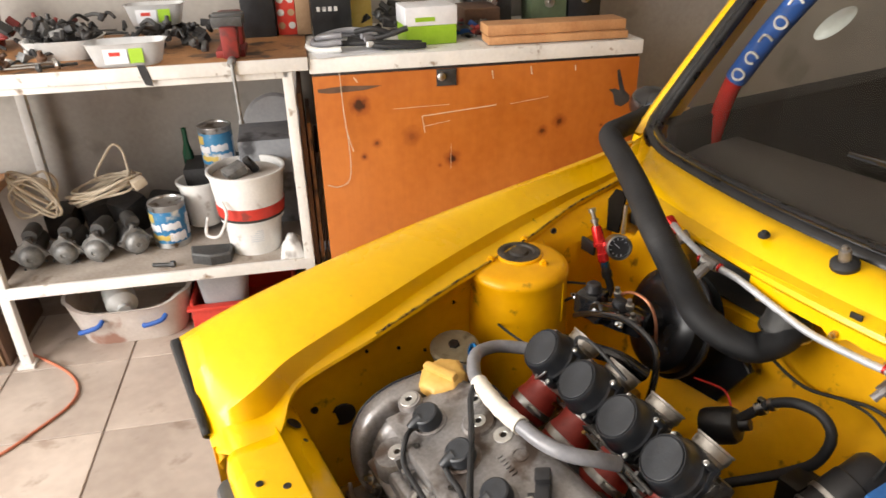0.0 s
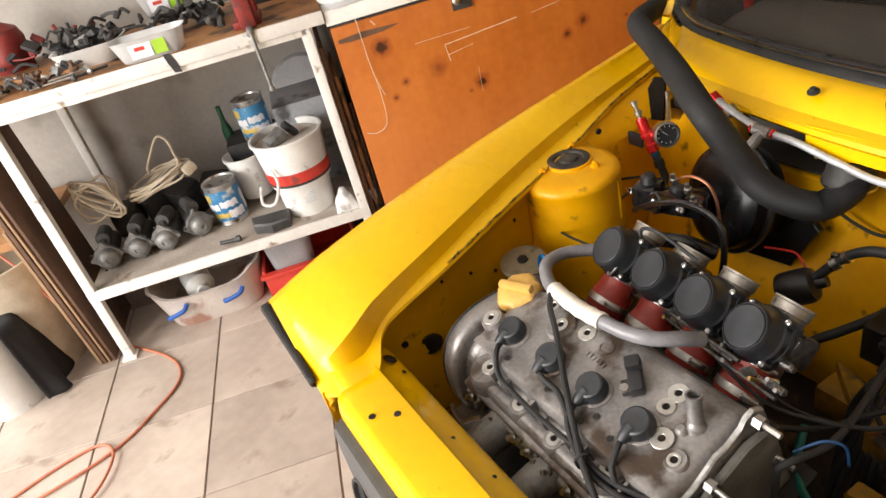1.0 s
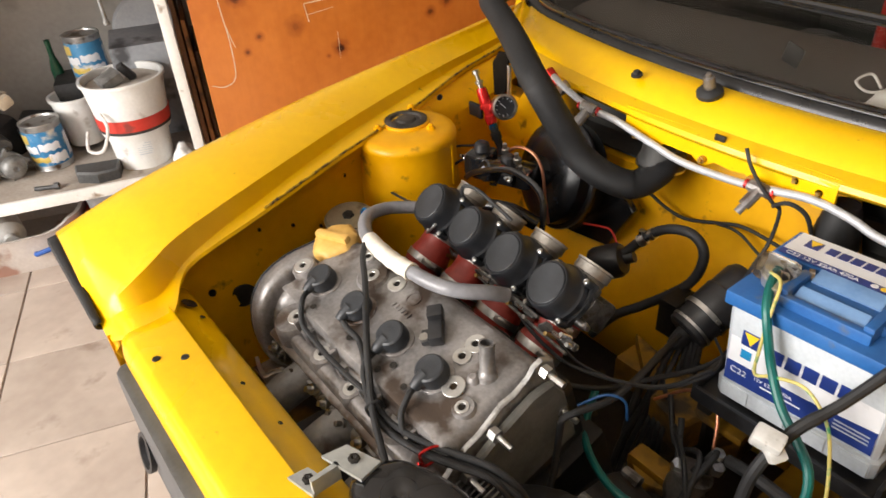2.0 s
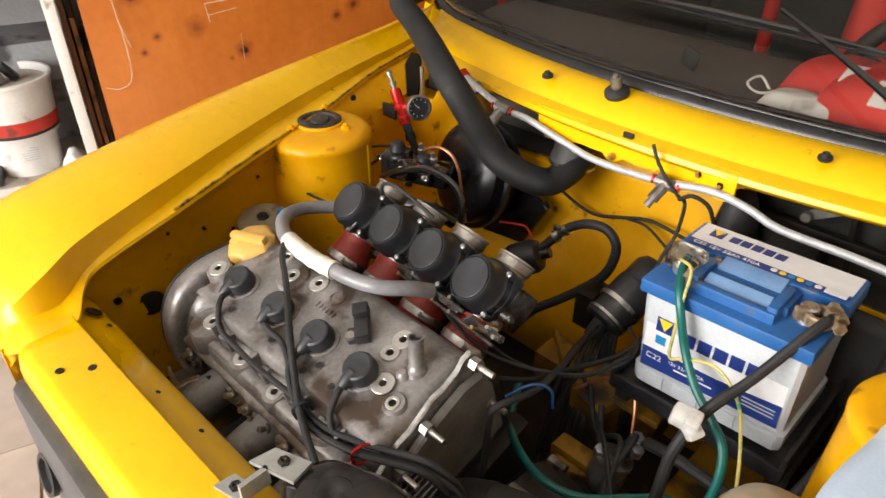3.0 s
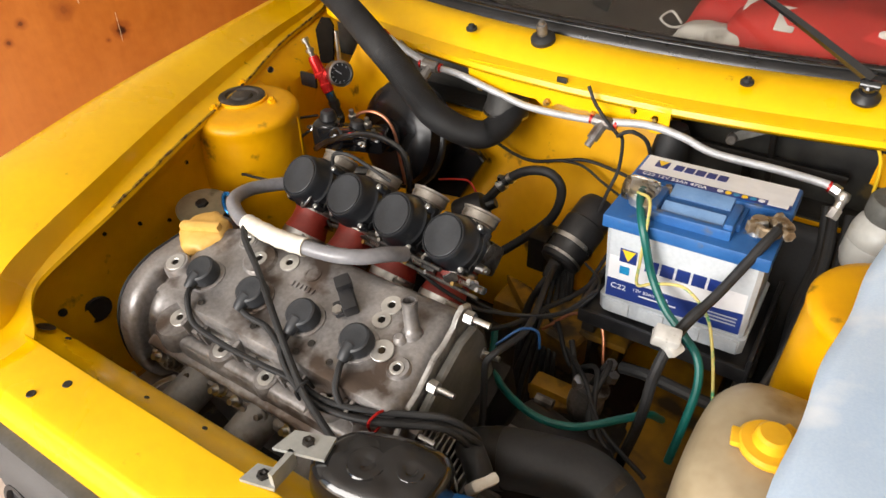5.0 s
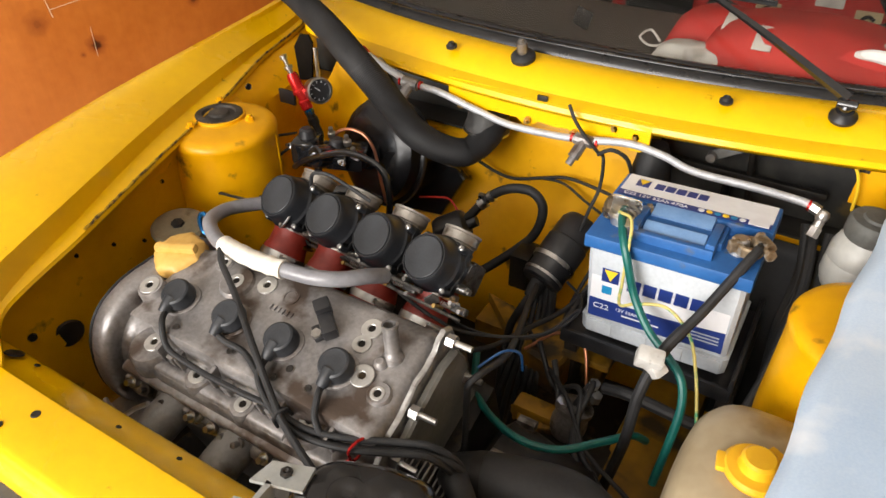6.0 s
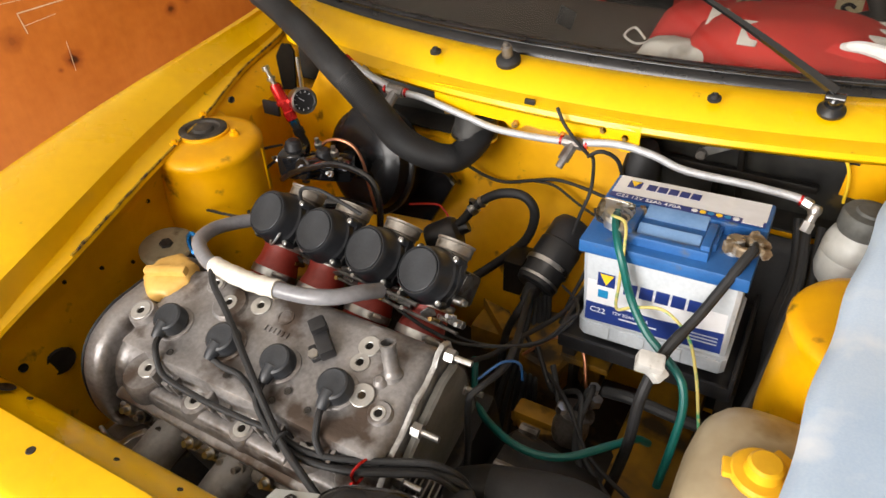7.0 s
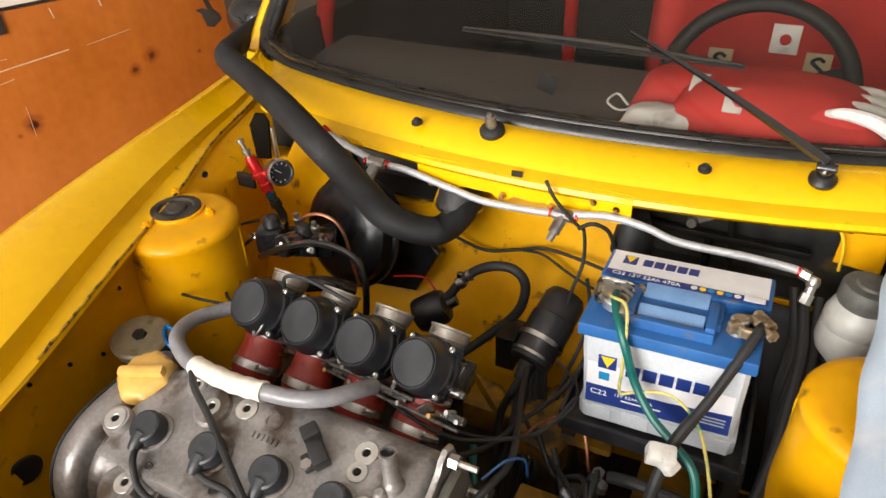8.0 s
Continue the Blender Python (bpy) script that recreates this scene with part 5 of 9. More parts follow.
for k in range(5):
    x = 0.046 + 0.015 * k
    patch("brand_bar", [(x, 0.038), (x + 0.0125, 0.038), (x + 0.0130, 0.054), (x + 0.0005, 0.054)], T2, PRINTBLUE, toplabel)
letters("label_text", "C22 12V 52Ah 470A", 0.0105, T3 @ Matrix.Translation((0.012, 0.005, 0)), PRINTWHITE, toplabel)
for k, mt in enumerate((PRINTWHITE, PRINTYELLOW, PRINTCYAN, PRINTYELLOW, PRINTCYAN, PRINTWHITE)):
    bm = B()
    lathe(bm, [(0.0042, 0), (0.0042, 0.0005), (0, 0.0005)], T3 @ Vector((0.118 + 0.0105 * k, 0.009, 0)), (0, 0, 1), 12)
    part("warning_mark", bm, mt, toplabel)
patch("barcode", [(0.178, 0.003), (0.203, 0.003), (0.203, 0.014), (0.178, 0.014)], T3, PRINTWHITE, toplabel)
# terminals, clamps and cables
for x, y in ((0.052, 0.668), (0.206, 0.672)):
    bm = B()
    lathe(bm, [(0.012, 0), (0.011, 0.020), (0.009, 0.022), (0, 0.022)], (x, y, BZ1 + 0.016), (0, 0, 1), 20)
    part("terminal", bm, ALLOY, battery, "grey lead battery terminal")
battery.matrix_world = Matrix.Translation((-0.003, -0.020, 0.012)) @ battery.matrix_world @ pose(0, 0, 0, 0, -2.0, 0) @ Matrix.Diagonal((0.925, 0.87, 1, 1))


OLDCLAMP = surf("corroded_clamp", (0.16, 0.11, 0.06), (0.38, 0.29, 0.19), 70, 0.55, 0.6, 0.6, 220, 0, (0.45, 0.43, 0.38), 60, 0.60)


def clamp(x, y, z, rz, material, label):
    c = thing("battery_clamp", label, "cable clamp", at=(x, y, z))
    k = 1.0 if material is ALLOY else 0.74
    m = pose(x, y, z, 0, 0, rz) @ Matrix.Diagonal((k, k, 1, 1))
    bm = B()
    lathe(bm, [(0.0165, 0), (0.0165, 0.010), (0.0150, 0.012), (0.0105, 0.012), (0.0105, 0)], m @ Vector((0, 0, 0)), (0, 0, 1), 24)
    box(bm, (0.022, 0, 0.007), (0.022, 0.026, 0.013), 0.002, m)
    box(bm, (-0.024, 0.004, 0.008), (0.018, 0.012, 0.014), 0.002, m)
    part("clamp_body", bm, material, c)
    for dx, dy in ((0.024, 0.0), (0.014, -0.018)):
        bm = B()
        cyl(bm, m @ Vector((dx, dy - 0.018, 0.010)), m @ Vector((dx, dy + 0.018, 0.010)), 0.0032, seg=10)
        cyl(bm, m @ Vector((dx, dy + 0.012, 0.010)), m @ Vector((dx, dy + 0.018, 0.010)), 0.007, seg=6)
        cyl(bm, m @ Vector((dx, dy - 0.018, 0.010)), m @ Vector((dx, dy - 0.012, 0.010)), 0.007, seg=6)
        part("clamp_bolt", bm, OLDCLAMP, c)
    return c


clamp(0.056, 0.650, BZ1 + 0.031, 120, ALLOY, "tarnished metal clamp on a battery terminal")
clamp(0.202, 0.654, BZ1 + 0.038, 40, OLDCLAMP, "corroded brass clamp on a battery terminal")
COVER = glass_mat("clear_plastic", (0.75, 0.78, 0.80), 0.18, 1.3)
cov = thing("terminal_cover", "scuffed clear plastic terminal cover", "terminal cover", at=(0.050, 0.656, BZ1 + 0.030))
bm = B()
box(bm, (0.050, 0.656, BZ1 + 0.044), (0.046, 0.030, 0.028), 0.010)
part("shell", bm, COVER, cov)

tray = thing("battery_tray", "black steel battery tray on brackets", "tray", at=(0.127, 0.70, 0.47))
bm = B()
box(bm, (0.122, 0.688, 0.527), (0.220, 0.18, 0.008), 0.003)
pan = part("pan", bm, BLACK, tray)
for q, d in (((0.122, 0.600, 0.527), (0.220, 0.006, 0.022)), ((0.013, 0.688, 0.532), (0.006, 0.18, 0.032)), ((0.232, 0.688, 0.536), (0.006, 0.18, 0.040))):
    bm = B()
    box(bm, q, d, 0.002)
    part("edge", bm, BLACK, pan)
for x in (0.02, 0.23):
    bm = B()
    box(bm, (x, 0.70, 0.42), (0.02, 0.16, 0.18), 0.003)
    part("bracket", bm, GRIME, tray)


def cable(name, label, pts, r, material, category="cable", n=8, seg=10, ribs=0.0):
    t = thing(name, label, category, at=pts[len(pts) // 2])
    bm = B()
    tube(bm, pts, r, seg, n, ribs)
    part("run", bm, material, t)
    return t


cable("green_cable", "thick green battery cable hanging over the case", [(0.053, 0.652, 0.710), (0.058, 0.632, 0.708), (0.070, 0.606, 0.700), (0.081, 0.595, 0.682), (0.099, 0.590, 0.637), (0.126, 0.575, 0.607), (0.157, 0.560, 0.591), (0.180, 0.545, 0.578), (0.190, 0.530, 0.552), (0.190, 0.512, 0.51), (0.186, 0.49, 0.45)], 0.0052, GREENHOSE)
cable("green_cable", "thick green cable along the gearbox", [(-0.075, 0.52, 0.52), (-0.055, 0.48, 0.50), (-0.022, 0.449, 0.498), (0.032, 0.430, 0.498), (0.081, 0.439, 0.500), (0.123, 0.479, 0.500), (0.147, 0.513, 0.490), (0.16, 0.54, 0.46)], 0.0050, GREENHOSE)
cable("black_cable", "black taped battery cable", [(0.212, 0.660, 0.712), (0.212, 0.645, 0.713), (0.202, 0.618, 0.699), (0.179, 0.575, 0.656), (0.156, 0.535, 0.622), (0.146, 0.500, 0.58), (0.143, 0.49, 0.50), (0.13, 0.48, 0.40)], lambda s: 0.0036 if s < 0.14 else (0.0060 if s < 0.5 else 0.0068), RUBBER)
bm = B()
conn = thing("connector", "white wrapped cable connector", "connector", at=(0.148, 0.509, 0.62))
box(bm, (0, 0, 0), (0.030, 0.021, 0.021), 0.004, pose(0.146, 0.512, 0.622, 20, 10, 15))
box(bm, (0.014, 0.002, -0.006), (0.020, 0.018, 0.020), 0.004, pose(0.146, 0.512, 0.622, 20, 40, -15))
part("wrap", bm, surf("grubby_white_tape", (0.50, 0.49, 0.46), (0.68, 0.67, 0.64), 60, 0.6, 0, 0.6, 90, 0, (0.25, 0.23, 0.2), 70, 0.62), conn)
WIREYG = surf("yellow_green_wire", (0.50, 0.42, 0.12), (0.62, 0.52, 0.16), 40, 0.45, 0, 0.1, 200, 0, (0.05, 0.28, 0.12), 60, 0.6)
cable("earth_wire", "thin yellow and green earth wire", [(0.050, 0.642, 0.712), (0.071, 0.624, 0.717), (0.080, 0.598, 0.692), (0.082, 0.590, 0.650), (0.084, 0.590, 0.616), (0.105, 0.588, 0.628), (0.140, 0.584, 0.640), (0.172, 0.574, 0.622), (0.190, 0.562, 0.588), (0.205, 0.545, 0.545), (0.218, 0.52, 0.50), (0.216, 0.50, 0.46)], 0.0020, WIREYG)

# expansion tank
tank = thing("expansion_tank", "yellowed translucent plastic coolant tank with a yellow cap", "coolant tank", at=(0.275, 0.41, 0.47))
bm = B()
rows = []
for z, k in ((0.44, 0.80), (0.445, 0.90), (0.47, 0.97), (0.53, 1.0), (0.585, 0.985), (0.610, 0.94), (0.627, 0.84), (0.637, 0.66), (0.641, 0.40), (0.642, 0.12)):
    ring = []
    for j in range(36):
        a = 6.283185 * j / 36
        cc, ss = math.cos(a), math.sin(a)
        rx = 0.076 * k * math.copysign(abs(cc) ** 0.62, cc)
        ry = 0.102 * k * math.copysign(abs(ss) ** 0.62, ss)
        ring.append((0.282 + rx, 0.408 + ry, z))
    rows.append(ring)
vs = loft(bm, rows, True)
bm.faces.new(vs[0][::-1]), bm.faces.new(vs[-1])
part("tank_body", bm, TANK, tank, "", 50)
bm = B()
o = (0.276, 0.396, 0.640)
lathe(bm, [(0.022, -0.004), (0.022, 0.005), (0.028, 0.006), (0.029, 0.010), (0.026, 0.013), (0.0170, 0.014), (0.0158, 0.024), (0.013, 0.0265), (0, 0.0265)], o, (0, 0, 1), 36)
for a in (60, 190, 310):
    box(bm, (0.029, 0, 0.008), (0.010, 0.020, 0.007), 0.002, Matrix.Translation(o) @ pose(0, 0, 0, 0, 0, a))
part("cap", bm, CAPYELLOW, tank, "yellow plastic pressure cap")

# brake fluid bottle
bot = thing("fluid_bottle", "cloudy grey-white plastic fluid bottle with a dark cap", "bottle", at=(0.312, 0.785, 0.59))
CLOUDY = surf("cloudy_translucent_plastic", (0.36, 0.36, 0.34), (0.50, 0.50, 0.47), 20, 0.35, 0, 0.08, 120, 0, (0.30, 0.27, 0.20), 30, 0.7)
bm = B()
lathe(bm, [(0.012, 0.0), (0.018, 0.008), (0.034, 0.026), (0.0385, 0.040), (0.0385, 0.064), (0.0375, 0.066), (0.0385, 0.068), (0.0380, 0.080), (0.034, 0.092), (0.028, 0.098), (0.026, 0.104), (0, 0.104)], (0.316, 0.778, 0.592), (0.05, -0.02, 1), 32)
part("bottle", bm, CLOUDY, bot)
bm = B()
lathe(bm, [(0.030, 0), (0.0315, 0.003), (0.0315, 0.022), (0.029, 0.026), (0.018, 0.027), (0.016, 0.030), (0, 0.030)], (0.3205, 0.776, 0.692), (0.05, -0.02, 1), 28)
part("cap", bm, surf("dusty_dark_cap", (0.045, 0.045, 0.042), (0.11, 0.11, 0.10), 25, 0.6, 0, 0.2, 150), bot, "dusty dark grey cap")
cable("ribbed_sleeve", "short black ribbed sleeve under the bottle", [(0.312, 0.785, 0.594), (0.308, 0.778, 0.57), (0.30, 0.76, 0.545)], 0.016, RUBBER, "hose", 8, 14, 0.0014)

# pale cloth over the near fender
cloth = thing("fender_cloth", "pale blue cotton cloth laid over the fender", "cloth", at=(0.45, 0.45, 0.74))
bm = B()
rows = []
for i in range(49):
    y = 0.02 + 0.86 * i / 48
    xe = 0.281 + 0.055 * max(0, (y - 0.28) / 0.54) ** 1.4
    row = []
    for j in range(31):
        s = j / 30
        x = xe + 0.46 * s + 0.002 * math.sin(y * 40)
        z = 0.738 + 0.012 * math.sin(min(1, s * 3.2) * 1.57) + 0.004 * noise.noise((x * 7, y * 5, 1.5)) + 0.0015 * noise.noise((x * 25, y * 18, 4)) + 0.005 * max(0, math.sin(y * 7 + x * 9)) ** 5 + 0.004 * max(0, math.sin(y * 4.3 - x * 13 + 1)) ** 8 - max(0, s - 0.8) * 0.9
        if j == 0:
            z -= 0.006
        row.append((x, y, z))
    rows.append(row)
loft(bm, rows)
thick(part("sheet", bm, CLOTH, cloth, "", 60), 0.002)

# brake servo and master cylinder
servo = thing("brake_servo", "gloss black brake servo with its master cylinder", "brake servo", at=(-0.41, 0.80, 0.52))
SD = Vector((-0.22, -0.93, 0.29)).normalized()
SO = Vector((-0.413, 0.835, 0.584))
bm = B()
lathe(bm, [(0.06, -0.01), (0.086, 0.000), (0.092, 0.012), (0.092, 0.030), (0.098, 0.032), (0.098, 0.039), (0.092, 0.041), (0.088, 0.060), (0.070, 0.072), (0.045, 0.076), (0.030, 0.078), (0.026, 0.090), (0, 0.090)], SO, SD, 56)
part("drum", bm, SATIN, servo)
bm = B()
lathe(bm, [(0.0975, 0.0315), (0.0990, 0.033), (0.0990, 0.038), (0.0975, 0.0395)], SO, SD, 48, False)
part("rim", bm, BLACK, servo, "folded rim of the drum")
bm = B()
a = SO + SD * 0.088
cyl(bm, a, a + SD * 0.105, 0.020, 0.019, 24, 0.003)
part("master_cylinder", bm, GLOSS, servo, "gloss black master cylinder")
RT = Matrix.Translation((-0.452, 0.700, 0.624)) @ pose(0, 0, 0, 0, 0, 20) @ Matrix.Diagonal((1.25, 1, 1, 1))
bm = B()
box(bm, (0, 0, 0), (0.090, 0.046, 0.034), 0.008, RT)
box(bm, (-0.034, -0.006, 0.012), (0.034, 0.050, 0.040), 0.007, RT)
box(bm, (0.010, -0.026, 0.002), (0.030, 0.014, 0.022), 0.004, RT)
res = part("reservoir", bm, GLOSS, servo, "gloss black fluid reservoir")
for x in (-0.034, 0.006):
    bm = B()
    lathe(bm, [(0.015, 0), (0.0155, 0.003), (0.0145, 0.006), (0.012, 0.018), (0.008, 0.021), (0, 0.021)], RT @ Vector((x, -0.002, 0.026 if x < 0 else 0.012)), (0, 0, 1), 20)
    part("cap", bm, BLACK, res)
for x, y, z in ((-0.052, -0.02, 0.02), (0.022, -0.034, 0.006), (0.038, -0.02, 0.010), (-0.012, -0.032, 0.014)):
    bm = B()
    lathe(bm, [(0.0052, 0), (0.0052, 0.006), (0.003, 0.007), (0.003, 0.014), (0, 0.014)], RT @ Vector((x, y, z)), (0.1, -0.8, 0.6), 6)
    part("fitting", bm, STEEL, res, "small bright fitting")
bm = B()
slab(bm, [(-0.36, 0.60), (-0.288, 0.585), (-0.272, 0.57), (-0.32, 0.48), (-0.41, 0.47), (-0.47, 0.48)], 0, 0.012, Matrix(((1, 0, 0, 0), (0, 0, -1, 0.835), (0, 1, 0, 0), (0, 0, 0, 1))), 0.002)
part("mount_plate", bm, GLOSS, servo, "black steel mounting plate")
bm = B()
tube(bm, [(-0.463, 0.715, 0.640), (-0.452, 0.715, 0.660), (-0.425, 0.717, 0.671), (-0.398, 0.720, 0.664), (-0.382, 0.720, 0.640), (-0.375, 0.72, 0.60), (-0.365, 0.72, 0.55)], 0.0026, 8, 8)
part("brake_pipe", bm, COPPER, servo, "bent copper brake pipe")
for x, y, z in ((-0.463, 0.713, 0.650), (-0.42, 0.70, 0.652), (-0.40, 0.69, 0.640)):
    bm = B()
    lathe(bm, [(0.007, 0), (0.007, 0.008), (0.004, 0.009), (0.004, 0.018), (0, 0.018)], (x, y, z), (0, -0.2, 1), 6)
    part("union", bm, STEEL, servo, "small bright pipe union")
cable("vacuum_hose", "black rubber vacuum hose arched over the carburettors", [(-0.50, 0.655, 0.610), (-0.475, 0.645, 0.630), (-0.44, 0.64, 0.651), (-0.379, 0.64, 0.676), (-0.330, 0.64, 0.676), (-0.303, 0.64, 0.658), (-0.290, 0.63, 0.620), (-0.285, 0.61, 0.56)], 0.0052, GLOSS, "hose")
cable("vacuum_hose", "thicker black hose beside the servo", [(-0.49, 0.60, 0.58), (-0.45, 0.60, 0.605), (-0.40, 0.61, 0.615), (-0.36, 0.63, 0.615), (-0.335, 0.66, 0.59)], 0.012, GLOSS, "hose", 8, 16)
cable("thin_wire", "thin black wire along the inner wing", [(-0.53, 0.70, 0.645), (-0.56, 0.67, 0.640), (-0.575, 0.63, 0.62), (-0.565, 0.55, 0.60), (-0.52, 0.52, 0.62), (-0.42, 0.51, 0.64)], 0.0022, RUBBER, "wire")

# fuel pressure regulator and gauge
reg = thing("pressure_regulator", "red anodised fuel pressure regulator", "regulator", at=(-0.58, 0.775, 0.64))
ra, rb = Vector((-0.601, 0.765, 0.742)), Vector((-0.556, 0.775, 0.622))
rd = (ra - rb).normalized()
bm = B()
lathe(bm, [(0.009, 0), (0.0105, 0.002), (0.0105, 0.016), (0.0085, 0.018), (0.0085, 0.030), (0.0125, 0.031), (0.0125, 0.037), (0.0105, 0.039), (0.010, 0.062), (0.008, 0.068), (0, 0.068)], rb + rd * 0.032, rd, 28)
part("body", bm, REDANO, reg)
bm = B()
lathe(bm, [(0.005, 0), (0.005, 0.008), (0.0075, 0.009), (0.0075, 0.014), (0.004, 0.015), (0.004, 0.026), (0.0068, 0.027), (0.0068, 0.034), (0, 0.034)], rb + rd * 0.099, rd, 12)
part("adjuster", bm, STEEL, reg, "bright steel adjusting screw")
bm = B()
lathe(bm, [(0.010, -0.026), (0.010, -0.014), (0.008, -0.013), (0.008, 0), (0, 0)], rb + rd * 0.028, rd, 12)
part("outlet", bm, BLACK, reg, "black hose fitting")
bm = B()
lathe(bm, [(0.0085, 0), (0.0085, 0.010), (0, 0.010)], rb + rd * 0.022, rd, 6)
part("collar", bm, BLUEANO, reg, "blue anodised collar")
bm = B()
box(bm, (-0.612, 0.772, 0.665), (0.036, 0.006, 0.026), 0.002)
part("bracket", bm, BLACK, reg, "black mounting bracket")
gauge = thing("pressure_gauge", "small round chrome pressure gauge", "gauge", at=(-0.548, 0.79, 0.675))
gd = Vector((0.86, -0.42, 0.26)).normalized()
go = Vector((-0.562, 0.792, 0.682))
bm = B()
lathe(bm, [(0.010, -0.012), (0.0195, -0.008), (0.0215, 0.0), (0.0215, 0.018), (0.0232, 0.019), (0.0232, 0.023), (0.0200, 0.024), (0.0190, 0.019), (0, 0.019)], go, gd, 36)
part("housing", bm, STEEL, gauge)
bm = B()
lathe(bm, [(0.0188, 0.0195), (0, 0.0196)], go, gd, 32)
dial = part("dial", bm, BLACK, gauge, "black dial face")
GQ = Matrix.Translation(go) @ frame_to(gd).to_4x4()
bm = B()
for k in range(9):
    u = 0.6 + 0.55 * k
    box(bm, (0.0155, 0, 0.0202), (0.0034, 0.0009, 0.0006), 0, GQ @ Matrix.Rotation(u, 4, "Z"))
box(bm, (0.005, 0, 0.0204), (0.013, 0.0009, 0.0006), 0, GQ @ Matrix.Rotation(2.4, 4, "Z"))
part("dial_marks", bm, PRINTWHITE, dial, "white dial marks and needle")
cable("fuel_line", "black fuel line below the regulator", [rb + rd * 0.005, rb - rd * 0.02, (-0.545, 0.765, 0.58), (-0.53, 0.74, 0.55)], 0.007, RUBBER, "hose")
cable("strut_rod", "grey steel rod in the rear corner", [(-0.60, 0.845, 0.735), (-0.595, 0.84, 0.68)], 0.004, STEEL, "rod")
# large ribbed air duct hose
duct = thing("duct_hose", "thick black ribbed duct hose from cowl to pillar", "hose", at=(-0.45, 0.84, 0.66))
DP = [(-0.868, 1.19, 0.800), (-0.848, 1.11, 0.798), (-0.822, 1.03, 0.798), (-0.785, 0.965, 0.806), (-0.735, 0.918, 0.812), (-0.658, 0.872, 0.812), (-0.583, 0.828, 0.808), (-0.504, 0.780, 0.802), (-0.430, 0.738, 0.788), (-0.372, 0.718, 0.762), (-0.332, 0.715, 0.728), (-0.305, 0.722, 0.695), (-0.275, 0.752, 0.662), (-0.245, 0.782, 0.650), (-0.220, 0.808, 0.676), (-0.218, 0.825, 0.70)]
bm = B()
tube(bm, DP, 0.0225, 22, 42, 0.0005)
part("hose", bm, RUBBER, duct, "", 60)
bm = B()
lathe(bm, [(0.030, 0), (0.036, 0.004), (0.037, 0.012), (0.036, 0.015), (0.034, 0.020), (0.033, 0.040)], (-0.232, 0.822, 0.670), (0.05, 0.1, 1), 32)
part("duct_collar", bm, surf("dusty_rubber", (0.020, 0.020, 0.020), (0.060, 0.058, 0.054), 30, 0.6, 0, 0.3, 150), duct, "black rubber duct collar")
bm = B()
lathe(bm, [(0.0365, 0), (0.0375, 0), (0.0375, 0.004), (0.0365, 0.004)], (-0.232, 0.822, 0.674), (0.05, 0.1, 1), 32, False)
part("wire_clamp", bm, STEEL, duct)
bm = B()
rb2 = thing("rubber_boot", "black rubber boot below the cowl recess", "boot", at=(0.032, 0.83, 0.66))
lathe(bm, [(0.030, 0), (0.028, 0.02), (0.022, 0.05), (0.018, 0.06), (0, 0.062)], (0.034, 0.835, 0.655), (0, 0, 1), 24)
part("boot", bm, RUBBER, rb2)

# silver braided line with tee fittings
rail = thing("braided_line", "silver braided line along the firewall", "hose", at=(-0.06, 0.80, 0.71))
RP = [(-0.475, 0.835, 0.742), (-0.455, 0.815, 0.758), (-0.425, 0.806, 0.752), (-0.362, 0.802, 0.734), (-0.309, 0.800, 0.731), (-0.245, 0.799, 0.718), (-0.184, 0.798, 0.707), (-0.12, 0.797, 0.708), (-0.061, 0.796, 0.714), (0.004, 0.798, 0.724), (0.054, 0.800, 0.718), (0.100, 0.800, 0.706), (0.180, 0.801, 0.705), (0.236, 0.801, 0.7025), (0.250, 0.800, 0.700)]
bm = B()
tube(bm, RP, 0.0055, 14, 8)
part("braid", bm, BRAID, rail)
for x, y, z in ((-0.362, 0.800, 0.734), (-0.058, 0.795, 0.714)):
    bm = B()
    cyl(bm, (x - 0.014, y, z + 0.001), (x + 0.014, y, z - 0.001), 0.009, seg=10)
    d = Vector((-0.008, -0.018, -0.022))
    cyl(bm, (x, y, z), Vector((x, y, z)) + d, 0.0085, seg=10)
    cyl(bm, Vector((x, y, z)) + d, Vector((x, y, z)) + d * 1.4, 0.0055, seg=10)
    part("tee_fitting", bm, CASTING, rail, "dull alloy tee fitting")
    for s in (-0.019, 0.019):
        bm = B()
        cyl(bm, (x + s - 0.0014, y, z), (x + s + 0.0014, y, z), 0.0070, seg=14)
        part("red_seal", bm, REDANO, rail, "thin red sealing ring")
bm = B()
cyl(bm, (0.244, 0.8005, 0.7005), (0.247, 0.8003, 0.7001), 0.0074, seg=14)
part("red_seal", bm, REDANO, rail, "thin red sealing ring")
bm = B()
cyl(bm, (0.248, 0.800, 0.700), (0.259, 0.797, 0.697), 0.0074, seg=6, edge=0.0008)
lathe(bm, [(0, -0.0085), (0.006, -0.007), (0.0082, -0.002), (0.0082, 0.003), (0.006, 0.0075), (0, 0.0085)], (0.264, 0.794, 0.693), (0.3, 0.4, 1), 18)
cyl(bm, (0.2635, 0.790, 0.688), (0.2620, 0.786, 0.681), 0.0060, seg=14)
cyl(bm, (0.2620, 0.786, 0.681), (0.2590, 0.779, 0.669), 0.0080, seg=6, edge=0.0008)
part("elbow_fitting", bm, ALLOY, rail, "bright elbow fitting at the line's end")
bm = B()
box(bm, (0, 0, 0), (0.034, 0.016, 0.016), 0.004, pose(-0.466, 0.822, 0.752, 0, 38, 0))
part("red_connector", bm, REDANO, rail, "red moulded connector at the line's head")
bm = B()
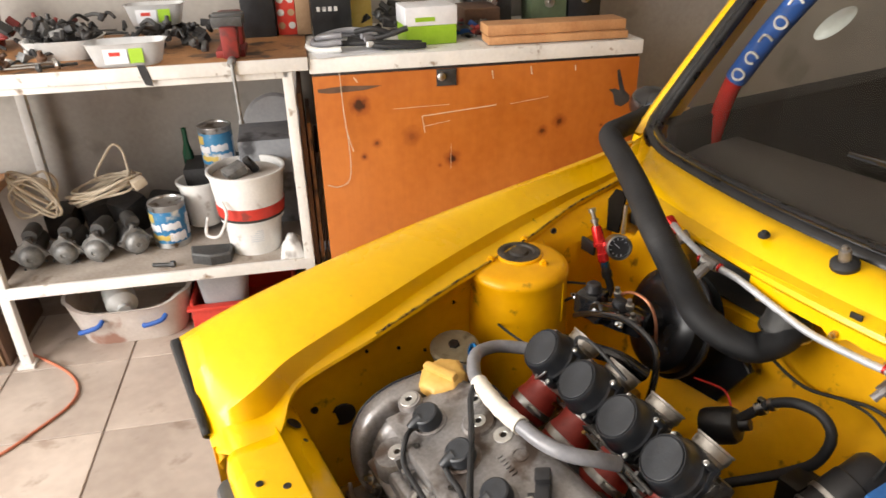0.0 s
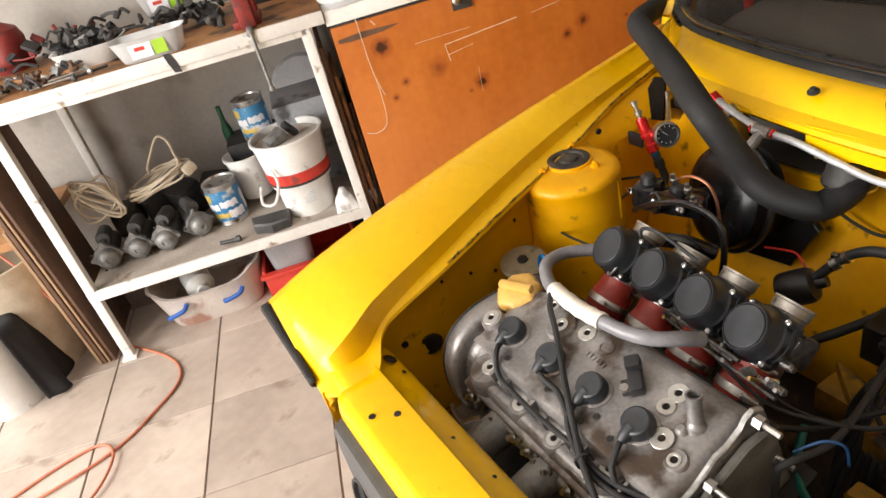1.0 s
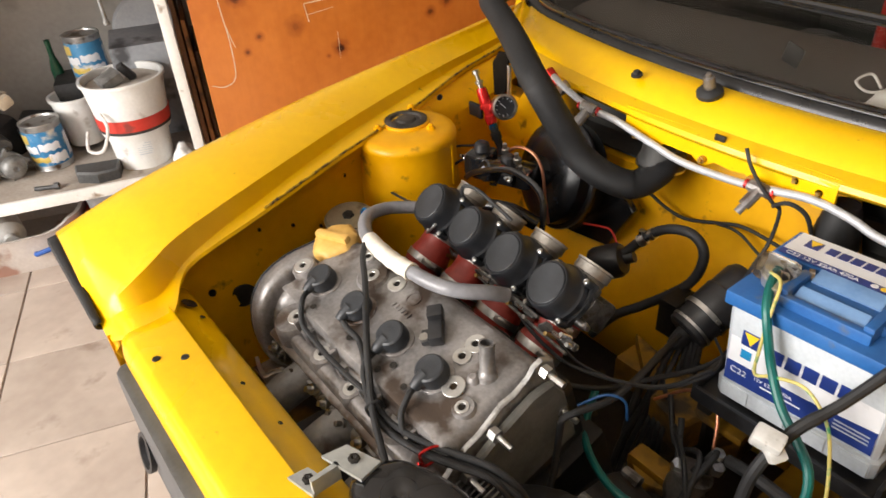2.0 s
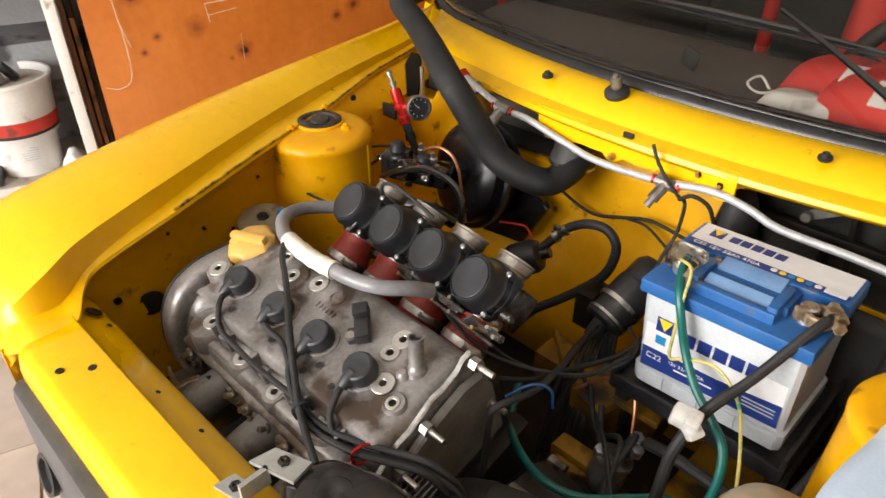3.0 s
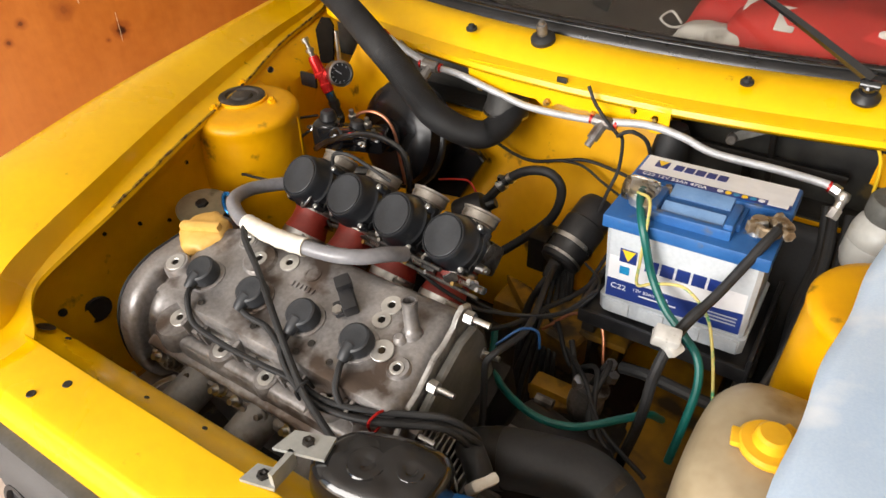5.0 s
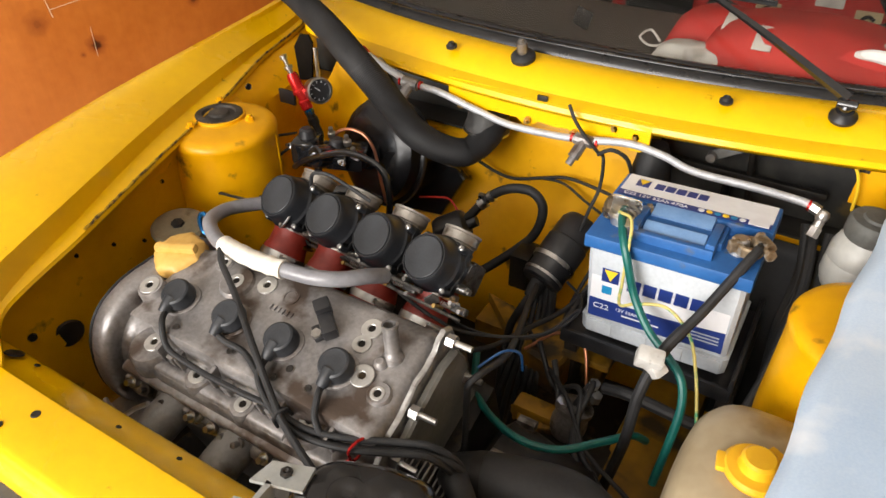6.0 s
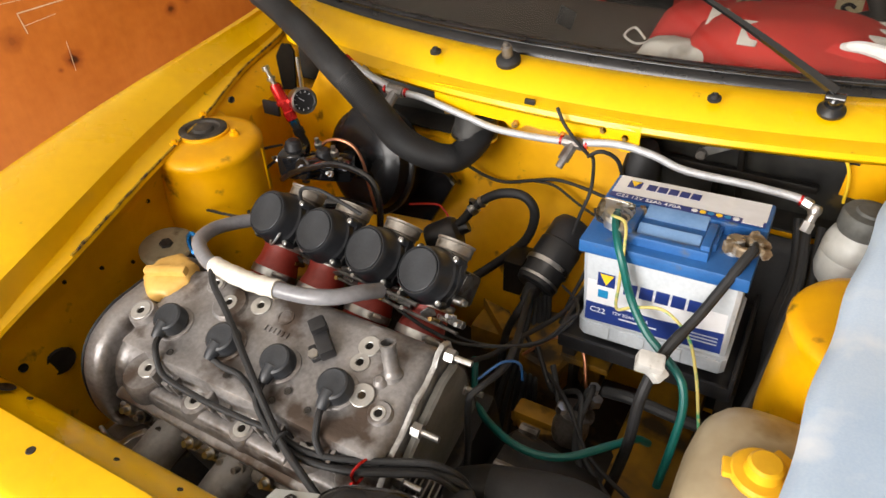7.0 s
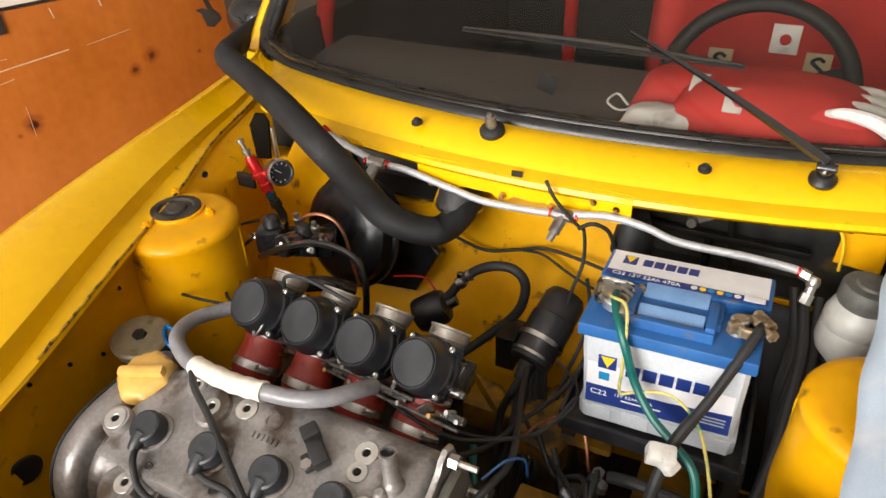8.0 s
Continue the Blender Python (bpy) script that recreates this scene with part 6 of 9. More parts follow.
box(bm, (0, 0, 0), (0.016, 0.018, 0.020), 0.003, pose(-0.436, 0.816, 0.744, 0, 30, 0))
cyl(bm, (-0.440, 0.812, 0.736), (-0.436, 0.808, 0.722), 0.005, seg=8)
part("union_block", bm, STEEL, rail, "bright union block")
cable("hanging_wire", "thin black wire hanging over the braided line", [(-0.085, 0.790, 0.765), (-0.072, 0.786, 0.745), (-0.052, 0.786, 0.722), (-0.035, 0.790, 0.704), (-0.028, 0.80, 0.69), (-0.018, 0.77, 0.66), (-0.026, 0.755, 0.62), (-0.036, 0.745, 0.56), (-0.037, 0.74, 0.52)], 0.0026, RUBBER, "wire")
cable("hanging_wire", "curved black wire behind the battery", [(-0.034, 0.790, 0.700), (-0.015, 0.79, 0.712), (0.005, 0.80, 0.700), (0.015, 0.81, 0.670)], 0.003, RUBBER, "wire")
cable("firewall_wire", "thin black wire clipped along the firewall", [(-0.275, 0.855, 0.600), (-0.229, 0.852, 0.586), (-0.19, 0.850, 0.584), (-0.14, 0.850, 0.600), (-0.10, 0.850, 0.612), (-0.05, 0.845, 0.612), (0.02, 0.835, 0.605)], 0.0028, RUBBER, "wire")
cable("firewall_wire", "second thin wire sagging on the firewall", [(-0.14, 0.848, 0.601), (-0.10, 0.846, 0.603), (-0.06, 0.842, 0.585), (-0.02, 0.836, 0.572), (0.02, 0.83, 0.57)], 0.0022, RUBBER, "wire")
REDWIRE = surf("red_wire", (0.5, 0.02, 0.015), (0.65, 0.03, 0.02), 40, 0.4, 0, 0.05, 200)
cable("thin_wire", "thin black wire looped beside the carburettors", [(-0.475, 0.690, 0.640), (-0.510, 0.665, 0.640), (-0.530, 0.630, 0.615), (-0.520, 0.590, 0.590), (-0.480, 0.555, 0.600), (-0.430, 0.530, 0.630), (-0.400, 0.510, 0.650)], 0.0024, RUBBER, "wire")
cable("thin_wire", "black wire sagging from the carburettors to the coil", [(-0.105, 0.455, 0.640), (-0.060, 0.470, 0.600), (0.000, 0.520, 0.575), (0.030, 0.580, 0.575), (0.020, 0.640, 0.560), (-0.020, 0.690, 0.540)], 0.0020, RUBBER, "wire")
cable("thin_wire", "thin black wire hanging beside the coil", [(-0.020, 0.815, 0.60), (-0.005, 0.780, 0.585), (0.0, 0.740, 0.55), (-0.012, 0.70, 0.50), (-0.02, 0.66, 0.44), (-0.03, 0.60, 0.38)], 0.0030, RUBBER, "wire")
cable("red_wire", "thin red wire to the fuel filter", [(-0.33, 0.77, 0.545), (-0.29, 0.765, 0.560), (-0.26, 0.755, 0.570), (-0.235, 0.745, 0.555)], 0.0016, REDWIRE, "wire")

# in-line fuel filter with looped hose
filt = thing("fuel_filter", "black in-line fuel filter with a looped hose", "fuel filter", at=(-0.235, 0.72, 0.53))
bm = B()
lathe(bm, [(0.012, 0), (0.026, 0.006), (0.028, 0.012), (0.028, 0.048), (0.024, 0.056), (0.010, 0.060), (0.009, 0.075), (0, 0.075)], (-0.262, 0.715, 0.520), (0.62, 0.30, 0.36), 28)
part("canister", bm, BLACK, filt)
LP = [(-0.228, 0.734, 0.545), (-0.213, 0.743, 0.563), (-0.195, 0.752, 0.589), (-0.175, 0.757, 0.609), (-0.148, 0.757, 0.625), (-0.118, 0.757, 0.629), (-0.099, 0.757, 0.614), (-0.096, 0.755, 0.588), (-0.106, 0.75, 0.555), (-0.132, 0.742, 0.522), (-0.165, 0.725, 0.49), (-0.195, 0.70, 0.465), (-0.215, 0.67, 0.43)]
bm = B()
tube(bm, LP, 0.0074, 14, 10)
part("loop_hose", bm, RUBBER, filt)
bm = B()
cyl(bm, (-0.200, 0.749, 0.582), (-0.193, 0.753, 0.590), 0.0100, seg=20)
box(bm, (-0.198, 0.750, 0.599), (0.010, 0.008, 0.009), 0.002)
cyl(bm, (-0.186, 0.755, 0.598), (-0.181, 0.756, 0.603), 0.0092, seg=20)
part("hose_clamp", bm, STEEL, filt)

# ignition coil on the firewall
coil = thing("ignition_coil", "black cylindrical ignition coil with a steel band", "ignition coil", at=(-0.08, 0.75, 0.52))
ca, cb = Vector((-0.063, 0.688, 0.522)), Vector((-0.037, 0.800, 0.592))
cd = (cb - ca).normalized()
bm = B()
lathe(bm, [(0.027, 0), (0.031, 0.003), (0.031, 0.030), (0.033, 0.033), (0.033, 0.075), (0.0315, 0.077), (0.0315, 0.108), (0.026, 0.118), (0, 0.120)], ca, cd, 36)
part("can", bm, BLACK, coil)
bm = B()
lathe(bm, [(0.0335, 0.034), (0.0348, 0.034), (0.0348, 0.041), (0.0335, 0.041)], ca, cd, 36, False)
lathe(bm, [(0.0315, 0.010), (0.0325, 0.010), (0.0325, 0.014), (0.0315, 0.014)], ca, cd, 36, False)
part("band", bm, STEEL, coil, "bright steel band")
for q, d in (((-0.055, 0.76, 0.53), (0.012, 0.05, 0.09)), ((-0.105, 0.725, 0.515), (0.03, 0.05, 0.06))):
    bm = B()
    box(bm, q, d, 0.003)
    part("mounting", bm, GRIME, coil)
bm = B()
lathe(bm, [(0.014, 0), (0.012, 0.014), (0.009, 0.026), (0, 0.027)], ca, -cd, 18)
part("tower", bm, RUBBER, coil)
cable("coil_lead", "black ignition lead below the coil", [ca - cd * 0.02, ca - cd * 0.05, (-0.085, 0.640, 0.455), (-0.080, 0.61, 0.40), (-0.07, 0.58, 0.33)], 0.006, RUBBER, "wire")
for k in range(6):
    o = 0.012 * k
    cable("loom_wire", "black loom wire hanging in the bay", [(-0.075 + o * 0.6, 0.71 - o * 0.3, 0.525), (-0.066 + o * 0.7, 0.655, 0.49 - o), (-0.062 + o * 0.8, 0.615 - o * 0.4, 0.44), (-0.068 + o, 0.58, 0.38 - o * 0.5), (-0.06 + o, 0.54, 0.32)], 0.0045 - 0.0004 * (k % 3), RUBBER, "wire")
cable("loom_wire", "black wire from the coil to the engine", [(0.02, 0.70, 0.56), (0.0, 0.64, 0.535), (-0.03, 0.57, 0.535), (-0.05, 0.50, 0.55), (-0.09, 0.44, 0.57)], 0.0035, RUBBER, "wire")
cable("bent_pipe", "dark bent rubber breather pipe", [(-0.006, 0.360, 0.49), (-0.010, 0.376, 0.53), (-0.016, 0.388, 0.580), (-0.014, 0.390, 0.604), (-0.006, 0.405, 0.612), (0.0, 0.437, 0.607), (-0.002, 0.467, 0.60), (-0.02, 0.53, 0.575), (-0.04, 0.60, 0.555), (-0.055, 0.66, 0.54)], 0.0042, RUBBER, "pipe")
BLUEW = surf("blue_wire", (0.008, 0.045, 0.13), (0.015, 0.07, 0.19), 40, 0.4, 0, 0.05, 200)
cable("blue_wire", "thin curved blue wire", [(-0.02, 0.42, 0.60), (0.0, 0.44, 0.618), (0.015, 0.455, 0.61), (0.018, 0.46, 0.58)], 0.0016, BLUEW, "wire")

# metal coolant union below the battery
uni = thing("coolant_union", "dull cast metal coolant union with bolts", "pipe union", at=(0.07, 0.57, 0.43))
bm = B()
lathe(bm, [(0.012, -0.002), (0.020, 0.004), (0.0245, 0.016), (0.0250, 0.028), (0.0225, 0.040), (0.0225, 0.046), (0.026, 0.047), (0.026, 0.053), (0.010, 0.054), (0, 0.054)], (0.056, 0.535, 0.408), (0.10, 0.25, 1), 28)
cyl(bm, (0.070, 0.562, 0.460), (0.074, 0.572, 0.480), 0.012, 0.010, 20, 0.002)
part("casting", bm, CASTING_D, uni)
for x, y, z in ((0.082, 0.562, 0.468), (0.074, 0.572, 0.478), (0.046, 0.535, 0.462)):
    bm = B()
    cyl(bm, (x, y, z), (x + 0.002, y, z + 0.012), 0.008, seg=6)
    part("hex_bolt", bm, STEEL, uni)
cable("thin_pipe", "thin rusty brake pipe below the battery", [(-0.04, 0.60, 0.47), (0.0, 0.62, 0.505), (0.04, 0.615, 0.505), (0.06, 0.59, 0.46)], 0.0024, COPPER, "pipe")
cable("loom_wire", "black loom across the gearbox", [(0.09, 0.57, 0.49), (0.13, 0.56, 0.505), (0.20, 0.56, 0.500), (0.27, 0.57, 0.49)], 0.008, RUBBER, "wire")
cable("loom_wire", "black loom beside the battery", [(0.262, 0.80, 0.66), (0.270, 0.74, 0.62), (0.268, 0.68, 0.58), (0.262, 0.62, 0.55), (0.245, 0.55, 0.50), (0.22, 0.50, 0.44)], 0.007, RUBBER, "wire")
cable("loom_wire", "second black loom beside the battery", [(0.28, 0.82, 0.655), (0.285, 0.75, 0.60), (0.28, 0.68, 0.555), (0.27, 0.62, 0.51)], 0.006, RUBBER, "wire")

for k in range(8):
    o = 0.006 * k
    cable("loom_wire", "black loom wire behind the battery tray", [(0.250 + o * 0.5, 0.840 - o * 0.2, 0.650 - o), (0.262 + o * 0.4, 0.800 - o, 0.600 - o * 0.6), (0.258 + o * 0.3, 0.740 - o, 0.545), (0.262, 0.66 - o, 0.50 - o), (0.245 + o, 0.58, 0.46), (0.20 + o, 0.50, 0.40)], 0.006 - 0.0004 * (k % 4), RUBBER, "wire")
for k in range(3):
    o = 0.030 * k
    cable("loom_wire", "thin black wire across the gearbox", [(-0.05 + o, 0.62 - o * 0.5, 0.50 - o * 0.3), (-0.01 + o, 0.60 - o, 0.465 - 0.01 * k), (0.05 + o * 0.4, 0.54 + o * 0.5, 0.478 + o * 0.2), (0.10 - o * 0.3, 0.49, 0.455), (0.17, 0.46 - o, 0.44)], 0.0032 + 0.0006 * (k % 3), RUBBER, "wire")

# black sheet added to darken the yellow firewall behind the battery
ins = thing("insulation_pad", "black sheet added over the firewall to keep it dark", "insulation", at=(0.29, 0.82, 0.36))
bm = B()
rows = []
for i in range(9):
    x = 0.140 + 0.024 * i
    rows.append([(x, y - 0.006 + 0.002 * noise.noise((x * 30, z * 20, 2)), z) for y, z in ((0.872, 0.60), (0.868, 0.575), (0.858, 0.54), (0.830, 0.47), (0.796, 0.41), (0.776, 0.32))])
loft(bm, rows)
thick(part("felt", bm, RUBBER, ins, "", 60), 0.003)

# coil pack with its grey bracket, at the front of the bay
pack = thing("coil_pack", "glossy black coil pack on a grey steel bracket", "coil pack", at=(-0.01, 0.19, 0.60))
bm = B()
rows = []
for z, k in ((0.560, 0.96), (0.590, 1.0), (0.625, 0.97), (0.640, 0.92), (0.6475, 0.82), (0.650, 0.66), (0.6505, 0.40), (0.650, 0.10)):
    ring = []
    for j in range(40):
        a = 6.283185 * j / 40
        cc, ss = math.cos(a), math.sin(a)
        rx = 0.064 * k * math.copysign(abs(cc) ** 0.7, cc)
        ry = (0.044 + 0.010 * cc) * k * math.copysign(abs(ss) ** 0.7, ss)
        ring.append((-0.012 + rx, 0.190 + ry + 0.20 * rx, z + 0.004 * noise.noise((rx * 45, ry * 45, 3)) * (k < 0.95)))
    rows.append(ring)
vs = loft(bm, rows, True)
bm.faces.new(vs[-1])
pk = part("moulding", bm, GLOSS, pack, "", 60)
for x, y, r in ((-0.02, 0.185, 0.020), (0.018, 0.200, 0.015)):
    bm = B()
    lathe(bm, [(r * 1.25, -0.004), (r, 0.001), (r * 0.85, 0.004), (r * 0.5, 0.0045), (r * 0.3, 0.003), (0, 0.001)], (x, y, 0.647), (0, 0, 1), 28)
    part("boss", bm, GLOSS, pk)
BRK = surf("grey_zinc_plate", (0.34, 0.35, 0.33), (0.46, 0.47, 0.45), 20, 0.5, 0.5, 0.15, 160)
bm = B()
slab(bm, [(-0.112, 0.117), (-0.078, 0.126), (-0.082, 0.146), (-0.110, 0.138)], 0.634, 0.638)
slab(bm, [(-0.100, 0.150), (-0.052, 0.165), (-0.058, 0.190), (-0.096, 0.176)], 0.650, 0.654)
slab(bm, [(-0.084, 0.128), (-0.079, 0.128), (-0.080, 0.158), (-0.086, 0.158)], 0.634, 0.654)
plate = part("bracket", bm, BRK, pack, "grey zinc-plated steel bracket")
for x, y, z in ((-0.096, 0.131, 0.638), (-0.076, 0.172, 0.654)):
    bm = B()
    lathe(bm, [(0.006, 0), (0.006, 0.003), (0.003, 0.004), (0.0, 0.002)], (x, y, z), (0, 0, 1), 6)
    part("screw", bm, GRIME, plate)
for x, y in ((-0.078, 0.112), (-0.052, 0.118)):
    bm = B()
    tube(bm, [(x, y, 0.606), (x, y - 0.003, 0.620), (x + 0.004, y, 0.626), (x + 0.008, y + 0.002, 0.618), (x + 0.008, y + 0.004, 0.606)], 0.0022, 8, 5)
    part("yellow_lug", bm, CAPYELLOW, car)
bm = B()
bhose = thing("blue_hose", "bright blue silicone hose beside the coil pack", "hose", at=(0.07, 0.22, 0.60))
BLUEH = surf("blue_silicone", (0.004, 0.10, 0.36), (0.01, 0.18, 0.50), 20, 0.3, 0, 0.08, 150, 0.2)
tube(bm, [(0.030, 0.208, 0.600), (0.070, 0.220, 0.604), (0.12, 0.236, 0.598), (0.17, 0.245, 0.58)], 0.0125, 20, 6)
part("hose", bm, BLUEH, bhose)
cable("radiator_hose", "thick black radiator hose bending across the bay", [(-0.02, 0.315, 0.50), (0.03, 0.325, 0.535), (0.08, 0.338, 0.545), (0.13, 0.350, 0.542), (0.168, 0.340, 0.530), (0.185, 0.305, 0.515), (0.19, 0.25, 0.50)], 0.033, RUBBER, "hose", 8, 24)
rhose = bpy.data.objects["radiator_hose"]
for a, b in (((0.035, 0.326, 0.5365), (0.047, 0.329, 0.540)), ((0.150, 0.347, 0.537), (0.160, 0.344, 0.534))):
    bm = B()
    cyl(bm, a, b, 0.0342, seg=28)
    part("hose_clamp", bm, GRIME, rhose, "dark greasy hose clamp")
pipe = thing("blue_pipe", "glossy blue coolant pipe beside the coil pack", "pipe", at=(0.15, 0.262, 0.46))
bm = B()
tube(bm, [(0.013, 0.233, 0.560), (0.055, 0.246, 0.556), (0.100, 0.258, 0.546), (0.135, 0.262, 0.515), (0.150, 0.262, 0.460)], 0.0095, 18, 8)
part("tube", bm, surf("glossy_blue_hose", (0.004, 0.10, 0.36), (0.008, 0.15, 0.48), 20, 0.22, 0, 0.05, 120, 0.3), pipe)
bm = B()
cyl(bm, (0.006, 0.231, 0.5605), (0.015, 0.2335, 0.560), 0.0102, seg=20, edge=0.001)
part("end_ring", bm, STEEL, pipe, "bright steel end ring")
jnt = thing("rubber_elbow", "short black rubber elbow with a tan collar", "hose", at=(0.03, 0.275, 0.58))
bm = B()
tube(bm, [(0.012, 0.300, 0.540), (0.022, 0.290, 0.580), (0.036, 0.278, 0.592), (0.052, 0.268, 0.575)], 0.014, 16, 6)
part("elbow", bm, RUBBER, jnt)
bm = B()
box(bm, (0, 0, 0), (0.012, 0.030, 0.034), 0.005, pose(0.052, 0.266, 0.575, 0, 30, -30))
part("collar", bm, TAPE, jnt, "tan plastic collar")

# small fittings on the cowl
for x, y, z, kind in ((-0.316, 0.852, 0.7865, 0), (0.109, 0.858, 0.7875, 0)):
    t = thing("rubber_plug", "small black rubber plug in the cowl", "plug", "plugs in the cowl", at=(x, y, z))
    bm = B()
    lathe(bm, [(0.009, 0), (0.009, 0.003), (0.006, 0.004), (0.005, 0.008), (0.003, 0.009), (0, 0.006)], (x, y, z), (0, -0.25, 1), 16)
    part("plug", bm, RUBBER, t)
spin = thing("wiper_spindle", "bare wiper spindle with a black rubber grommet", "wiper spindle", at=(-0.196, 0.866, 0.787))
bm = B()
lathe(bm, [(0.019, 0), (0.019, 0.006), (0.015, 0.010), (0.010, 0.012), (0, 0.012)], (-0.196, 0.866, 0.786), (0, -0.35, 1), 24)
part("grommet", bm, RUBBER, spin)
bm = B()
lathe(bm, [(0.0085, 0), (0.0085, 0.014), (0.0075, 0.018), (0.0045, 0.019), (0.004, 0.024), (0, 0.025)], (-0.196, 0.862, 0.797), (0, -0.35, 1), 18)
part("spindle", bm, CASTING_D, spin)

# wiper
wiper = thing("wiper", "black windscreen wiper resting on the glass", "wiper", at=(0.25, 0.885, 0.79))
NV = Vector((0, -0.70, 0.71))


def on_glass(x, y, off):
    return Vector((x, y, 0.805 + 1.023 * (y - 0.92) + 0.004)) + NV * off


bm = B()
lathe(bm, [(0.017, 0), (0.017, 0.004), (0.0135, 0.008), (0.0115, 0.014), (0, 0.014)], (0.248, 0.884, 0.788), (0, -0.4, 1), 24)
hub = part("pivot", bm, BLACK, wiper)
bm = B()
cyl(bm, (0.236, 0.878, 0.808), (0.260, 0.878, 0.808), 0.0070, seg=16, edge=0.001)
lathe(bm, [(0.0085, 0), (0.0085, 0.010), (0.006, 0.013), (0, 0.013)], (0.248, 0.880, 0.798), (0, -0.4, 1), 18)
part("knuckle", bm, GLOSS, hub, "glossy black hinge knuckle")
bm = B()
pa, pb = Vector((0.248, 0.880, 0.814)), on_glass(-0.035, 1.006, 0.030)
rows = []
for k in range(13):
    s = k / 12
    p = pa.lerp(pb, s) + NV * (0.010 * math.sin(s * 3.14))
    w, h = 0.0070 - 0.0048 * s, 0.007 - 0.004 * s
    side = (pb - pa).normalized().cross(NV).normalized()
    rows.append([p - side * w, p - side * w * 0.7 + NV * h, p + side * w * 0.7 + NV * h, p + side * w])
loft(bm, rows)
part("arm", bm, GLOSS, wiper)
bm = B()
pts = [on_glass(-0.298 + 0.42 * k / 12, 0.997 - 0.007 * k / 12, 0.014 + 0.006 * math.sin(3.14 * k / 12)) for k in range(13)]
tube(bm, pts, lambda s: 0.0022 + 0.0034 * math.sin(3.14 * s), 8, 2)
for k in (0.16, 0.34, 0.66, 0.84):
    q = on_glass(-0.298 + 0.42 * k, 0.997 - 0.007 * k, 0.014)
    box(bm, q, (0.044, 0.007, 0.008), 0.002)
part("blade_frame", bm, GLOSS, wiper)
bm = B()
rows = []
for k in range(9):
    x, y = -0.30 + 0.425 * k / 8, 0.997 - 0.007 * k / 8
    rows.append([on_glass(x, y - 0.003, 0.011), on_glass(x, y, 0.001), on_glass(x, y + 0.003, 0.011)])
loft(bm, rows, True)
part("rubber", bm, RUBBER, wiper)

# ==== inside the cabin ====
RED = surf("red_fabric", (0.42, 0.022, 0.020), (0.58, 0.045, 0.035), 9, 0.8, 0, 0.25, 300)
OFFWHITE = surf("white_fabric", (0.55, 0.54, 0.52), (0.72, 0.71, 0.69), 14, 0.8, 0, 0.3, 300, 0, (0.35, 0.33, 0.31), 22, 0.62)
cage = thing("roll_cage", "red tubular roll cage with blue padding", "roll cage", at=(-0.77, 1.25, 0.6))
bm = B()
tube(bm, [(-0.785, 1.25, 0.25), (-0.78, 1.25, 0.60), (-0.765, 1.25, 0.745), (-0.728, 1.245, 0.885), (-0.665, 1.243, 0.985), (-0.605, 1.243, 1.066), (-0.56, 1.25, 1.13), (-0.54, 1.30, 1.20), (-0.54, 1.9, 1.24)], 0.020, 20, 8)
REDTUBE = surf("red_enamel", (0.45, 0.02, 0.015), (0.58, 0.035, 0.025), 10, 0.25, 0, 0.05, 80, 0.4)
part("tube", bm, REDTUBE, cage)
bm = B()
tube(bm, [(-0.722, 1.2447, 0.895), (-0.665, 1.243, 0.985), (-0.605, 1.243, 1.066), (-0.565, 1.249, 1.122)], 0.0235, 20, 8)
BLUEPAD = surf("blue_pad", (0.012, 0.07, 0.30), (0.02, 0.10, 0.40), 14, 0.5, 0, 0.2, 200)
pad = part("pad", bm, BLUEPAD, cage, "blue padding with white marks")
pd = (Vector((-0.605, 1.243, 1.066)) - Vector((-0.722, 1.2447, 0.895))).normalized()
fn = Vector((0.55, -0.72, 0.30)).normalized()
fn = (fn - pd * fn.dot(pd)).normalized()
sd = pd.cross(fn)
for k, shape in enumerate((0, 1, 2, 0, 2)):
    q = Vector((-0.709, 1.2443, 0.914)) + pd * 0.046 * k + fn * 0.0235
    bm = B()
    if shape == 0:
        ring = [q + (sd * math.cos(a) * 0.012 + pd * math.sin(a) * 0.012) - fn * 0.003 * abs(math.cos(a)) for a in [6.2832 * j / 16 for j in range(17)]]
    elif shape == 1:
        ring = [q + (sd * math.cos(a) * 0.012 + pd * math.sin(a) * 0.012) - fn * 0.003 * abs(math.cos(a)) for a in [0.6 + 5.0 * j / 14 for j in range(15)]]
    else:
        ring = [q - sd * 0.010 - pd * 0.01, q - sd * 0.010 + pd * 0.008, q + pd * 0.011, q + sd * 0.010 + pd * 0.008]
    tube(bm, ring, 0.0028, 6, 2)
    part("white_mark", bm, OFFWHITE, pad)
bm = B()
tube(bm, [(-0.42, 2.0, 0.3), (-0.42, 2.0, 0.9), (-0.44, 2.0, 1.2)], 0.02, 16, 6)
part("rear_tube", bm, REDTUBE, cage)
bm = B()
STICK = surf("frosted_sticker", (0.30, 0.32, 0.29), (0.36, 0.38, 0.35), 10, 0.7, 0, 0.05, 100)
stk = thing("windscreen_sticker", "pale oval sticker on the windscreen", "sticker", at=(-0.475, 1.16, 1.05))
rows = []
for r in (0.0, 1.0):
    rows.append([on_glass(-0.478 + 0.022 * r * math.cos(a) + 0.010 * r * math.sin(a), 1.158 + 0.026 * r * math.sin(a), -0.010) for a in [6.2832 * j / 28 for j in range(28)]])
loft(bm, rows, True)
thick(part("disc", bm, STICK, stk), 0.0005)

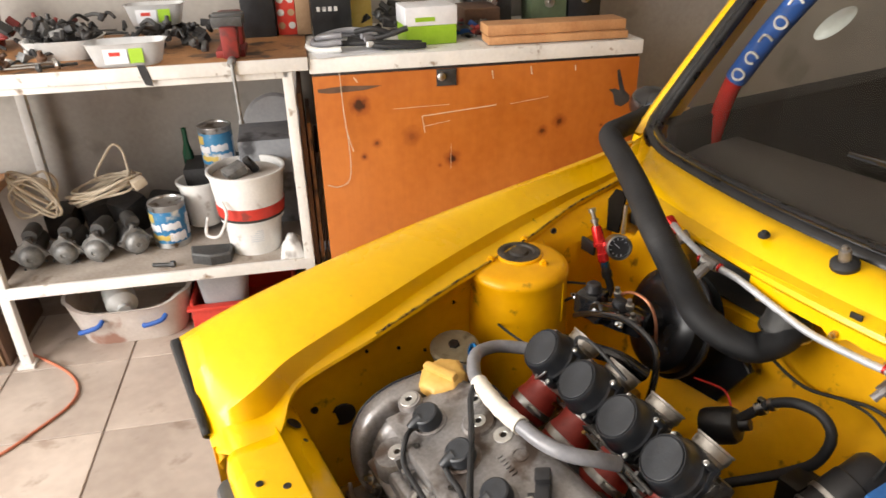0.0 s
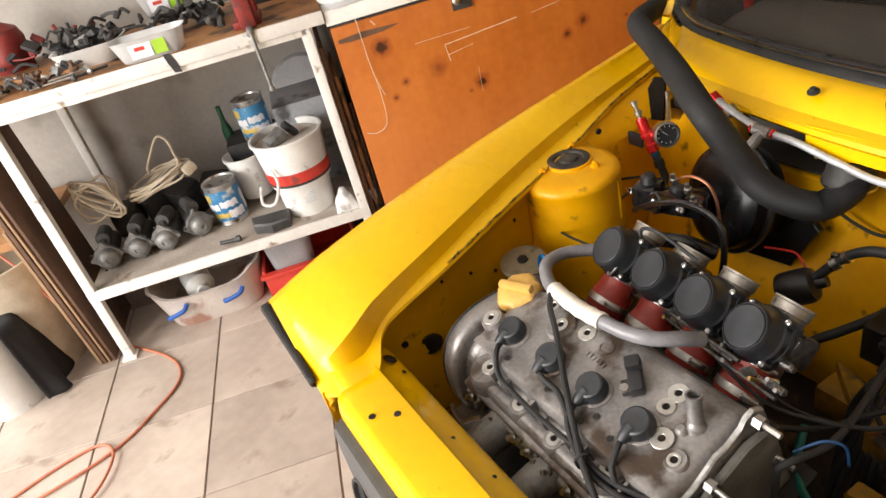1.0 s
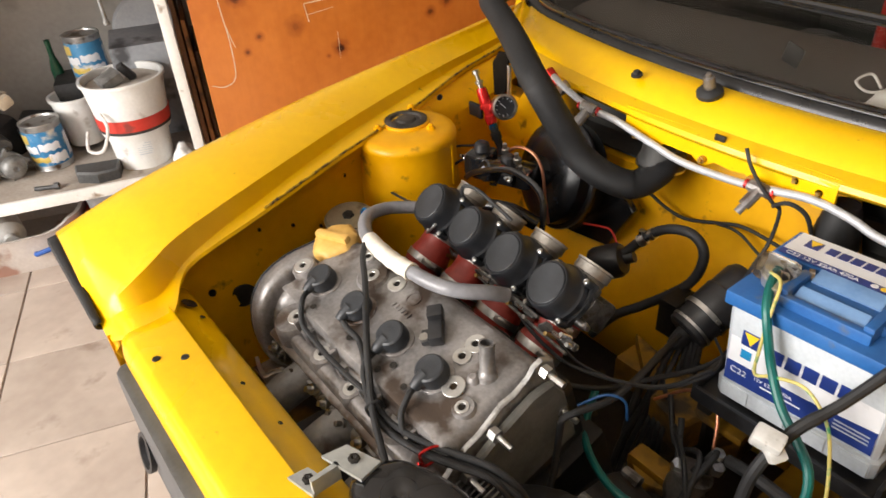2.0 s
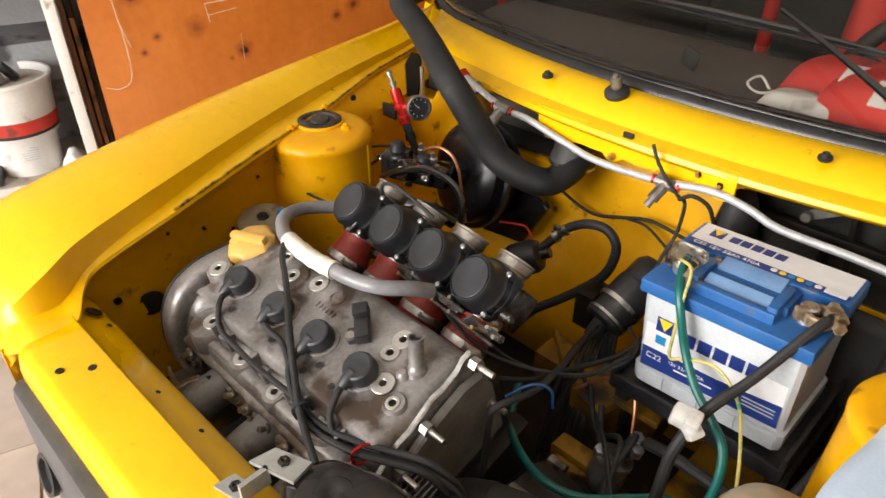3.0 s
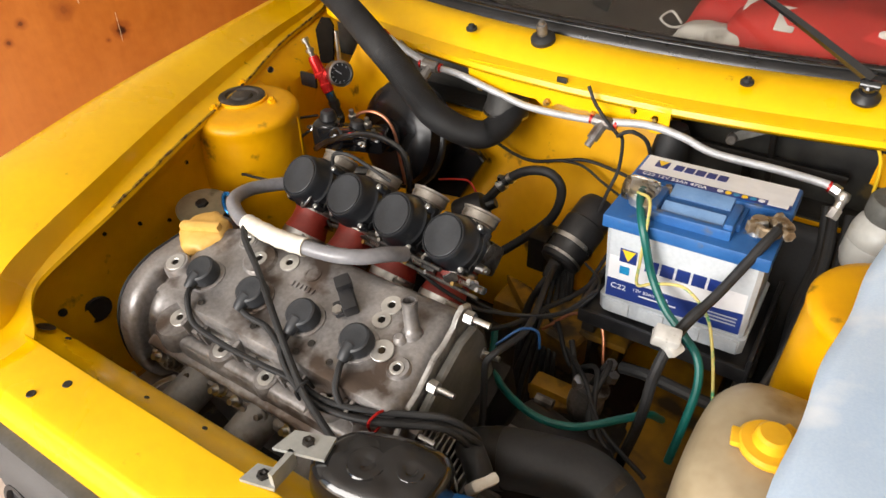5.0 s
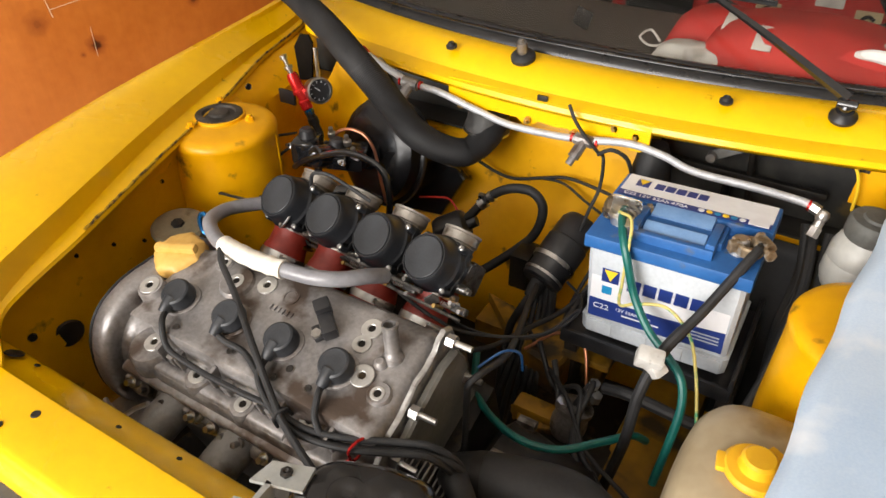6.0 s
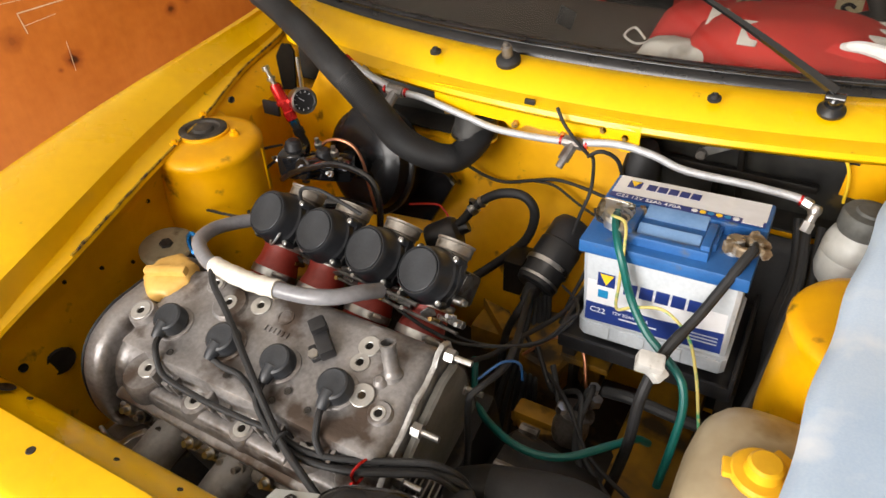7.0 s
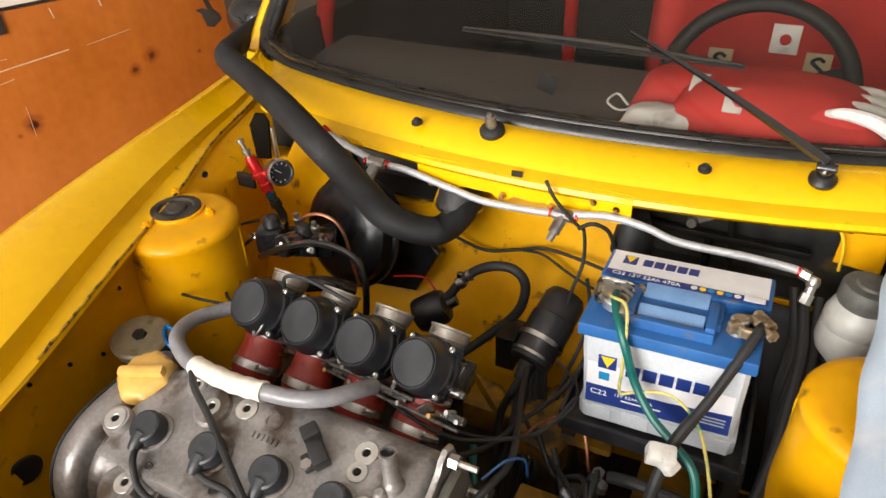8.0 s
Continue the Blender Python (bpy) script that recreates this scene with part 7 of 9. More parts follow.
seat = thing("bucket_armchair", "red fabric racing bucket seat", "seat", at=(0.16, 1.65, 0.22))
bm = B()
rows = []
for z, y, w in ((0.42, 1.60, 0.20), (0.55, 1.63, 0.22), (0.70, 1.66, 0.235), (0.85, 1.69, 0.235), (1.0, 1.72, 0.20), (1.10, 1.74, 0.14), (1.14, 1.745, 0.10)):
    rows.append([(0.16 + w * u, y - 0.09 * abs(u) ** 3 + 0.02 * (1 - u * u), z) for u in [-1 + k / 8 for k in range(17)]])
loft(bm, rows)
back = thick(part("backrest", bm, RED, seat, "", 60), 0.06, 1)
bm = B()
box(bm, (0.16, 1.45, 0.40), (0.44, 0.42, 0.12), 0.04)
part("cushion", bm, RED, seat)
YPATCH = surf("cream_patch", (0.50, 0.42, 0.24), (0.62, 0.54, 0.34), 18, 0.7, 0, 0.1, 200)
for x, z in ((0.045, 0.705), (0.235, 0.715)):
    bm = B()
    box(bm, (x, 1.565, z), (0.05, 0.004, 0.055), 0.001, None)
    p = part("badge", bm, YPATCH, seat, "cream badge with a dark mark")
    bm = B()
    tube(bm, [(x + 0.012, 1.561, z + 0.012), (x, 1.561, z + 0.018), (x - 0.011, 1.561, z + 0.010), (x, 1.561, z), (x + 0.011, 1.561, z - 0.010), (x, 1.561, z - 0.018), (x - 0.012, 1.561, z - 0.012)], 0.004, 6, 5)
    part("mark", bm, BLACK, p)
wheel = thing("steering_wheel", "black rimmed steering wheel", "steering wheel", at=(0.125, 1.34, 0.70))
WM = pose(0.130, 1.36, 0.715, 62, 0, 0)
bm = B()
tube(bm, [WM @ Vector((0.168 * math.cos(a), 0.168 * math.sin(a), 0)) for a in [6.2832 * k / 40 for k in range(41)]], 0.016, 14, 2)
part("rim", bm, RUBBER, wheel)
bm = B()
for a in (20, 160, 270):
    box(bm, (0.085, 0, 0), (0.15, 0.03, 0.006), 0.002, WM @ pose(0, 0, 0, 0, 0, a))
lathe(bm, [(0.045, -0.02), (0.045, 0.01), (0.035, 0.02), (0, 0.02)], WM @ Vector((0, 0, 0)), WM.to_3x3() @ Vector((0, 0, 1)), 28)
part("spokes", bm, BLACK, wheel)
bm = B()
box(bm, (0.165, 1.44, 0.800), (0.05, 0.004, 0.055), 0.001, None)
tg = part("steel_tag", bm, OFFWHITE, wheel, "pale metal tag with a red dot")
bm = B()
cyl(bm, (0.165, 1.438, 0.80), (0.165, 1.434, 0.80), 0.010)
part("dot", bm, RED, tg)

# gloves thrown on the dashboard
glove = thing("racing_glove", "red and white racing gloves lying on the dashboard", "glove", at=(0.15, 1.05, 0.785))


def pillow(bm, cx, cy, z0, lx, ly, h, seed):
    rows = []
    for i in range(17):
        u = -1 + i / 8
        rows.append([(cx + lx * u, cy + ly * v * (1 - 0.15 * u * u), z0 + h * max(0, (1 - abs(u) ** 3)) ** 0.5 * max(0, (1 - abs(v) ** 3)) ** 0.5 + 0.004 * noise.noise((u * 3, v * 3, seed))) for v in [-1 + k / 6 for k in range(13)]])
    loft(bm, rows)


bm = B()
pillow(bm, 0.175, 1.060, 0.786, 0.150, 0.095, 0.070, 3)
pillow(bm, 0.055, 1.095, 0.786, 0.090, 0.065, 0.055, 8)
part("palm", bm, RED, glove, "", 60)
bm = B()
pillow(bm, 0.028, 1.000, 0.784, 0.062, 0.030, 0.026, 5)
part("cuff", bm, OFFWHITE, glove, "white knitted cuff", 60)
for k in range(4):
    bm = B()
    y = 0.995 + 0.036 * k
    tube(bm, [(0.238 + 0.01 * k, y, 0.832), (0.262, y - 0.005, 0.838 - 0.002 * k), (0.300, y - 0.010, 0.832), (0.338 + 0.008 * (k % 2), y - 0.014, 0.812)], lambda s: 0.0065 + 0.0055 * s, 10, 5)
    part("finger", bm, OFFWHITE, glove, "white fabric finger")
for x, y, z, r in ((0.066, 1.04, 0.838, 20), (0.120, 0.992, 0.836, 35)):
    bm = B()
    box(bm, (0, 0, 0), (0.026, 0.042, 0.003), 0.001, pose(x, y, z, r, 0, 0))
    part("tag", bm, OFFWHITE, glove, "white sewn tag")
bm = B()
tube(bm, [(-0.03, 1.01, 0.80), (-0.05, 1.02, 0.812), (-0.06, 1.0, 0.805), (-0.04, 0.99, 0.798), (-0.02, 1.0, 0.80)], 0.002, 6, 5)
part("string", bm, OFFWHITE, glove)
bm = B()
tagc = thing("hanging_tag", "small dark tag hanging inside the windscreen", "tag", at=(-0.16, 1.05, 0.85))
box(bm, (0, 0, 0), (0.030, 0.002, 0.036), 0.001, pose(-0.165, 1.02, 0.812, 15, 20, 0))
part("tag", bm, INTERIOR, tagc)

# ==== bench wall of the garage (local room axes) ====
FL = -0.04


def rthing(name, label, category, group="", at=(0, 0, 0)):
    return thing(name, label, category, group, m=ROOM @ Matrix.Translation(at))


def rpart(name, bm, material, parent=None, label="", smooth=35):
    bm.transform(ROOM)
    return part(name, bm, material, parent, label, smooth)


def rbox(parent, name, c, s, material, bevel=0.003, label="", m=None):
    bm = B()
    box(bm, c, s, bevel, m)
    return rpart(name, bm, material, parent, label)


def rcable(name, label, pts, r, material, category="cable", n=8, seg=8, group=""):
    t = rthing(name, label, category, group, at=pts[0])
    bm = B()
    tube(bm, pts, r, seg, n)
    rpart("run", bm, material, t)
    return t


WHITEWOOD = surf("chipped_white_paint", (0.66, 0.645, 0.61), (0.80, 0.785, 0.75), 9, 0.6, 0, 0.3, 90, 0, (0.26, 0.19, 0.13), 22, 0.69)
BENCHWOOD = surf("oiled_bench_wood", (0.20, 0.085, 0.030), (0.44, 0.22, 0.085), 6, 0.55, 0, 0.3, 70, 0, (0.05, 0.03, 0.02), 11, 0.60)
OLDWOOD = surf("dark_board", (0.07, 0.035, 0.02), (0.15, 0.08, 0.045), 7, 0.7, 0, 0.3, 60)
PINE = surf("planed_pine", (0.42, 0.20, 0.085), (0.58, 0.31, 0.14), 12, 0.55, 0, 0.2, 120)
CARD = surf("cardboard", (0.30, 0.18, 0.10), (0.40, 0.26, 0.15), 10, 0.8, 0, 0.2, 120)
TIN = surf("paint_tin", (0.40, 0.40, 0.40), (0.58, 0.58, 0.57), 20, 0.35, 0.8, 0.1, 150, 0, (0.12, 0.08, 0.05), 24, 0.62)
TINBLUE = surf("blue_tin_label", (0.02, 0.15, 0.34), (0.06, 0.26, 0.48), 9, 0.4, 0, 0.05, 100, 0, (0.62, 0.60, 0.52), 22, 0.60)
TINYEL = surf("yellow_tin_label", (0.52, 0.36, 0.06), (0.62, 0.46, 0.12), 12, 0.4, 0, 0.05, 100)
CREAMCABLE = surf("cream_cable", (0.48, 0.40, 0.29), (0.62, 0.54, 0.42), 20, 0.5, 0, 0.1, 150)
GREYMETAL = surf("dusty_grey_metal", (0.050, 0.050, 0.050), (0.12, 0.12, 0.118), 12, 0.55, 0.45, 0.3, 150)
PALEMETAL = surf("dusty_alloy", (0.15, 0.15, 0.15), (0.30, 0.30, 0.29), 40, 0.5, 0.5, 0.3, 150)
DARKTONE = surf("dark_clutter_and_shade", (0.010, 0.010, 0.011), (0.045, 0.043, 0.042), 16, 0.6, 0, 0.3, 120)
REDPLAS = surf("red_plastic", (0.50, 0.03, 0.02), (0.62, 0.055, 0.035), 10, 0.45, 0, 0.1, 100, 0, (0.25, 0.04, 0.03), 20, 0.66)
REDPAINT = surf("red_vise_paint", (0.15, 0.014, 0.012), (0.26, 0.028, 0.022), 14, 0.5, 0.1, 0.3, 100, 0, (0.08, 0.03, 0.025), 20, 0.60)
GREYPLAS = surf("grey_plastic", (0.26, 0.27, 0.28), (0.36, 0.37, 0.385), 8, 0.5, 0, 0.1, 120)
PINKCRATE = surf("dusty_pale_plastic", (0.48, 0.42, 0.38), (0.64, 0.58, 0.53), 7, 0.55, 0, 0.15, 100, 0, (0.36, 0.20, 0.15), 9, 0.64)
LIME = surf("lime_print", (0.28, 0.50, 0.02), (0.36, 0.58, 0.04), 14, 0.45, 0, 0.05, 100)
ORANGEHOSE = surf("orange_air_hose", (0.45, 0.13, 0.07), (0.58, 0.20, 0.11), 14, 0.45, 0, 0.1, 150)
TUB = surf("milky_tub", (0.55, 0.55, 0.55), (0.66, 0.66, 0.65), 20, 0.35, 0, 0.05, 120, 0, trans=0.45)

# floor tiles
floor_ob = bpy.data.objects["floor"]
TILE = surf("beige_floor_tile", (0.385, 0.315, 0.265), (0.525, 0.445, 0.38), 3.5, 0.42, 0, 0.12, 26, 0, (0.32, 0.25, 0.20), 9, 0.66)
nt = TILE.node_tree
info = nt.nodes.new("ShaderNodeObjectInfo")
hsv = nt.nodes.new("ShaderNodeHueSaturation")
mr = nt.nodes.new("ShaderNodeMapRange")
mr.inputs[3].default_value, mr.inputs[4].default_value = 0.88, 1.10
nt.links.new(info.outputs["Random"], mr.inputs[0])
nt.links.new(mr.outputs[0], hsv.inputs["Value"])
pb = nt.nodes["Principled BSDF"]
nt.links.new(pb.inputs["Base Color"].links[0].from_socket, hsv.inputs["Color"])
nt.links.new(hsv.outputs[0], pb.inputs["Base Color"])
bm = B()
box(bm, (0, 0, -0.006), (0.3445, 0.3465, 0.012), 0.0015, None, 1)
tile_me = finish("tile", bm, TILE)
PX, PY = 0.348, 0.352
for i in range(-3, 13):
    for j in range(-7, 14):
        x, y = -1.37 + PX * (i + 0.5), -0.594 + PY * (j + 0.5)
        if XW + 0.17 < x < XE - 0.17 and YS + 0.17 < y < YN - 0.17:
            t = new("tile", tile_me)
            t.parent = floor_ob
            t.matrix_parent_inverse = floor_ob.matrix_world.inverted()
            t.matrix_world = ROOM @ pose(x, y, FL, random.uniform(-0.08, 0.08), random.uniform(-0.08, 0.08), random.choice((0, 180)))

# workbench with a shelf
BF, BBK = -1.743, -2.33
bench = rthing("workbench", "old wooden workbench with a chipped white steel frame", "workbench", at=(-2.0, -0.5, FL))
rbox(bench, "top", ((BF + BBK) / 2, -0.62, 0.851), (BF - BBK, 1.37, 0.030), BENCHWOOD, 0.004, "oil-stained wooden bench top")
rbox(bench, "front_edge", (BF + 0.006, -0.62, 0.848), (0.010, 1.37, 0.036), WHITEWOOD, 0.002, "chipped white front edge")
rbox(bench, "frame_rail", (BF - 0.012, -0.45, 0.820), (0.026, 0.92, 0.020), WHITEWOOD, 0.003)
for y in (-0.905, 0.005):
    rbox(bench, "leg", (BF - 0.014, y, (0.830 + FL) / 2), (0.030, 0.030, 0.830 - FL), WHITEWOOD, 0.003, "chipped white angle-iron leg")
    rbox(bench, "leg", (BBK + 0.03, y, (0.830 + FL) / 2), (0.030, 0.030, 0.830 - FL), WHITEWOOD, 0.003)
rbox(bench, "shelf", ((BF + BBK) / 2 - 0.01, -0.45, 0.226), (BF - BBK - 0.02, 0.92, 0.016), surf("dusty_shelf_board", (0.26, 0.22, 0.18), (0.44, 0.39, 0.34), 7, 0.75, 0, 0.3, 90, 0, (0.13, 0.08, 0.05), 9, 0.64), 0.002, "dusty shelf board")
rbox(bench, "shelf_rail", (BF - 0.004, -0.45, 0.221), (0.012, 0.94, 0.036), WHITEWOOD, 0.002, "white front rail of the shelf")
rbox(bench, "foot", (BF - 0.01, -0.905, FL + 0.004), (0.05, 0.05, 0.008), WHITEWOOD, 0.001)

# orange cabinet
PANELWOOD = surf("orange_varnished_board", (0.42, 0.115, 0.016), (0.55, 0.175, 0.030), 2.2, 0.38, 0, 0.06, 40, 0.15)
nt = PANELWOOD.node_tree
pb = nt.nodes["Principled BSDF"]
tc = nt.nodes.new("ShaderNodeTexCoord")
wob = nt.nodes.new("ShaderNodeTexNoise")
wob.inputs["Scale"].default_value = 55
nt.links.new(tc.outputs["Object"], wob.inputs["Vector"])
grain = nt.nodes.new("ShaderNodeTexNoise")
grain.inputs["Scale"].default_value = 1.0
gm = nt.nodes.new("ShaderNodeMapping")
gm.inputs["Scale"].default_value = (1, 26, 2.2)
grain.inputs["Detail"].default_value = 6.0
grain.inputs["Roughness"].default_value = 0.7
nt.links.new(tc.outputs["Object"], gm.inputs[0])
nt.links.new(gm.outputs[0], grain.inputs["Vector"])
total = None
for y, z, r, dark in ((0.201, 0.718, 0.024, 1.0), (0.476, 0.532, 0.020, 0.85), (0.819, 0.624, 0.018, 0.75), (0.765, 0.596, 0.015, 0.75), (0.350, 0.612, 0.024, 0.6), (0.245, 0.599, 0.012, 0.7), (0.203, 0.559, 0.010, 0.7), (0.435, 0.512, 0.006, 0.6), (0.96, 0.60, 0.006, 0.7), (0.62, 0.30, 0.02, 0.6)):
    d = nt.nodes.new("ShaderNodeVectorMath")
    d.operation = "DISTANCE"
    nt.links.new(tc.outputs["Object"], d.inputs[0])
    d.inputs[1].default_value = (-1.743, y, z)
    w = nt.nodes.new("ShaderNodeMath")
    w.operation = "MULTIPLY_ADD"
    nt.links.new(wob.outputs[0], w.inputs[0])
    w.inputs[1].default_value = r * 0.9
    nt.links.new(d.outputs["Value"], w.inputs[2])
    k = nt.nodes.new("ShaderNodeMapRange")
    k.inputs[1].default_value, k.inputs[2].default_value, k.inputs[3].default_value, k.inputs[4].default_value = r * 0.75, r * 2.0, dark, 0.0
    nt.links.new(w.outputs[0], k.inputs[0])
    if total is None:
        total = k.outputs[0]
    else:
        mx = nt.nodes.new("ShaderNodeMath")
        mx.operation = "MAXIMUM"
        nt.links.new(total, mx.inputs[0])
        nt.links.new(k.outputs[0], mx.inputs[1])
        total = mx.outputs[0]
gmix = nt.nodes.new("ShaderNodeMix")
gmix.data_type, gmix.blend_type = "RGBA", "MULTIPLY"
gr = nt.nodes.new("ShaderNodeMapRange")
gr.inputs[1].default_value, gr.inputs[2].default_value, gr.inputs[3].default_value, gr.inputs[4].default_value = 0.35, 0.80, 0.0, 0.30
nt.links.new(grain.outputs[0], gr.inputs[0])
nt.links.new(gr.outputs[0], gmix.inputs[0])
nt.links.new(pb.inputs["Base Color"].links[0].from_socket, gmix.inputs[6])
gmix.inputs[7].default_value = (0.55, 0.38, 0.25, 1)
kmix = nt.nodes.new("ShaderNodeMix")
kmix.data_type = "RGBA"
nt.links.new(total, kmix.inputs[0])
nt.links.new(gmix.outputs[2], kmix.inputs[6])
kmix.inputs[7].default_value = (0.16, 0.022, 0.006, 1)
core = nt.nodes.new("ShaderNodeMapRange")
core.inputs[1].default_value, core.inputs[2].default_value = 0.55, 0.85
nt.links.new(total, core.inputs[0])
cmix = nt.nodes.new("ShaderNodeMix")
cmix.data_type = "RGBA"
nt.links.new(core.outputs[0], cmix.inputs[0])
nt.links.new(kmix.outputs[2], cmix.inputs[6])
cmix.inputs[7].default_value = (0.040, 0.008, 0.004, 1)
nt.links.new(cmix.outputs[2], pb.inputs["Base Color"])

cab = rthing("cabinet", "orange varnished wooden cabinet with a white worktop edge", "cabinet", at=(-2.0, 0.57, FL))
bm = B()
box(bm, (-1.752, 0.571, 0.385), (0.018, 0.996, 0.846), 0.002)
front = part("front_board", bm, PANELWOOD, None, "orange varnished board with knots and scratches")
front.matrix_world = ROOM
front.parent = cab
front.matrix_parent_inverse = cab.matrix_world.inverted()
rbox(cab, "side", (-2.04, 0.082, 0.385), (0.56, 0.018, 0.84), OLDWOOD, 0.002, "dark side board")
rbox(cab, "side", (-2.04, 1.060, 0.385), (0.56, 0.018, 0.84), OLDWOOD, 0.002)
rbox(cab, "worktop", (-2.035, 0.571, 0.838), (0.59, 1.008, 0.042), WHITEWOOD, 0.003, "white painted worktop with chipped edge")
# near-black strip drawn in as the shade under the worktop edge
rbox(cab, "shadow_strip", (-1.760, 0.571, 0.812), (0.020, 0.990, 0.010), DARKTONE, 0.001)
bm = B()
box(bm, (-1.740, 0.461, 0.784), (0.006, 0.060, 0.050), 0.003)
hasp = rpart("hasp", bm, DARKTONE, cab, "dark metal latch plate")
bm = B()
lathe(bm, [(0.012, 0), (0.012, 0.006), (0.006, 0.010), (0, 0.010)], (-1.737, 0.445, 0.788), (1, 0, 0), 16)
rpart("bolt_head", bm, STEEL, hasp)
SCR = surf("pale_scratch", (0.55, 0.36, 0.22), (0.66, 0.48, 0.33), 30, 0.7, 0, 0.1, 100)
for y0, z0, y1, z1, w in ((0.385, 0.672, 0.615, 0.690, 0.0030), (0.385, 0.672, 0.392, 0.620, 0.0024), (0.30, 0.700, 0.47, 0.702, 0.0014), (0.39, 0.640, 0.47, 0.652, 0.0014), (0.66, 0.690, 0.78, 0.704, 0.0014), (0.470, 0.50, 0.472, 0.58, 0.0010), (0.72, 0.80, 0.724, 0.775, 0.004), (0.60, 0.795, 0.604, 0.77, 0.003), (0.86, 0.795, 0.863, 0.778, 0.003), (0.19, 0.80, 0.20, 0.785, 0.004)):
    a = math.atan2(z1 - z0, y1 - y0)
    bm = B()
    box(bm, (-1.7425, (y0 + y1) / 2, (z0 + z1) / 2), (0.0012, math.hypot(y1 - y0, z1 - z0), w), 0, None)
    bmesh.ops.rotate(bm, verts=bm.verts, cent=(-1.7425, (y0 + y1) / 2, (z0 + z1) / 2), matrix=Matrix.Rotation(a, 3, "X"))
    rpart("scratch", bm, SCR, front)
bm = B()
YZ = Matrix(((0, 0, 1, -1.7432), (1, 0, 0, 0), (0, 1, 0, 0), (0, 0, 0, 1)))
slab(bm, [(0.975, 0.712), (0.990, 0.700), (1.000, 0.662), (1.022, 0.655), (1.050, 0.672), (1.045, 0.690), (1.028, 0.706), (1.018, 0.735), (1.006, 0.772), (0.998, 0.770), (1.004, 0.735), (1.012, 0.706), (0.996, 0.714)], 0, 0.0015, YZ)
rpart("black_mark", bm, DARKTONE, front, "black painted mark")
bm = B()
slab(bm, [(0.085, 0.772), (0.16, 0.778), (0.27, 0.772), (0.22, 0.762), (0.12, 0.758), (0.085, 0.762)], 0, 0.0008, YZ)
rpart("scorch", bm, OLDWOOD, front, "dark scorch mark")
rcable("string", "thin white string hanging down the cabinet", [(-1.735, 0.150, 0.818), (-1.733, 0.153, 0.70), (-1.730, 0.160, 0.60), (-1.733, 0.155, 0.50), (-1.731, 0.12, 0.475), (-1.735, 0.085, 0.482)], 0.0012, CREAMCABLE, "string")
rcable("string", "frayed white string end", [(-1.733, 0.155, 0.66), (-1.728, 0.165, 0.61), (-1.725, 0.172, 0.585)], 0.001, CREAMCABLE, "string")
for k, (y, w) in enumerate(((0.030, 0.014), (0.048, 0.012), (0.064, 0.010))):
    t = rthing("board", "dark wooden board standing between bench and cabinet", "board", "boards beside the cabinet", at=(-1.9, y, FL))
    rbox(t, "plank", (-1.92 - 0.03 * k, y, 0.36 - 0.05 * k), (0.30, w, 0.80 - 0.1 * k), OLDWOOD if k != 1 else BENCHWOOD, 0.002)

# ---- on the shelf ----
SZ = 0.234


def starter(y, x, turn, k):
    m = Matrix.Translation((x, y, SZ + 0.047)) @ pose(0, 0, 0, 0, 0, turn)
    t = thing("starter_motor", "dusty grey starter motor lying on the shelf", "starter motor", "starter motors on the shelf", m=ROOM @ m)
    R4 = ROOM @ m

    def add(name, bm, material, label=""):
        bm.transform(R4)
        return part(name, bm, material, t, label)
    bm = B()
    lathe(bm, [(0.034, -0.004), (0.033, -0.03), (0.034, -0.032), (0.034, -0.13), (0.030, -0.140), (0, -0.142)], (0, 0, 0), (1, 0, 0), 28)
    add("body", bm, GREYMETAL)
    bm = B()
    rows = []
    for xx, kk in ((-0.005, 0.97), (-0.004, 1.0), (0.006, 1.0), (0.008, 0.97)):
        ring = []
        for j in range(48):
            an = 6.283185 * j / 48 + 0.5 + 0.4 * k
            rr = (0.042 + 0.014 * max(0.0, math.cos(an * 4)) ** 3) * kk
            ring.append((xx, rr * math.cos(an), rr * math.sin(an)))
        rows.append(ring)
    vs = loft(bm, rows, True)
    bm.faces.new(vs[0][::-1]), bm.faces.new(vs[-1])
    add("flange", bm, PALEMETAL, "alloy flange with four drilled ears")
    bm = B()
    lathe(bm, [(0.036, 0.0085), (0.035, 0.018), (0.030, 0.028), (0.020, 0.034), (0.008, 0.035), (0.006, 0.031), (0, 0.031)], (0, 0.004, -0.004), (1, 0, 0), 28)
    add("nose", bm, PALEMETAL, "domed alloy nose")
    for j in range(4):
        an = 1.5708 * j - 0.5 - 0.4 * k
        bm = B()
        lathe(bm, [(0.0045, 0.0088), (0, 0.0086)], (0, 0.049 * math.cos(an), 0.049 * math.sin(an)), (1, 0, 0), 12)
        add("bolt_hole", bm, DARKTONE)
    bm = B()
    lathe(bm, [(0.022, 0.0), (0.024, -0.01), (0.024, -0.075), (0.020, -0.085), (0, -0.086)], (-0.020, 0.006, 0.052), (1, 0, 0.05), 20)
    box(bm, (-0.02, 0.004, 0.040), (0.03, 0.02, 0.03), 0.004)
    add("solenoid", bm, GREYMETAL, "small round solenoid")
    return t


for k, (x, y, a) in enumerate(((-1.855, -0.855, 6), (-1.865, -0.755, -3), (-1.860, -0.660, -8), (-1.890, -0.548, 24))):
    starter(y, x - 0.03, a, k)


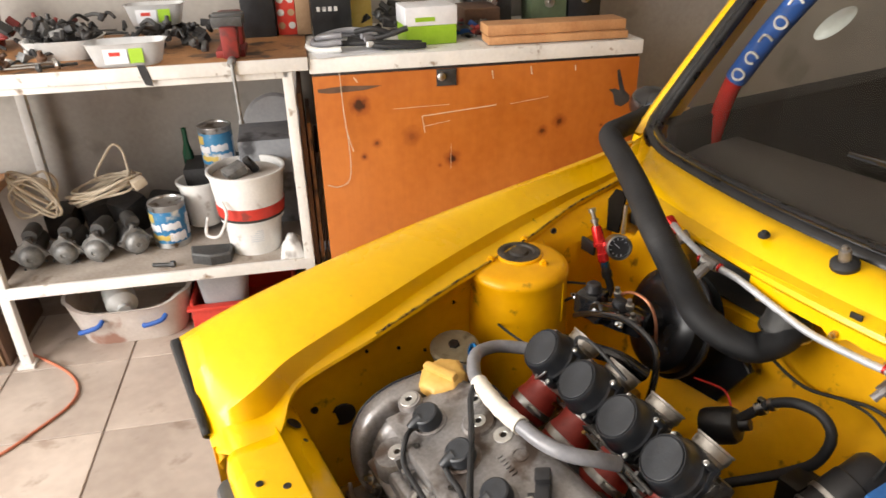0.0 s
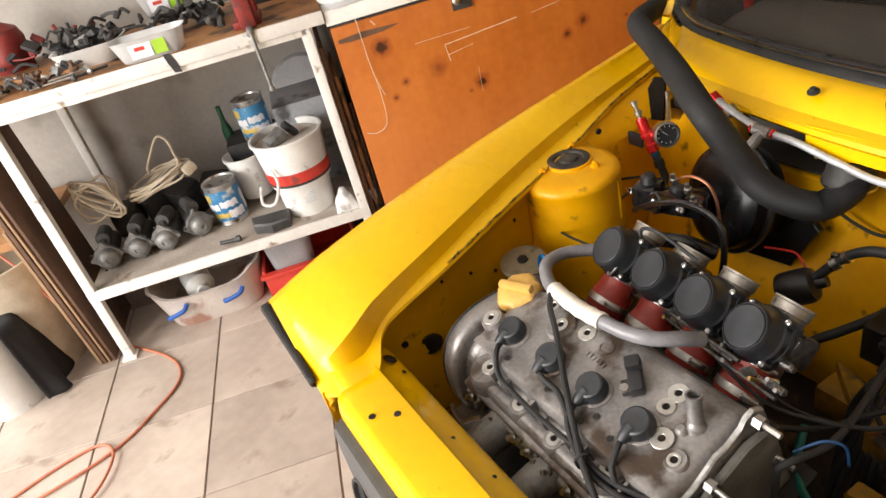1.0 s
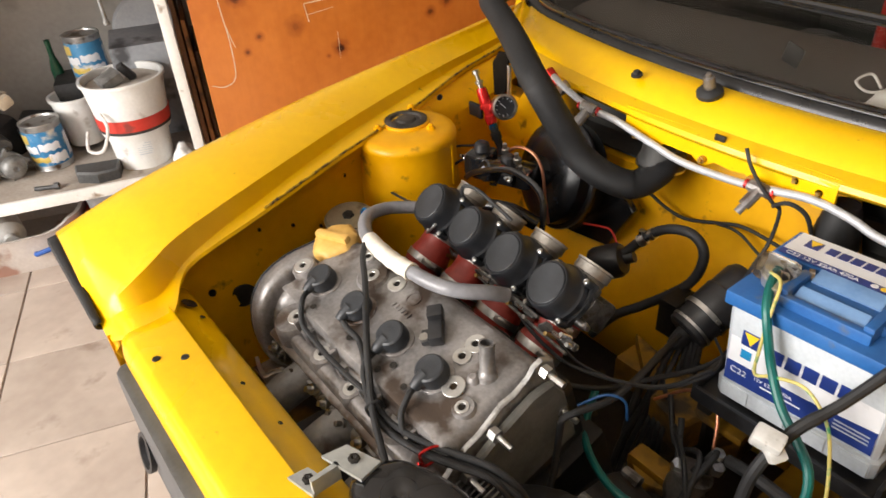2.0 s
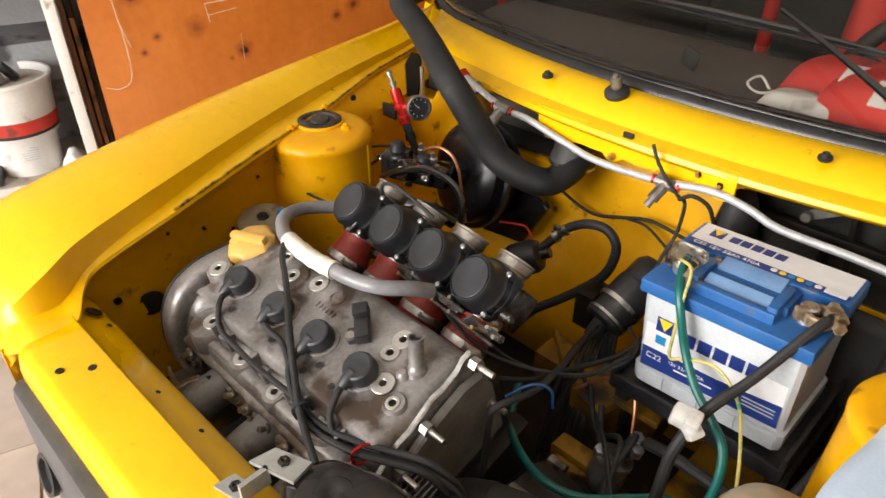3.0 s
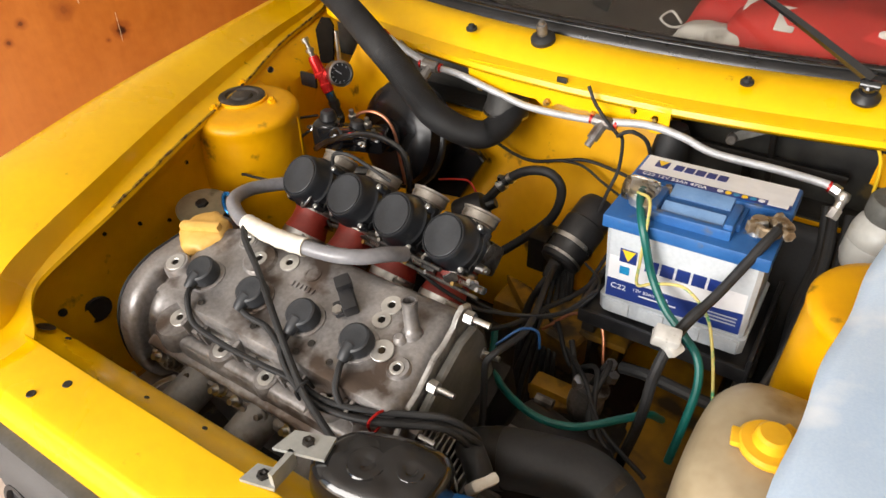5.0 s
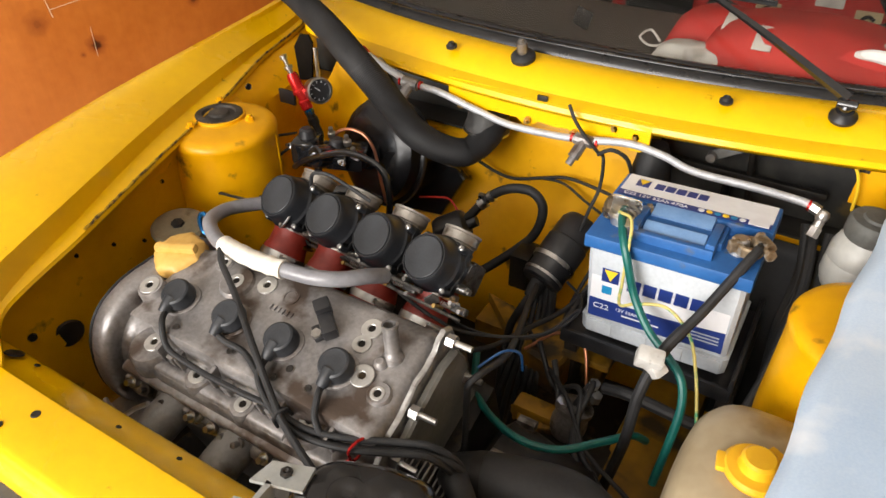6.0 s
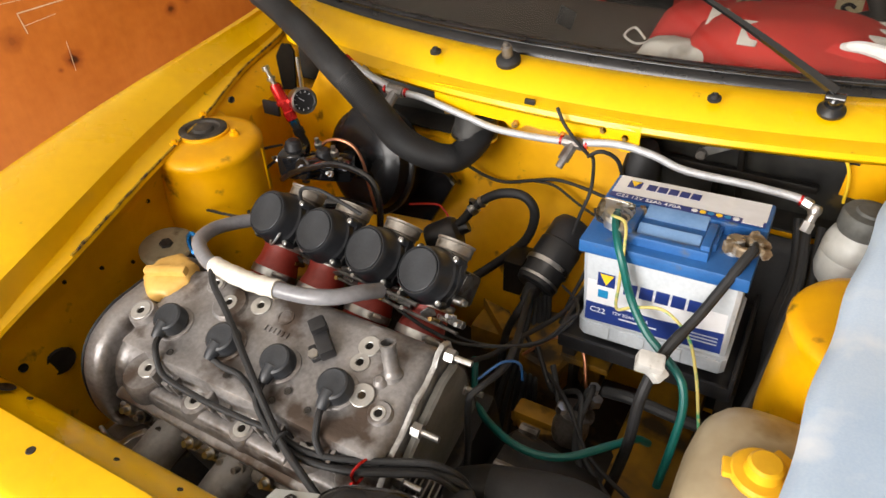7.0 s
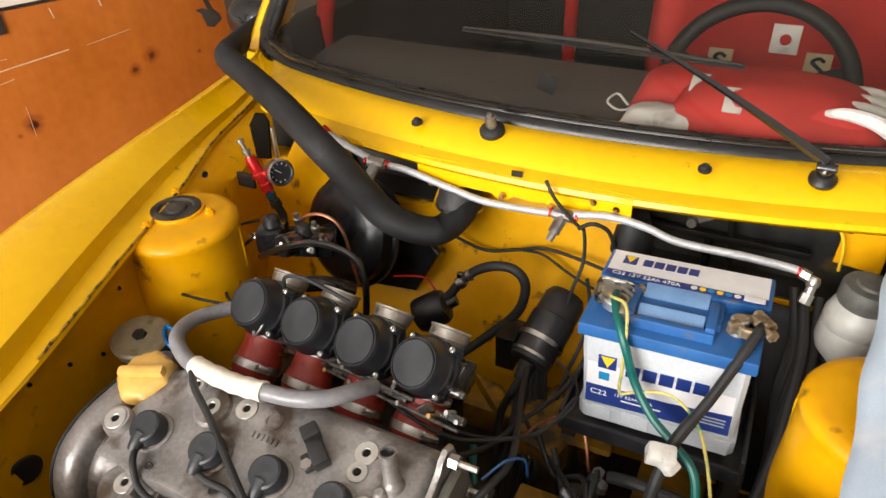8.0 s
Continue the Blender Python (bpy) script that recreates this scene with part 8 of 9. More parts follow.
def bucket(name, label, x, y, z, r0, r1, h, material, wall=0.004, seg=40, rim=0.006):
    t = rthing(name, label, "bucket", at=(x, y, z))
    bm = B()
    lathe(bm, [(r0, 0), (r0 + (r1 - r0) * 0.5, h * 0.5), (r1, h - 0.012), (r1 + rim, h - 0.010), (r1 + rim, h - 0.001), (r1, h), (r1 - wall, h - 0.002), (r0 - wall, 0.006), (0, 0.006)], (x, y, z), (0, 0, 1), seg)
    rpart("tub", bm, material, t)
    return t


bk = bucket("plastic_bucket", "dirty white plastic bucket under another one", -1.895, -0.165, SZ, 0.084, 0.092, 0.128, WHITEPLAS)
bm = B()
for zz in (0.085, 0.078, 0.071, 0.064, 0.057, 0.050):
    slab(bm, [(-0.022, zz), (0.020 - 0.01 * (zz < 0.06), zz), (0.020, zz + 0.002), (-0.022, zz + 0.002)], 0, 0.001, Matrix(((0, 0, 1, -1.8075), (1, 0, 0, -0.150), (0, 1, 0, SZ), (0, 0, 0, 1))))
rpart("small_print", bm, BATGREY, bk, "grey lines of small print")
bk2 = bucket("plastic_bucket", "grubby white bucket with a red band, stacked in another bucket", -1.895, -0.165, SZ + 0.108, 0.101, 0.117, 0.167, WHITEPLAS)
bm = B()
lathe(bm, [(0.1045, 0.131), (0.1058, 0.131), (0.1092, 0.168), (0.1079, 0.168)], (-1.895, -0.165, SZ), (0, 0, 1), 40, False)
rpart("red_band", bm, REDPLAS, bk2, "printed red band")
bm = B()
lathe(bm, [(0.1038, 0.122), (0.1051, 0.122), (0.1057, 0.1305), (0.1044, 0.1305)], (-1.895, -0.165, SZ), (0, 0, 1), 40, False)
rpart("black_line", bm, DARKTONE, bk2, "printed black line")
bm = B()
tube(bm, [(-1.80, -0.24, SZ + 0.20), (-1.775, -0.23, SZ + 0.16), (-1.77, -0.26, SZ + 0.10), (-1.79, -0.30, SZ + 0.10), (-1.81, -0.29, SZ + 0.15)], 0.005, 8, 6)
rpart("wire_handle", bm, OFFWHITE, bk2, "white wire handle")
bm = B()
lathe(bm, [(0.106, 0.255), (0, 0.258)], (-1.895, -0.165, SZ), (0, 0, 1), 30)
rpart("plaster", bm, surf("dried_plaster", (0.40, 0.36, 0.31), (0.55, 0.51, 0.46), 12, 0.9, 0, 0.5, 60), bk2, "dried plaster in the bucket")
sw = rthing("switch_box", "small grey switch box lying in the bucket", "switch", at=(-1.87, -0.19, SZ + 0.265))
rbox(sw, "plate", (0, 0, 0), (0.05, 0.065, 0.03), PALEMETAL, 0.004, "", pose(-1.86, -0.195, SZ + 0.275, 20, 10, 30))
rbox(sw, "lever", (0, 0, 0), (0.02, 0.022, 0.06), DARKTONE, 0.004, "black lever", pose(-1.88, -0.145, SZ + 0.285, 30, 20, 0))

wb = bucket("plastic_bowl", "small dirty white plastic bowl", -2.09, -0.345, SZ + 0.02, 0.055, 0.072, 0.16, WHITEPLAS)
bx = rthing("dark_box", "dark box at the back of the shelf", "box", at=(-2.2, -0.27, SZ))
rbox(bx, "carton", (-2.21, -0.27, SZ + 0.10), (0.16, 0.26, 0.20), DARKTONE, 0.004)


def tin(x, y, z, r, h, label, group="paint tins"):
    t = rthing("paint_tin", label, "paint tin", group, at=(x, y, z))
    bm = B()
    lathe(bm, [(r, 0), (r + 0.001, 0.003), (r, 0.006), (r, h - 0.008), (r + 0.002, h - 0.005), (r + 0.002, h), (r - 0.004, h), (r - 0.006, h - 0.006), (0, h - 0.006)], (x, y, z), (0, 0, 1), 36)
    rpart("can", bm, TIN, t)
    bm = B()
    lathe(bm, [(r + 0.0006, h * 0.12), (r + 0.001, h * 0.14), (r + 0.001, h * 0.84), (r + 0.0006, h * 0.86)], (x, y, z), (0, 0, 1), 36, False)
    w = rpart("wrapper", bm, TINBLUE, t, "blue printed wrapper with paint runs")
    for a0, a1, z0, z1, mt in ((-70, -20, 0.40, 0.56, PRINTWHITE), (-15, 45, 0.44, 0.60, PRINTWHITE), (-60, 20, 0.20, 0.32, TINYEL), (5, 60, 0.16, 0.36, PRINTWHITE), (-80, -40, 0.60, 0.80, TINYEL), (70, 200, 0.2, 0.7, PRINTWHITE)):
        bm = B()
        rows = []
        for zz, rr in ((z0, 0.0012), (z0 + 0.01, 0.002), (z1 - 0.01, 0.002), (z1, 0.0012)):
            rows.append([(x + (r + rr) * math.cos(radians(a0 + (a1 - a0) * q / 8)), y + (r + rr) * math.sin(radians(a0 + (a1 - a0) * q / 8)), z + h * (zz + 0.02 * math.sin(q * 2.1))) for q in range(9)])
        loft(bm, rows)
        rpart("print_patch", bm, mt, w)
    return t


tin(-1.985, -0.445, SZ, 0.057, 0.150, "open blue-labelled paint tin with dried drips")
tin(-2.16, -0.275, SZ + 0.20, 0.055, 0.145, "rusty blue and yellow paint tin")
gb = rthing("glass_bottle", "slim green glass bottle", "bottle", at=(-2.26, -0.395, SZ))
bm = B()
lathe(bm, [(0.018, 0), (0.019, 0.01), (0.019, 0.22), (0.009, 0.26), (0.009, 0.31), (0.011, 0.312), (0, 0.315)], (-2.26, -0.395, SZ), (0, 0, 1), 20)
rpart("bottle", bm, surf("green_glass", (0.01, 0.06, 0.03), (0.02, 0.10, 0.05), 12, 0.15, 0, 0.03, 60), gb)
gr2 = rthing("grinder_guard", "dusty blue-grey machine cover", "machine cover", at=(-2.1, -0.1, SZ))
bm = B()
box(bm, (-2.12, -0.10, SZ + 0.11), (0.15, 0.18, 0.22), 0.02)
slab(bm, [(-0.20, 0.0), (-0.03, 0.0), (-0.05, 0.11), (-0.20, 0.13)], -0.09, 0.09, Matrix(((1, 0, 0, -1.96), (0, 0, 1, -0.10), (0, 1, 0, SZ + 0.21), (0, 0, 0, 1))), 0.008)
rpart("housing", bm, surf("blue_grey_paint", (0.20, 0.215, 0.235), (0.31, 0.325, 0.345), 6, 0.55, 0, 0.2, 80, 0, (0.06, 0.06, 0.065), 9, 0.58), gr2)
bm = B()
lathe(bm, [(0.10, -0.03), (0.11, -0.02), (0.11, 0.02), (0.10, 0.03), (0, 0.035)], (-2.19, -0.07, SZ + 0.32), (1, 0, 0.2), 32)
rpart("dome", bm, GREYPLAS, gr2, "round grey guard")
ir = rthing("sole_plate", "flat dark grey iron-shaped plate", "plate", at=(-1.82, -0.31, SZ))
bm = B()
slab(bm, [(-1.86, -0.37), (-1.80, -0.36), (-1.77, -0.30), (-1.78, -0.24), (-1.85, -0.235)], SZ, SZ + 0.035, None, 0.006)
rpart("plate", bm, GREYMETAL, ir)
bo = rthing("loose_bolt", "loose rusty bolt on the shelf", "bolt", at=(-1.79, -0.46, SZ))
bm = B()
cyl(bm, (-1.80, -0.48, SZ + 0.009), (-1.79, -0.425, SZ + 0.009), 0.0065)
cyl(bm, (-1.79, -0.425, SZ + 0.011), (-1.788, -0.412, SZ + 0.011), 0.011, seg=6)
rpart("bolt", bm, GREYMETAL, bo)
for k in range(5):
    sc = rthing("scrap_part", "dark scrap part behind the starter motors", "scrap", "dark scrap on the shelf", at=(-2.15, -0.8 + 0.1 * k, SZ))
    rbox(sc, "lump", (0, 0, 0), (0.11, 0.10, 0.10 + 0.02 * (k % 3)), DARKTONE, 0.02, "", pose(-2.14 - 0.02 * (k % 2), -0.82 + 0.11 * k, SZ + 0.055, 8 * k, 5, 25 * k))
lg = rthing("white_rag", "crumpled pale rag at the shelf end", "rag", at=(-1.82, -0.05, SZ))
bm = B()
rows = []
for i in range(15):
    rows.append([(-1.87 + 0.12 * i / 14, -0.085 + 0.08 * j / 10, SZ + 0.004 + 0.06 * max(0, (1 - (2 * i / 14 - 1) ** 2)) * max(0, 1 - (2 * j / 10 - 1) ** 2) + 0.014 * noise.noise((i * 0.7, j * 0.8, 2))) for j in range(11)])
loft(bm, rows)
rpart("cloth", bm, OFFWHITE, lg, "", 60)

# coiled cream cables
random.seed(7)
for name, cx, cy, cz, rr, n, sq in (("tangled", -1.98, -0.825, 0.445, 0.068, 9, 1.0), ("coiled", -2.04, -0.64, 0.425, 0.10, 9, 0.30)):
    t = rthing("cable_coil", "%s cream electric cable on the shelf" % name, "cable", at=(cx, cy, cz))
    pts = []
    for k in range(n * 8):
        a = 6.2832 * k / 8
        r = rr * (0.75 + 0.35 * random.random())
        if name == "tangled":
            q = Vector((0.3 * r * math.sin(a * 1.31 + k * 0.05), r * math.cos(a + 0.11 * k), r * math.sin(a * 1.07) * 1.05))
        else:
            q = Vector((0.6 * r * math.sin(a), 1.15 * r * math.cos(a), 0.03 * math.cos(a) + 0.022 * (random.random() - 0.5) + 0.004 * (k / 8 - n / 2)))
        pts.append(Vector((cx, cy, cz)) + q)
    if name == "coiled":
        pts += [Vector((cx - 0.02, cy - 0.02, cz + 0.03)), Vector((cx, cy + 0.02, cz + 0.10)), Vector((cx, cy + 0.06, cz + 0.145)), Vector((cx, cy + 0.085, cz + 0.12)), Vector((cx, cy + 0.09, cz + 0.05)), Vector((cx + 0.02, cy + 0.12, cz + 0.02))]
    bm = B()
    tube(bm, pts, 0.0042, 8, 4)
    rpart("run", bm, CREAMCABLE, t)
pg = rthing("mains_plug", "cream mains plug on the cable coil", "plug", at=(-2.0, -0.505, 0.45))
rbox(pg, "plug", (0, 0, 0), (0.035, 0.045, 0.035), CREAMCABLE, 0.01, "", pose(-1.99, -0.515, 0.452, 20, 0, 30))

# ---- under the shelf ----
cr = rthing("laundry_crate", "dusty pale plastic crate with blue handles", "crate", at=(-1.95, -0.59, FL))
bm = B()
rows = []
for z, k in ((FL, 0.82), (FL + 0.01, 0.84), (0.05, 0.93), (0.116, 1.0), (0.123, 1.03), (0.123, 0.97), (0.116, 0.95), (0.0, 0.80)):
    ring = []
    for j in range(32):
        a = 6.2832 * j / 32
        c2, s2 = math.cos(a), math.sin(a)
        dip = 0.030 * max(0, math.cos(2 * a)) if z > 0.1 else 0
        ring.append((-1.965 + 0.175 * k * math.copysign(abs(c2) ** 0.5, c2), -0.60 + 0.20 * k * math.copysign(abs(s2) ** 0.5, s2), z - dip))
    rows.append(ring)
vs = loft(bm, rows, True)
bm.faces.new(vs[0][::-1]), bm.faces.new(vs[-1])
rpart("tub", bm, PINKCRATE, cr, "", 50)
for y in (-0.715, -0.52):
    bm = B()
    tube(bm, [(-1.80, y - 0.03, 0.030), (-1.782, y - 0.02, 0.038), (-1.78, y + 0.03, 0.052), (-1.795, y + 0.045, 0.065)], 0.008, 10, 6)
    rpart("handle", bm, BLUEPAD, cr, "blue plastic handle")
jg = rthing("plastic_jar", "dirty white plastic jar lying in the crate", "jar", at=(-1.88, -0.62, 0.05))
bm = B()
lathe(bm, [(0.045, 0), (0.05, 0.01), (0.05, 0.10), (0.03, 0.12), (0.022, 0.122), (0.022, 0.14), (0, 0.14)], (-1.97, -0.66, 0.085), (0.8, 0.3, -0.12), 28)
rpart("jar", bm, WHITEPLAS, jg)
rc = rthing("red_crate", "red plastic crate under the shelf", "crate", at=(-1.93, -0.24, FL))
bm = B()
for c, s in (((-1.95, -0.23, FL + 0.006), (0.28, 0.32, 0.012)), ((-1.812, -0.23, FL + 0.055), (0.012, 0.34, 0.10)), ((-2.09, -0.23, FL + 0.10), (0.012, 0.34, 0.20)), ((-1.95, -0.395, FL + 0.065), (0.28, 0.012, 0.12)), ((-1.95, -0.065, FL + 0.065), (0.28, 0.012, 0.12)), ((-1.805, -0.23, FL + 0.106), (0.03, 0.36, 0.012))):
    bm = B()
    box(bm, c, s, 0.004)
    rpart("panel", bm, REDPLAS, rc)
gbn = rthing("grey_bin", "open grey plastic bin in the red crate", "bin", at=(-1.9, -0.29, 0.0))
bm = B()
rows = []
for z, k in ((FL + 0.02, 0.75), (0.17, 1.0), (0.175, 1.04), (0.175, 0.95), (0.0, 0.70)):
    rows.append([(-1.88 + 0.065 * k * math.copysign(abs(math.cos(a)) ** 0.5, math.cos(a)), -0.29 + 0.085 * k * math.copysign(abs(math.sin(a)) ** 0.5, math.sin(a)), z) for a in [6.2832 * j / 28 for j in range(28)]])
vs = loft(bm, rows, True)
bm.faces.new(vs[-1])
rpart("bin", bm, GREYPLAS, gbn, "", 50)

# ---- on the bench ----
BT = 0.866


def tub_open(x, y, z, lx, ly, h, label, turn=0):
    t = rthing("food_tub", label, "plastic tub", "clear tubs on the bench", at=(x, y, z))
    bm = B()
    rows = []
    for zz, k in ((0, 0.80), (0.004, 0.84), (h - 0.004, 1.0), (h, 1.06), (h, 1.0), (0.006, 0.82)):
        rows.append([(x + lx * k * math.copysign(abs(math.cos(a)) ** 0.45, math.cos(a)), y + ly * k * math.copysign(abs(math.sin(a)) ** 0.45, math.sin(a)), z + zz) for a in [6.2832 * j / 32 for j in range(32)]])
    vs = loft(bm, rows, True)
    bm.faces.new(vs[0][::-1]), bm.faces.new(vs[-1])
    tb = rpart("tub", bm, TUB, t, "milky clear plastic", 50)
    tb.visible_shadow = False
    for dy, w, mt in ((-0.02, 0.030, PRINTWHITE), (0.032, 0.018, LIME)):
        bm = B()
        box(bm, (x + lx * 0.955, y + dy, z + h * 0.48), (0.0015, w * 2, h * 0.62), 0, None)
        rpart("printed_label", bm, mt, t, "white and green printed label")
    bm = B()
    box(bm, (x + lx * 0.97, y - 0.022, z + h * 0.58), (0.0015, 0.028, 0.010), 0, None)
    rpart("label_mark", bm, REDPLAS, t)
    return t


tub_open(-1.795, -0.415, BT, 0.055, 0.100, 0.062, "clear plastic food tub on the bench")
tub_open(-2.13, -0.385, BT + 0.055, 0.05, 0.085, 0.062, "clear plastic tub on dark clutter")
tr = rthing("foam_tray", "white tray heaped with dark small parts", "tray", at=(-1.95, -0.62, BT))
bm = B()
rows = []
for zz, k in ((0, 0.72), (0.05, 0.98), (0.056, 1.02), (0.055, 0.94), (0.01, 0.7)):
    rows.append([(-1.95 + 0.085 * k * math.copysign(abs(math.cos(a)) ** 0.5, math.cos(a)), -0.615 + 0.105 * k * math.copysign(abs(math.sin(a)) ** 0.5, math.sin(a)), BT + zz) for a in [6.2832 * j / 28 for j in range(28)]])
vs = loft(bm, rows, True)
bm.faces.new(vs[0][::-1]), bm.faces.new(vs[-1])
rpart("tray", bm, WHITEPLAS, tr, "", 50)
random.seed(11)


def clutter(name, label, category, cx, cy, cz, lx, ly, h, n, mats, group=""):
    """Many small odd parts heaped together, each one an object of its own."""
    t = rthing(name, label, category, group, at=(cx, cy, cz))
    for k in range(n):
        bm = B()
        x, y = cx + random.uniform(-lx, lx), cy + random.uniform(-ly, ly)
        z = cz + random.uniform(0.004, h)
        if k % 3 == 0:
            a = random.uniform(0, 6.28)
            L = random.uniform(0.03, 0.09)
            tube(bm, [(x, y, z), (x + L * 0.5 * math.cos(a), y + L * 0.5 * math.sin(a), z + random.uniform(-0.005, 0.025)), (x + L * math.cos(a), y + L * math.sin(a), z)], random.uniform(0.003, 0.007), 7, 4)
        elif k % 3 == 1:
            box(bm, (0, 0, 0), (random.uniform(0.015, 0.05), random.uniform(0.015, 0.05), random.uniform(0.01, 0.03)), 0.003, pose(x, y, z, random.uniform(-40, 40), random.uniform(-40, 40), random.uniform(0, 180)))
        else:
            lathe(bm, [(0.006, 0), (0.014, 0.004), (0.014, 0.012), (0.007, 0.016), (0.006, 0.03), (0, 0.03)], (x, y, z), (random.uniform(-1, 1), random.uniform(-1, 1), random.uniform(0.1, 1)), 12)
        rpart("small_part", bm, mats[k % len(mats)], t)
    return t


clutter("parts_heap", "heap of dark clips and fittings in a tray", "small parts", -1.95, -0.615, BT + 0.035, 0.07, 0.09, 0.05, 42, (DARKTONE, DARKTONE, GREYMETAL, DARKTONE, PALEMETAL))
clutter("parts_heap", "dark heap of hoses and fittings on the bench", "small parts", -2.04, -0.34, BT, 0.11, 0.13, 0.06, 56, (DARKTONE, DARKTONE, DARKTONE, GREYMETAL))
clutter("parts_heap", "loose tools and fittings on the bench", "tools", -1.86, -0.76, BT, 0.09, 0.16, 0.02, 34, (GREYMETAL, PALEMETAL, OLDWOOD, DARKTONE, BENCHWOOD, OFFWHITE))
clutter("parts_heap", "tangle of dark tools at the back of the bench", "tools", -2.18, -0.75, BT, 0.10, 0.22, 0.07, 40, (DARKTONE, GREYMETAL, DARKTONE, REDPAINT))
for k, (x0, y0, x1, y1, r, mt) in enumerate(((-1.79, -0.78, -1.82, -0.62, 0.004, STEEL), (-1.765, -0.76, -1.775, -0.60, 0.003, STEEL), (-1.80, -0.55, -1.75, -0.64, 0.0045, GREYMETAL), (-1.83, -0.74, -1.85, -0.66, 0.009, PINE))):
    t = rthing("hand_tool", "long thin hand tool lying on the bench", "tool", "hand tools on the bench", at=(x0, y0, BT))
    bm = B()
    cyl(bm, (x0, y0, BT + 0.008), (x1, y1, BT + 0.010), r)
    lathe(bm, [(0.006, 0), (0.011, 0.003), (0.011, 0.012), (0, 0.014)], (x1, y1, BT + 0.010), (0, 1, 0.1), 10)
    rpart("shank", bm, mt, t)
dp = rthing("dark_drip", "dark oil drip on the bench edge", "stain", at=(BF, -0.37, 0.84))
bm = B()
slab(bm, [(-0.385, 0.872), (-0.365, 0.872), (-0.356, 0.842), (-0.352, 0.815), (-0.372, 0.818), (-0.380, 0.845)], 0, 0.001, Matrix(((0, 0, 1, BF + 0.0115), (1, 0, 0, 0), (0, 1, 0, 0), (0, 0, 0, 1))))
rpart("stain", bm, DARKTONE, dp)
hg = rthing("oil_can", "red oil can at the back of the bench", "oil can", at=(-2.22, -0.93, BT))
bm = B()
lathe(bm, [(0.06, 0), (0.062, 0.005), (0.062, 0.10), (0.05, 0.13), (0.012, 0.15), (0.010, 0.19), (0, 0.19)], (-2.20, -0.93, BT), (0.05, 0.1, 1), 28)
rpart("can", bm, REDPAINT, hg)
bm = B()
tube(bm, [(-2.20, -0.92, BT + 0.18), (-2.18, -0.88, BT + 0.24), (-2.15, -0.82, BT + 0.30)], 0.005, 8, 5)
rpart("spout", bm, DARKTONE, hg)

# vise
vs_ = rthing("vise", "red bench vise with a hanging steel handle bar", "vise", at=(-1.82, -0.145, BT))
rbox(vs_, "base", (-1.86, -0.145, BT + 0.010), (0.13, 0.080, 0.020), REDPAINT, 0.004)
rbox(vs_, "body", (-1.80, -0.140, BT + 0.045), (0.08, 0.044, 0.085), REDPAINT, 0.006)
rbox(vs_, "rear_body", (-1.92, -0.145, BT + 0.06), (0.07, 0.066, 0.10), REDPAINT, 0.008)
rbox(vs_, "jaw", (-1.79, -0.142, BT + 0.098), (0.030, 0.082, 0.026), GREYMETAL, 0.003, "dark steel jaw")
rbox(vs_, "jaw", (-1.85, -0.142, BT + 0.100), (0.040, 0.086, 0.030), GREYMETAL, 0.003)
bm = B()
cyl(bm, (-1.78, -0.140, BT + 0.0), (-1.725, -0.140, BT - 0.004), 0.012, seg=18, edge=0.002)
rpart("screw", bm, PALEMETAL, vs_)
bm = B()
cyl(bm, (-1.728, -0.139, BT + 0.006), (-1.722, -0.137, 0.700), 0.0055, seg=12)
lathe(bm, [(0.0055, -0.008), (0.0095, -0.004), (0.0095, 0.004), (0.0055, 0.008)], (-1.728, -0.139, BT + 0.002), (0, 0, 1), 14)
lathe(bm, [(0.0055, -0.008), (0.0085, -0.004), (0.0085, 0.004), (0, 0.008)], (-1.722, -0.137, 0.700), (0, 0, -1), 14)
rpart("handle_bar", bm, PALEMETAL, vs_, "steel handle bar")

# boxes at the back
for name, label, c, s, mt in (
        ("storage_box", "black cardboard box on the bench", (-2.19, -0.075, BT + 0.10), (0.16, 0.105, 0.20), BLACK),
        ("storage_box", "red and white patterned carton", (-2.20, 0.012, BT + 0.09), (0.14, 0.060, 0.18), REDPLAS),
        ("storage_box", "plain brown cardboard carton", (-2.20, 0.066, BT + 0.085), (0.16, 0.046, 0.17), CARD),
        ("storage_box", "black box with pale printed marks", (-2.10, 0.155, BT + 0.085), (0.10, 0.125, 0.17), BLACK),
        ("storage_box", "yellow carton behind the hoses", (-2.18, 0.255, BT + 0.08), (0.10, 0.07, 0.16), TINYEL)):
    t = rthing(name, label, "box", at=(c[0], c[1], BT))
    rbox(t, "carton", c, s, mt, 0.003)
    if "pale printed" in label:
        for k in range(4):
            bm = B()
            box(bm, (-2.0495, 0.115 + 0.018 * k, BT + 0.085), (0.001, 0.011, 0.014), 0)
            rpart("printed_bar", bm, OFFWHITE, t)
    if "patterned" in label:
        for k in range(8):
            bm = B()
            lathe(bm, [(0.011, 0), (0.011, 0.001), (0, 0.001)], (-2.13, -0.004 + 0.032 * (k % 2), BT + 0.03 + 0.04 * (k // 2)), (1, 0, 0), 14)
            rpart("printed_dot", bm, OFFWHITE if k % 3 else CARD, t)
    if "black cardboard" in label:
        bm = B()
        box(bm, (-2.109, -0.06, BT + 0.125), (0.001, 0.04, 0.012), 0)
        rpart("printed_bar", bm, OFFWHITE, t)
CT = 0.860
gbx = rthing("lime_box", "white and lime green cardboard box", "box", at=(-1.91, 0.435, CT))
bm = B()
box(bm, (0, 0, 0.028), (0.135, 0.155, 0.056), 0.002, pose(-1.915, 0.435, CT, 0, 0, 4))
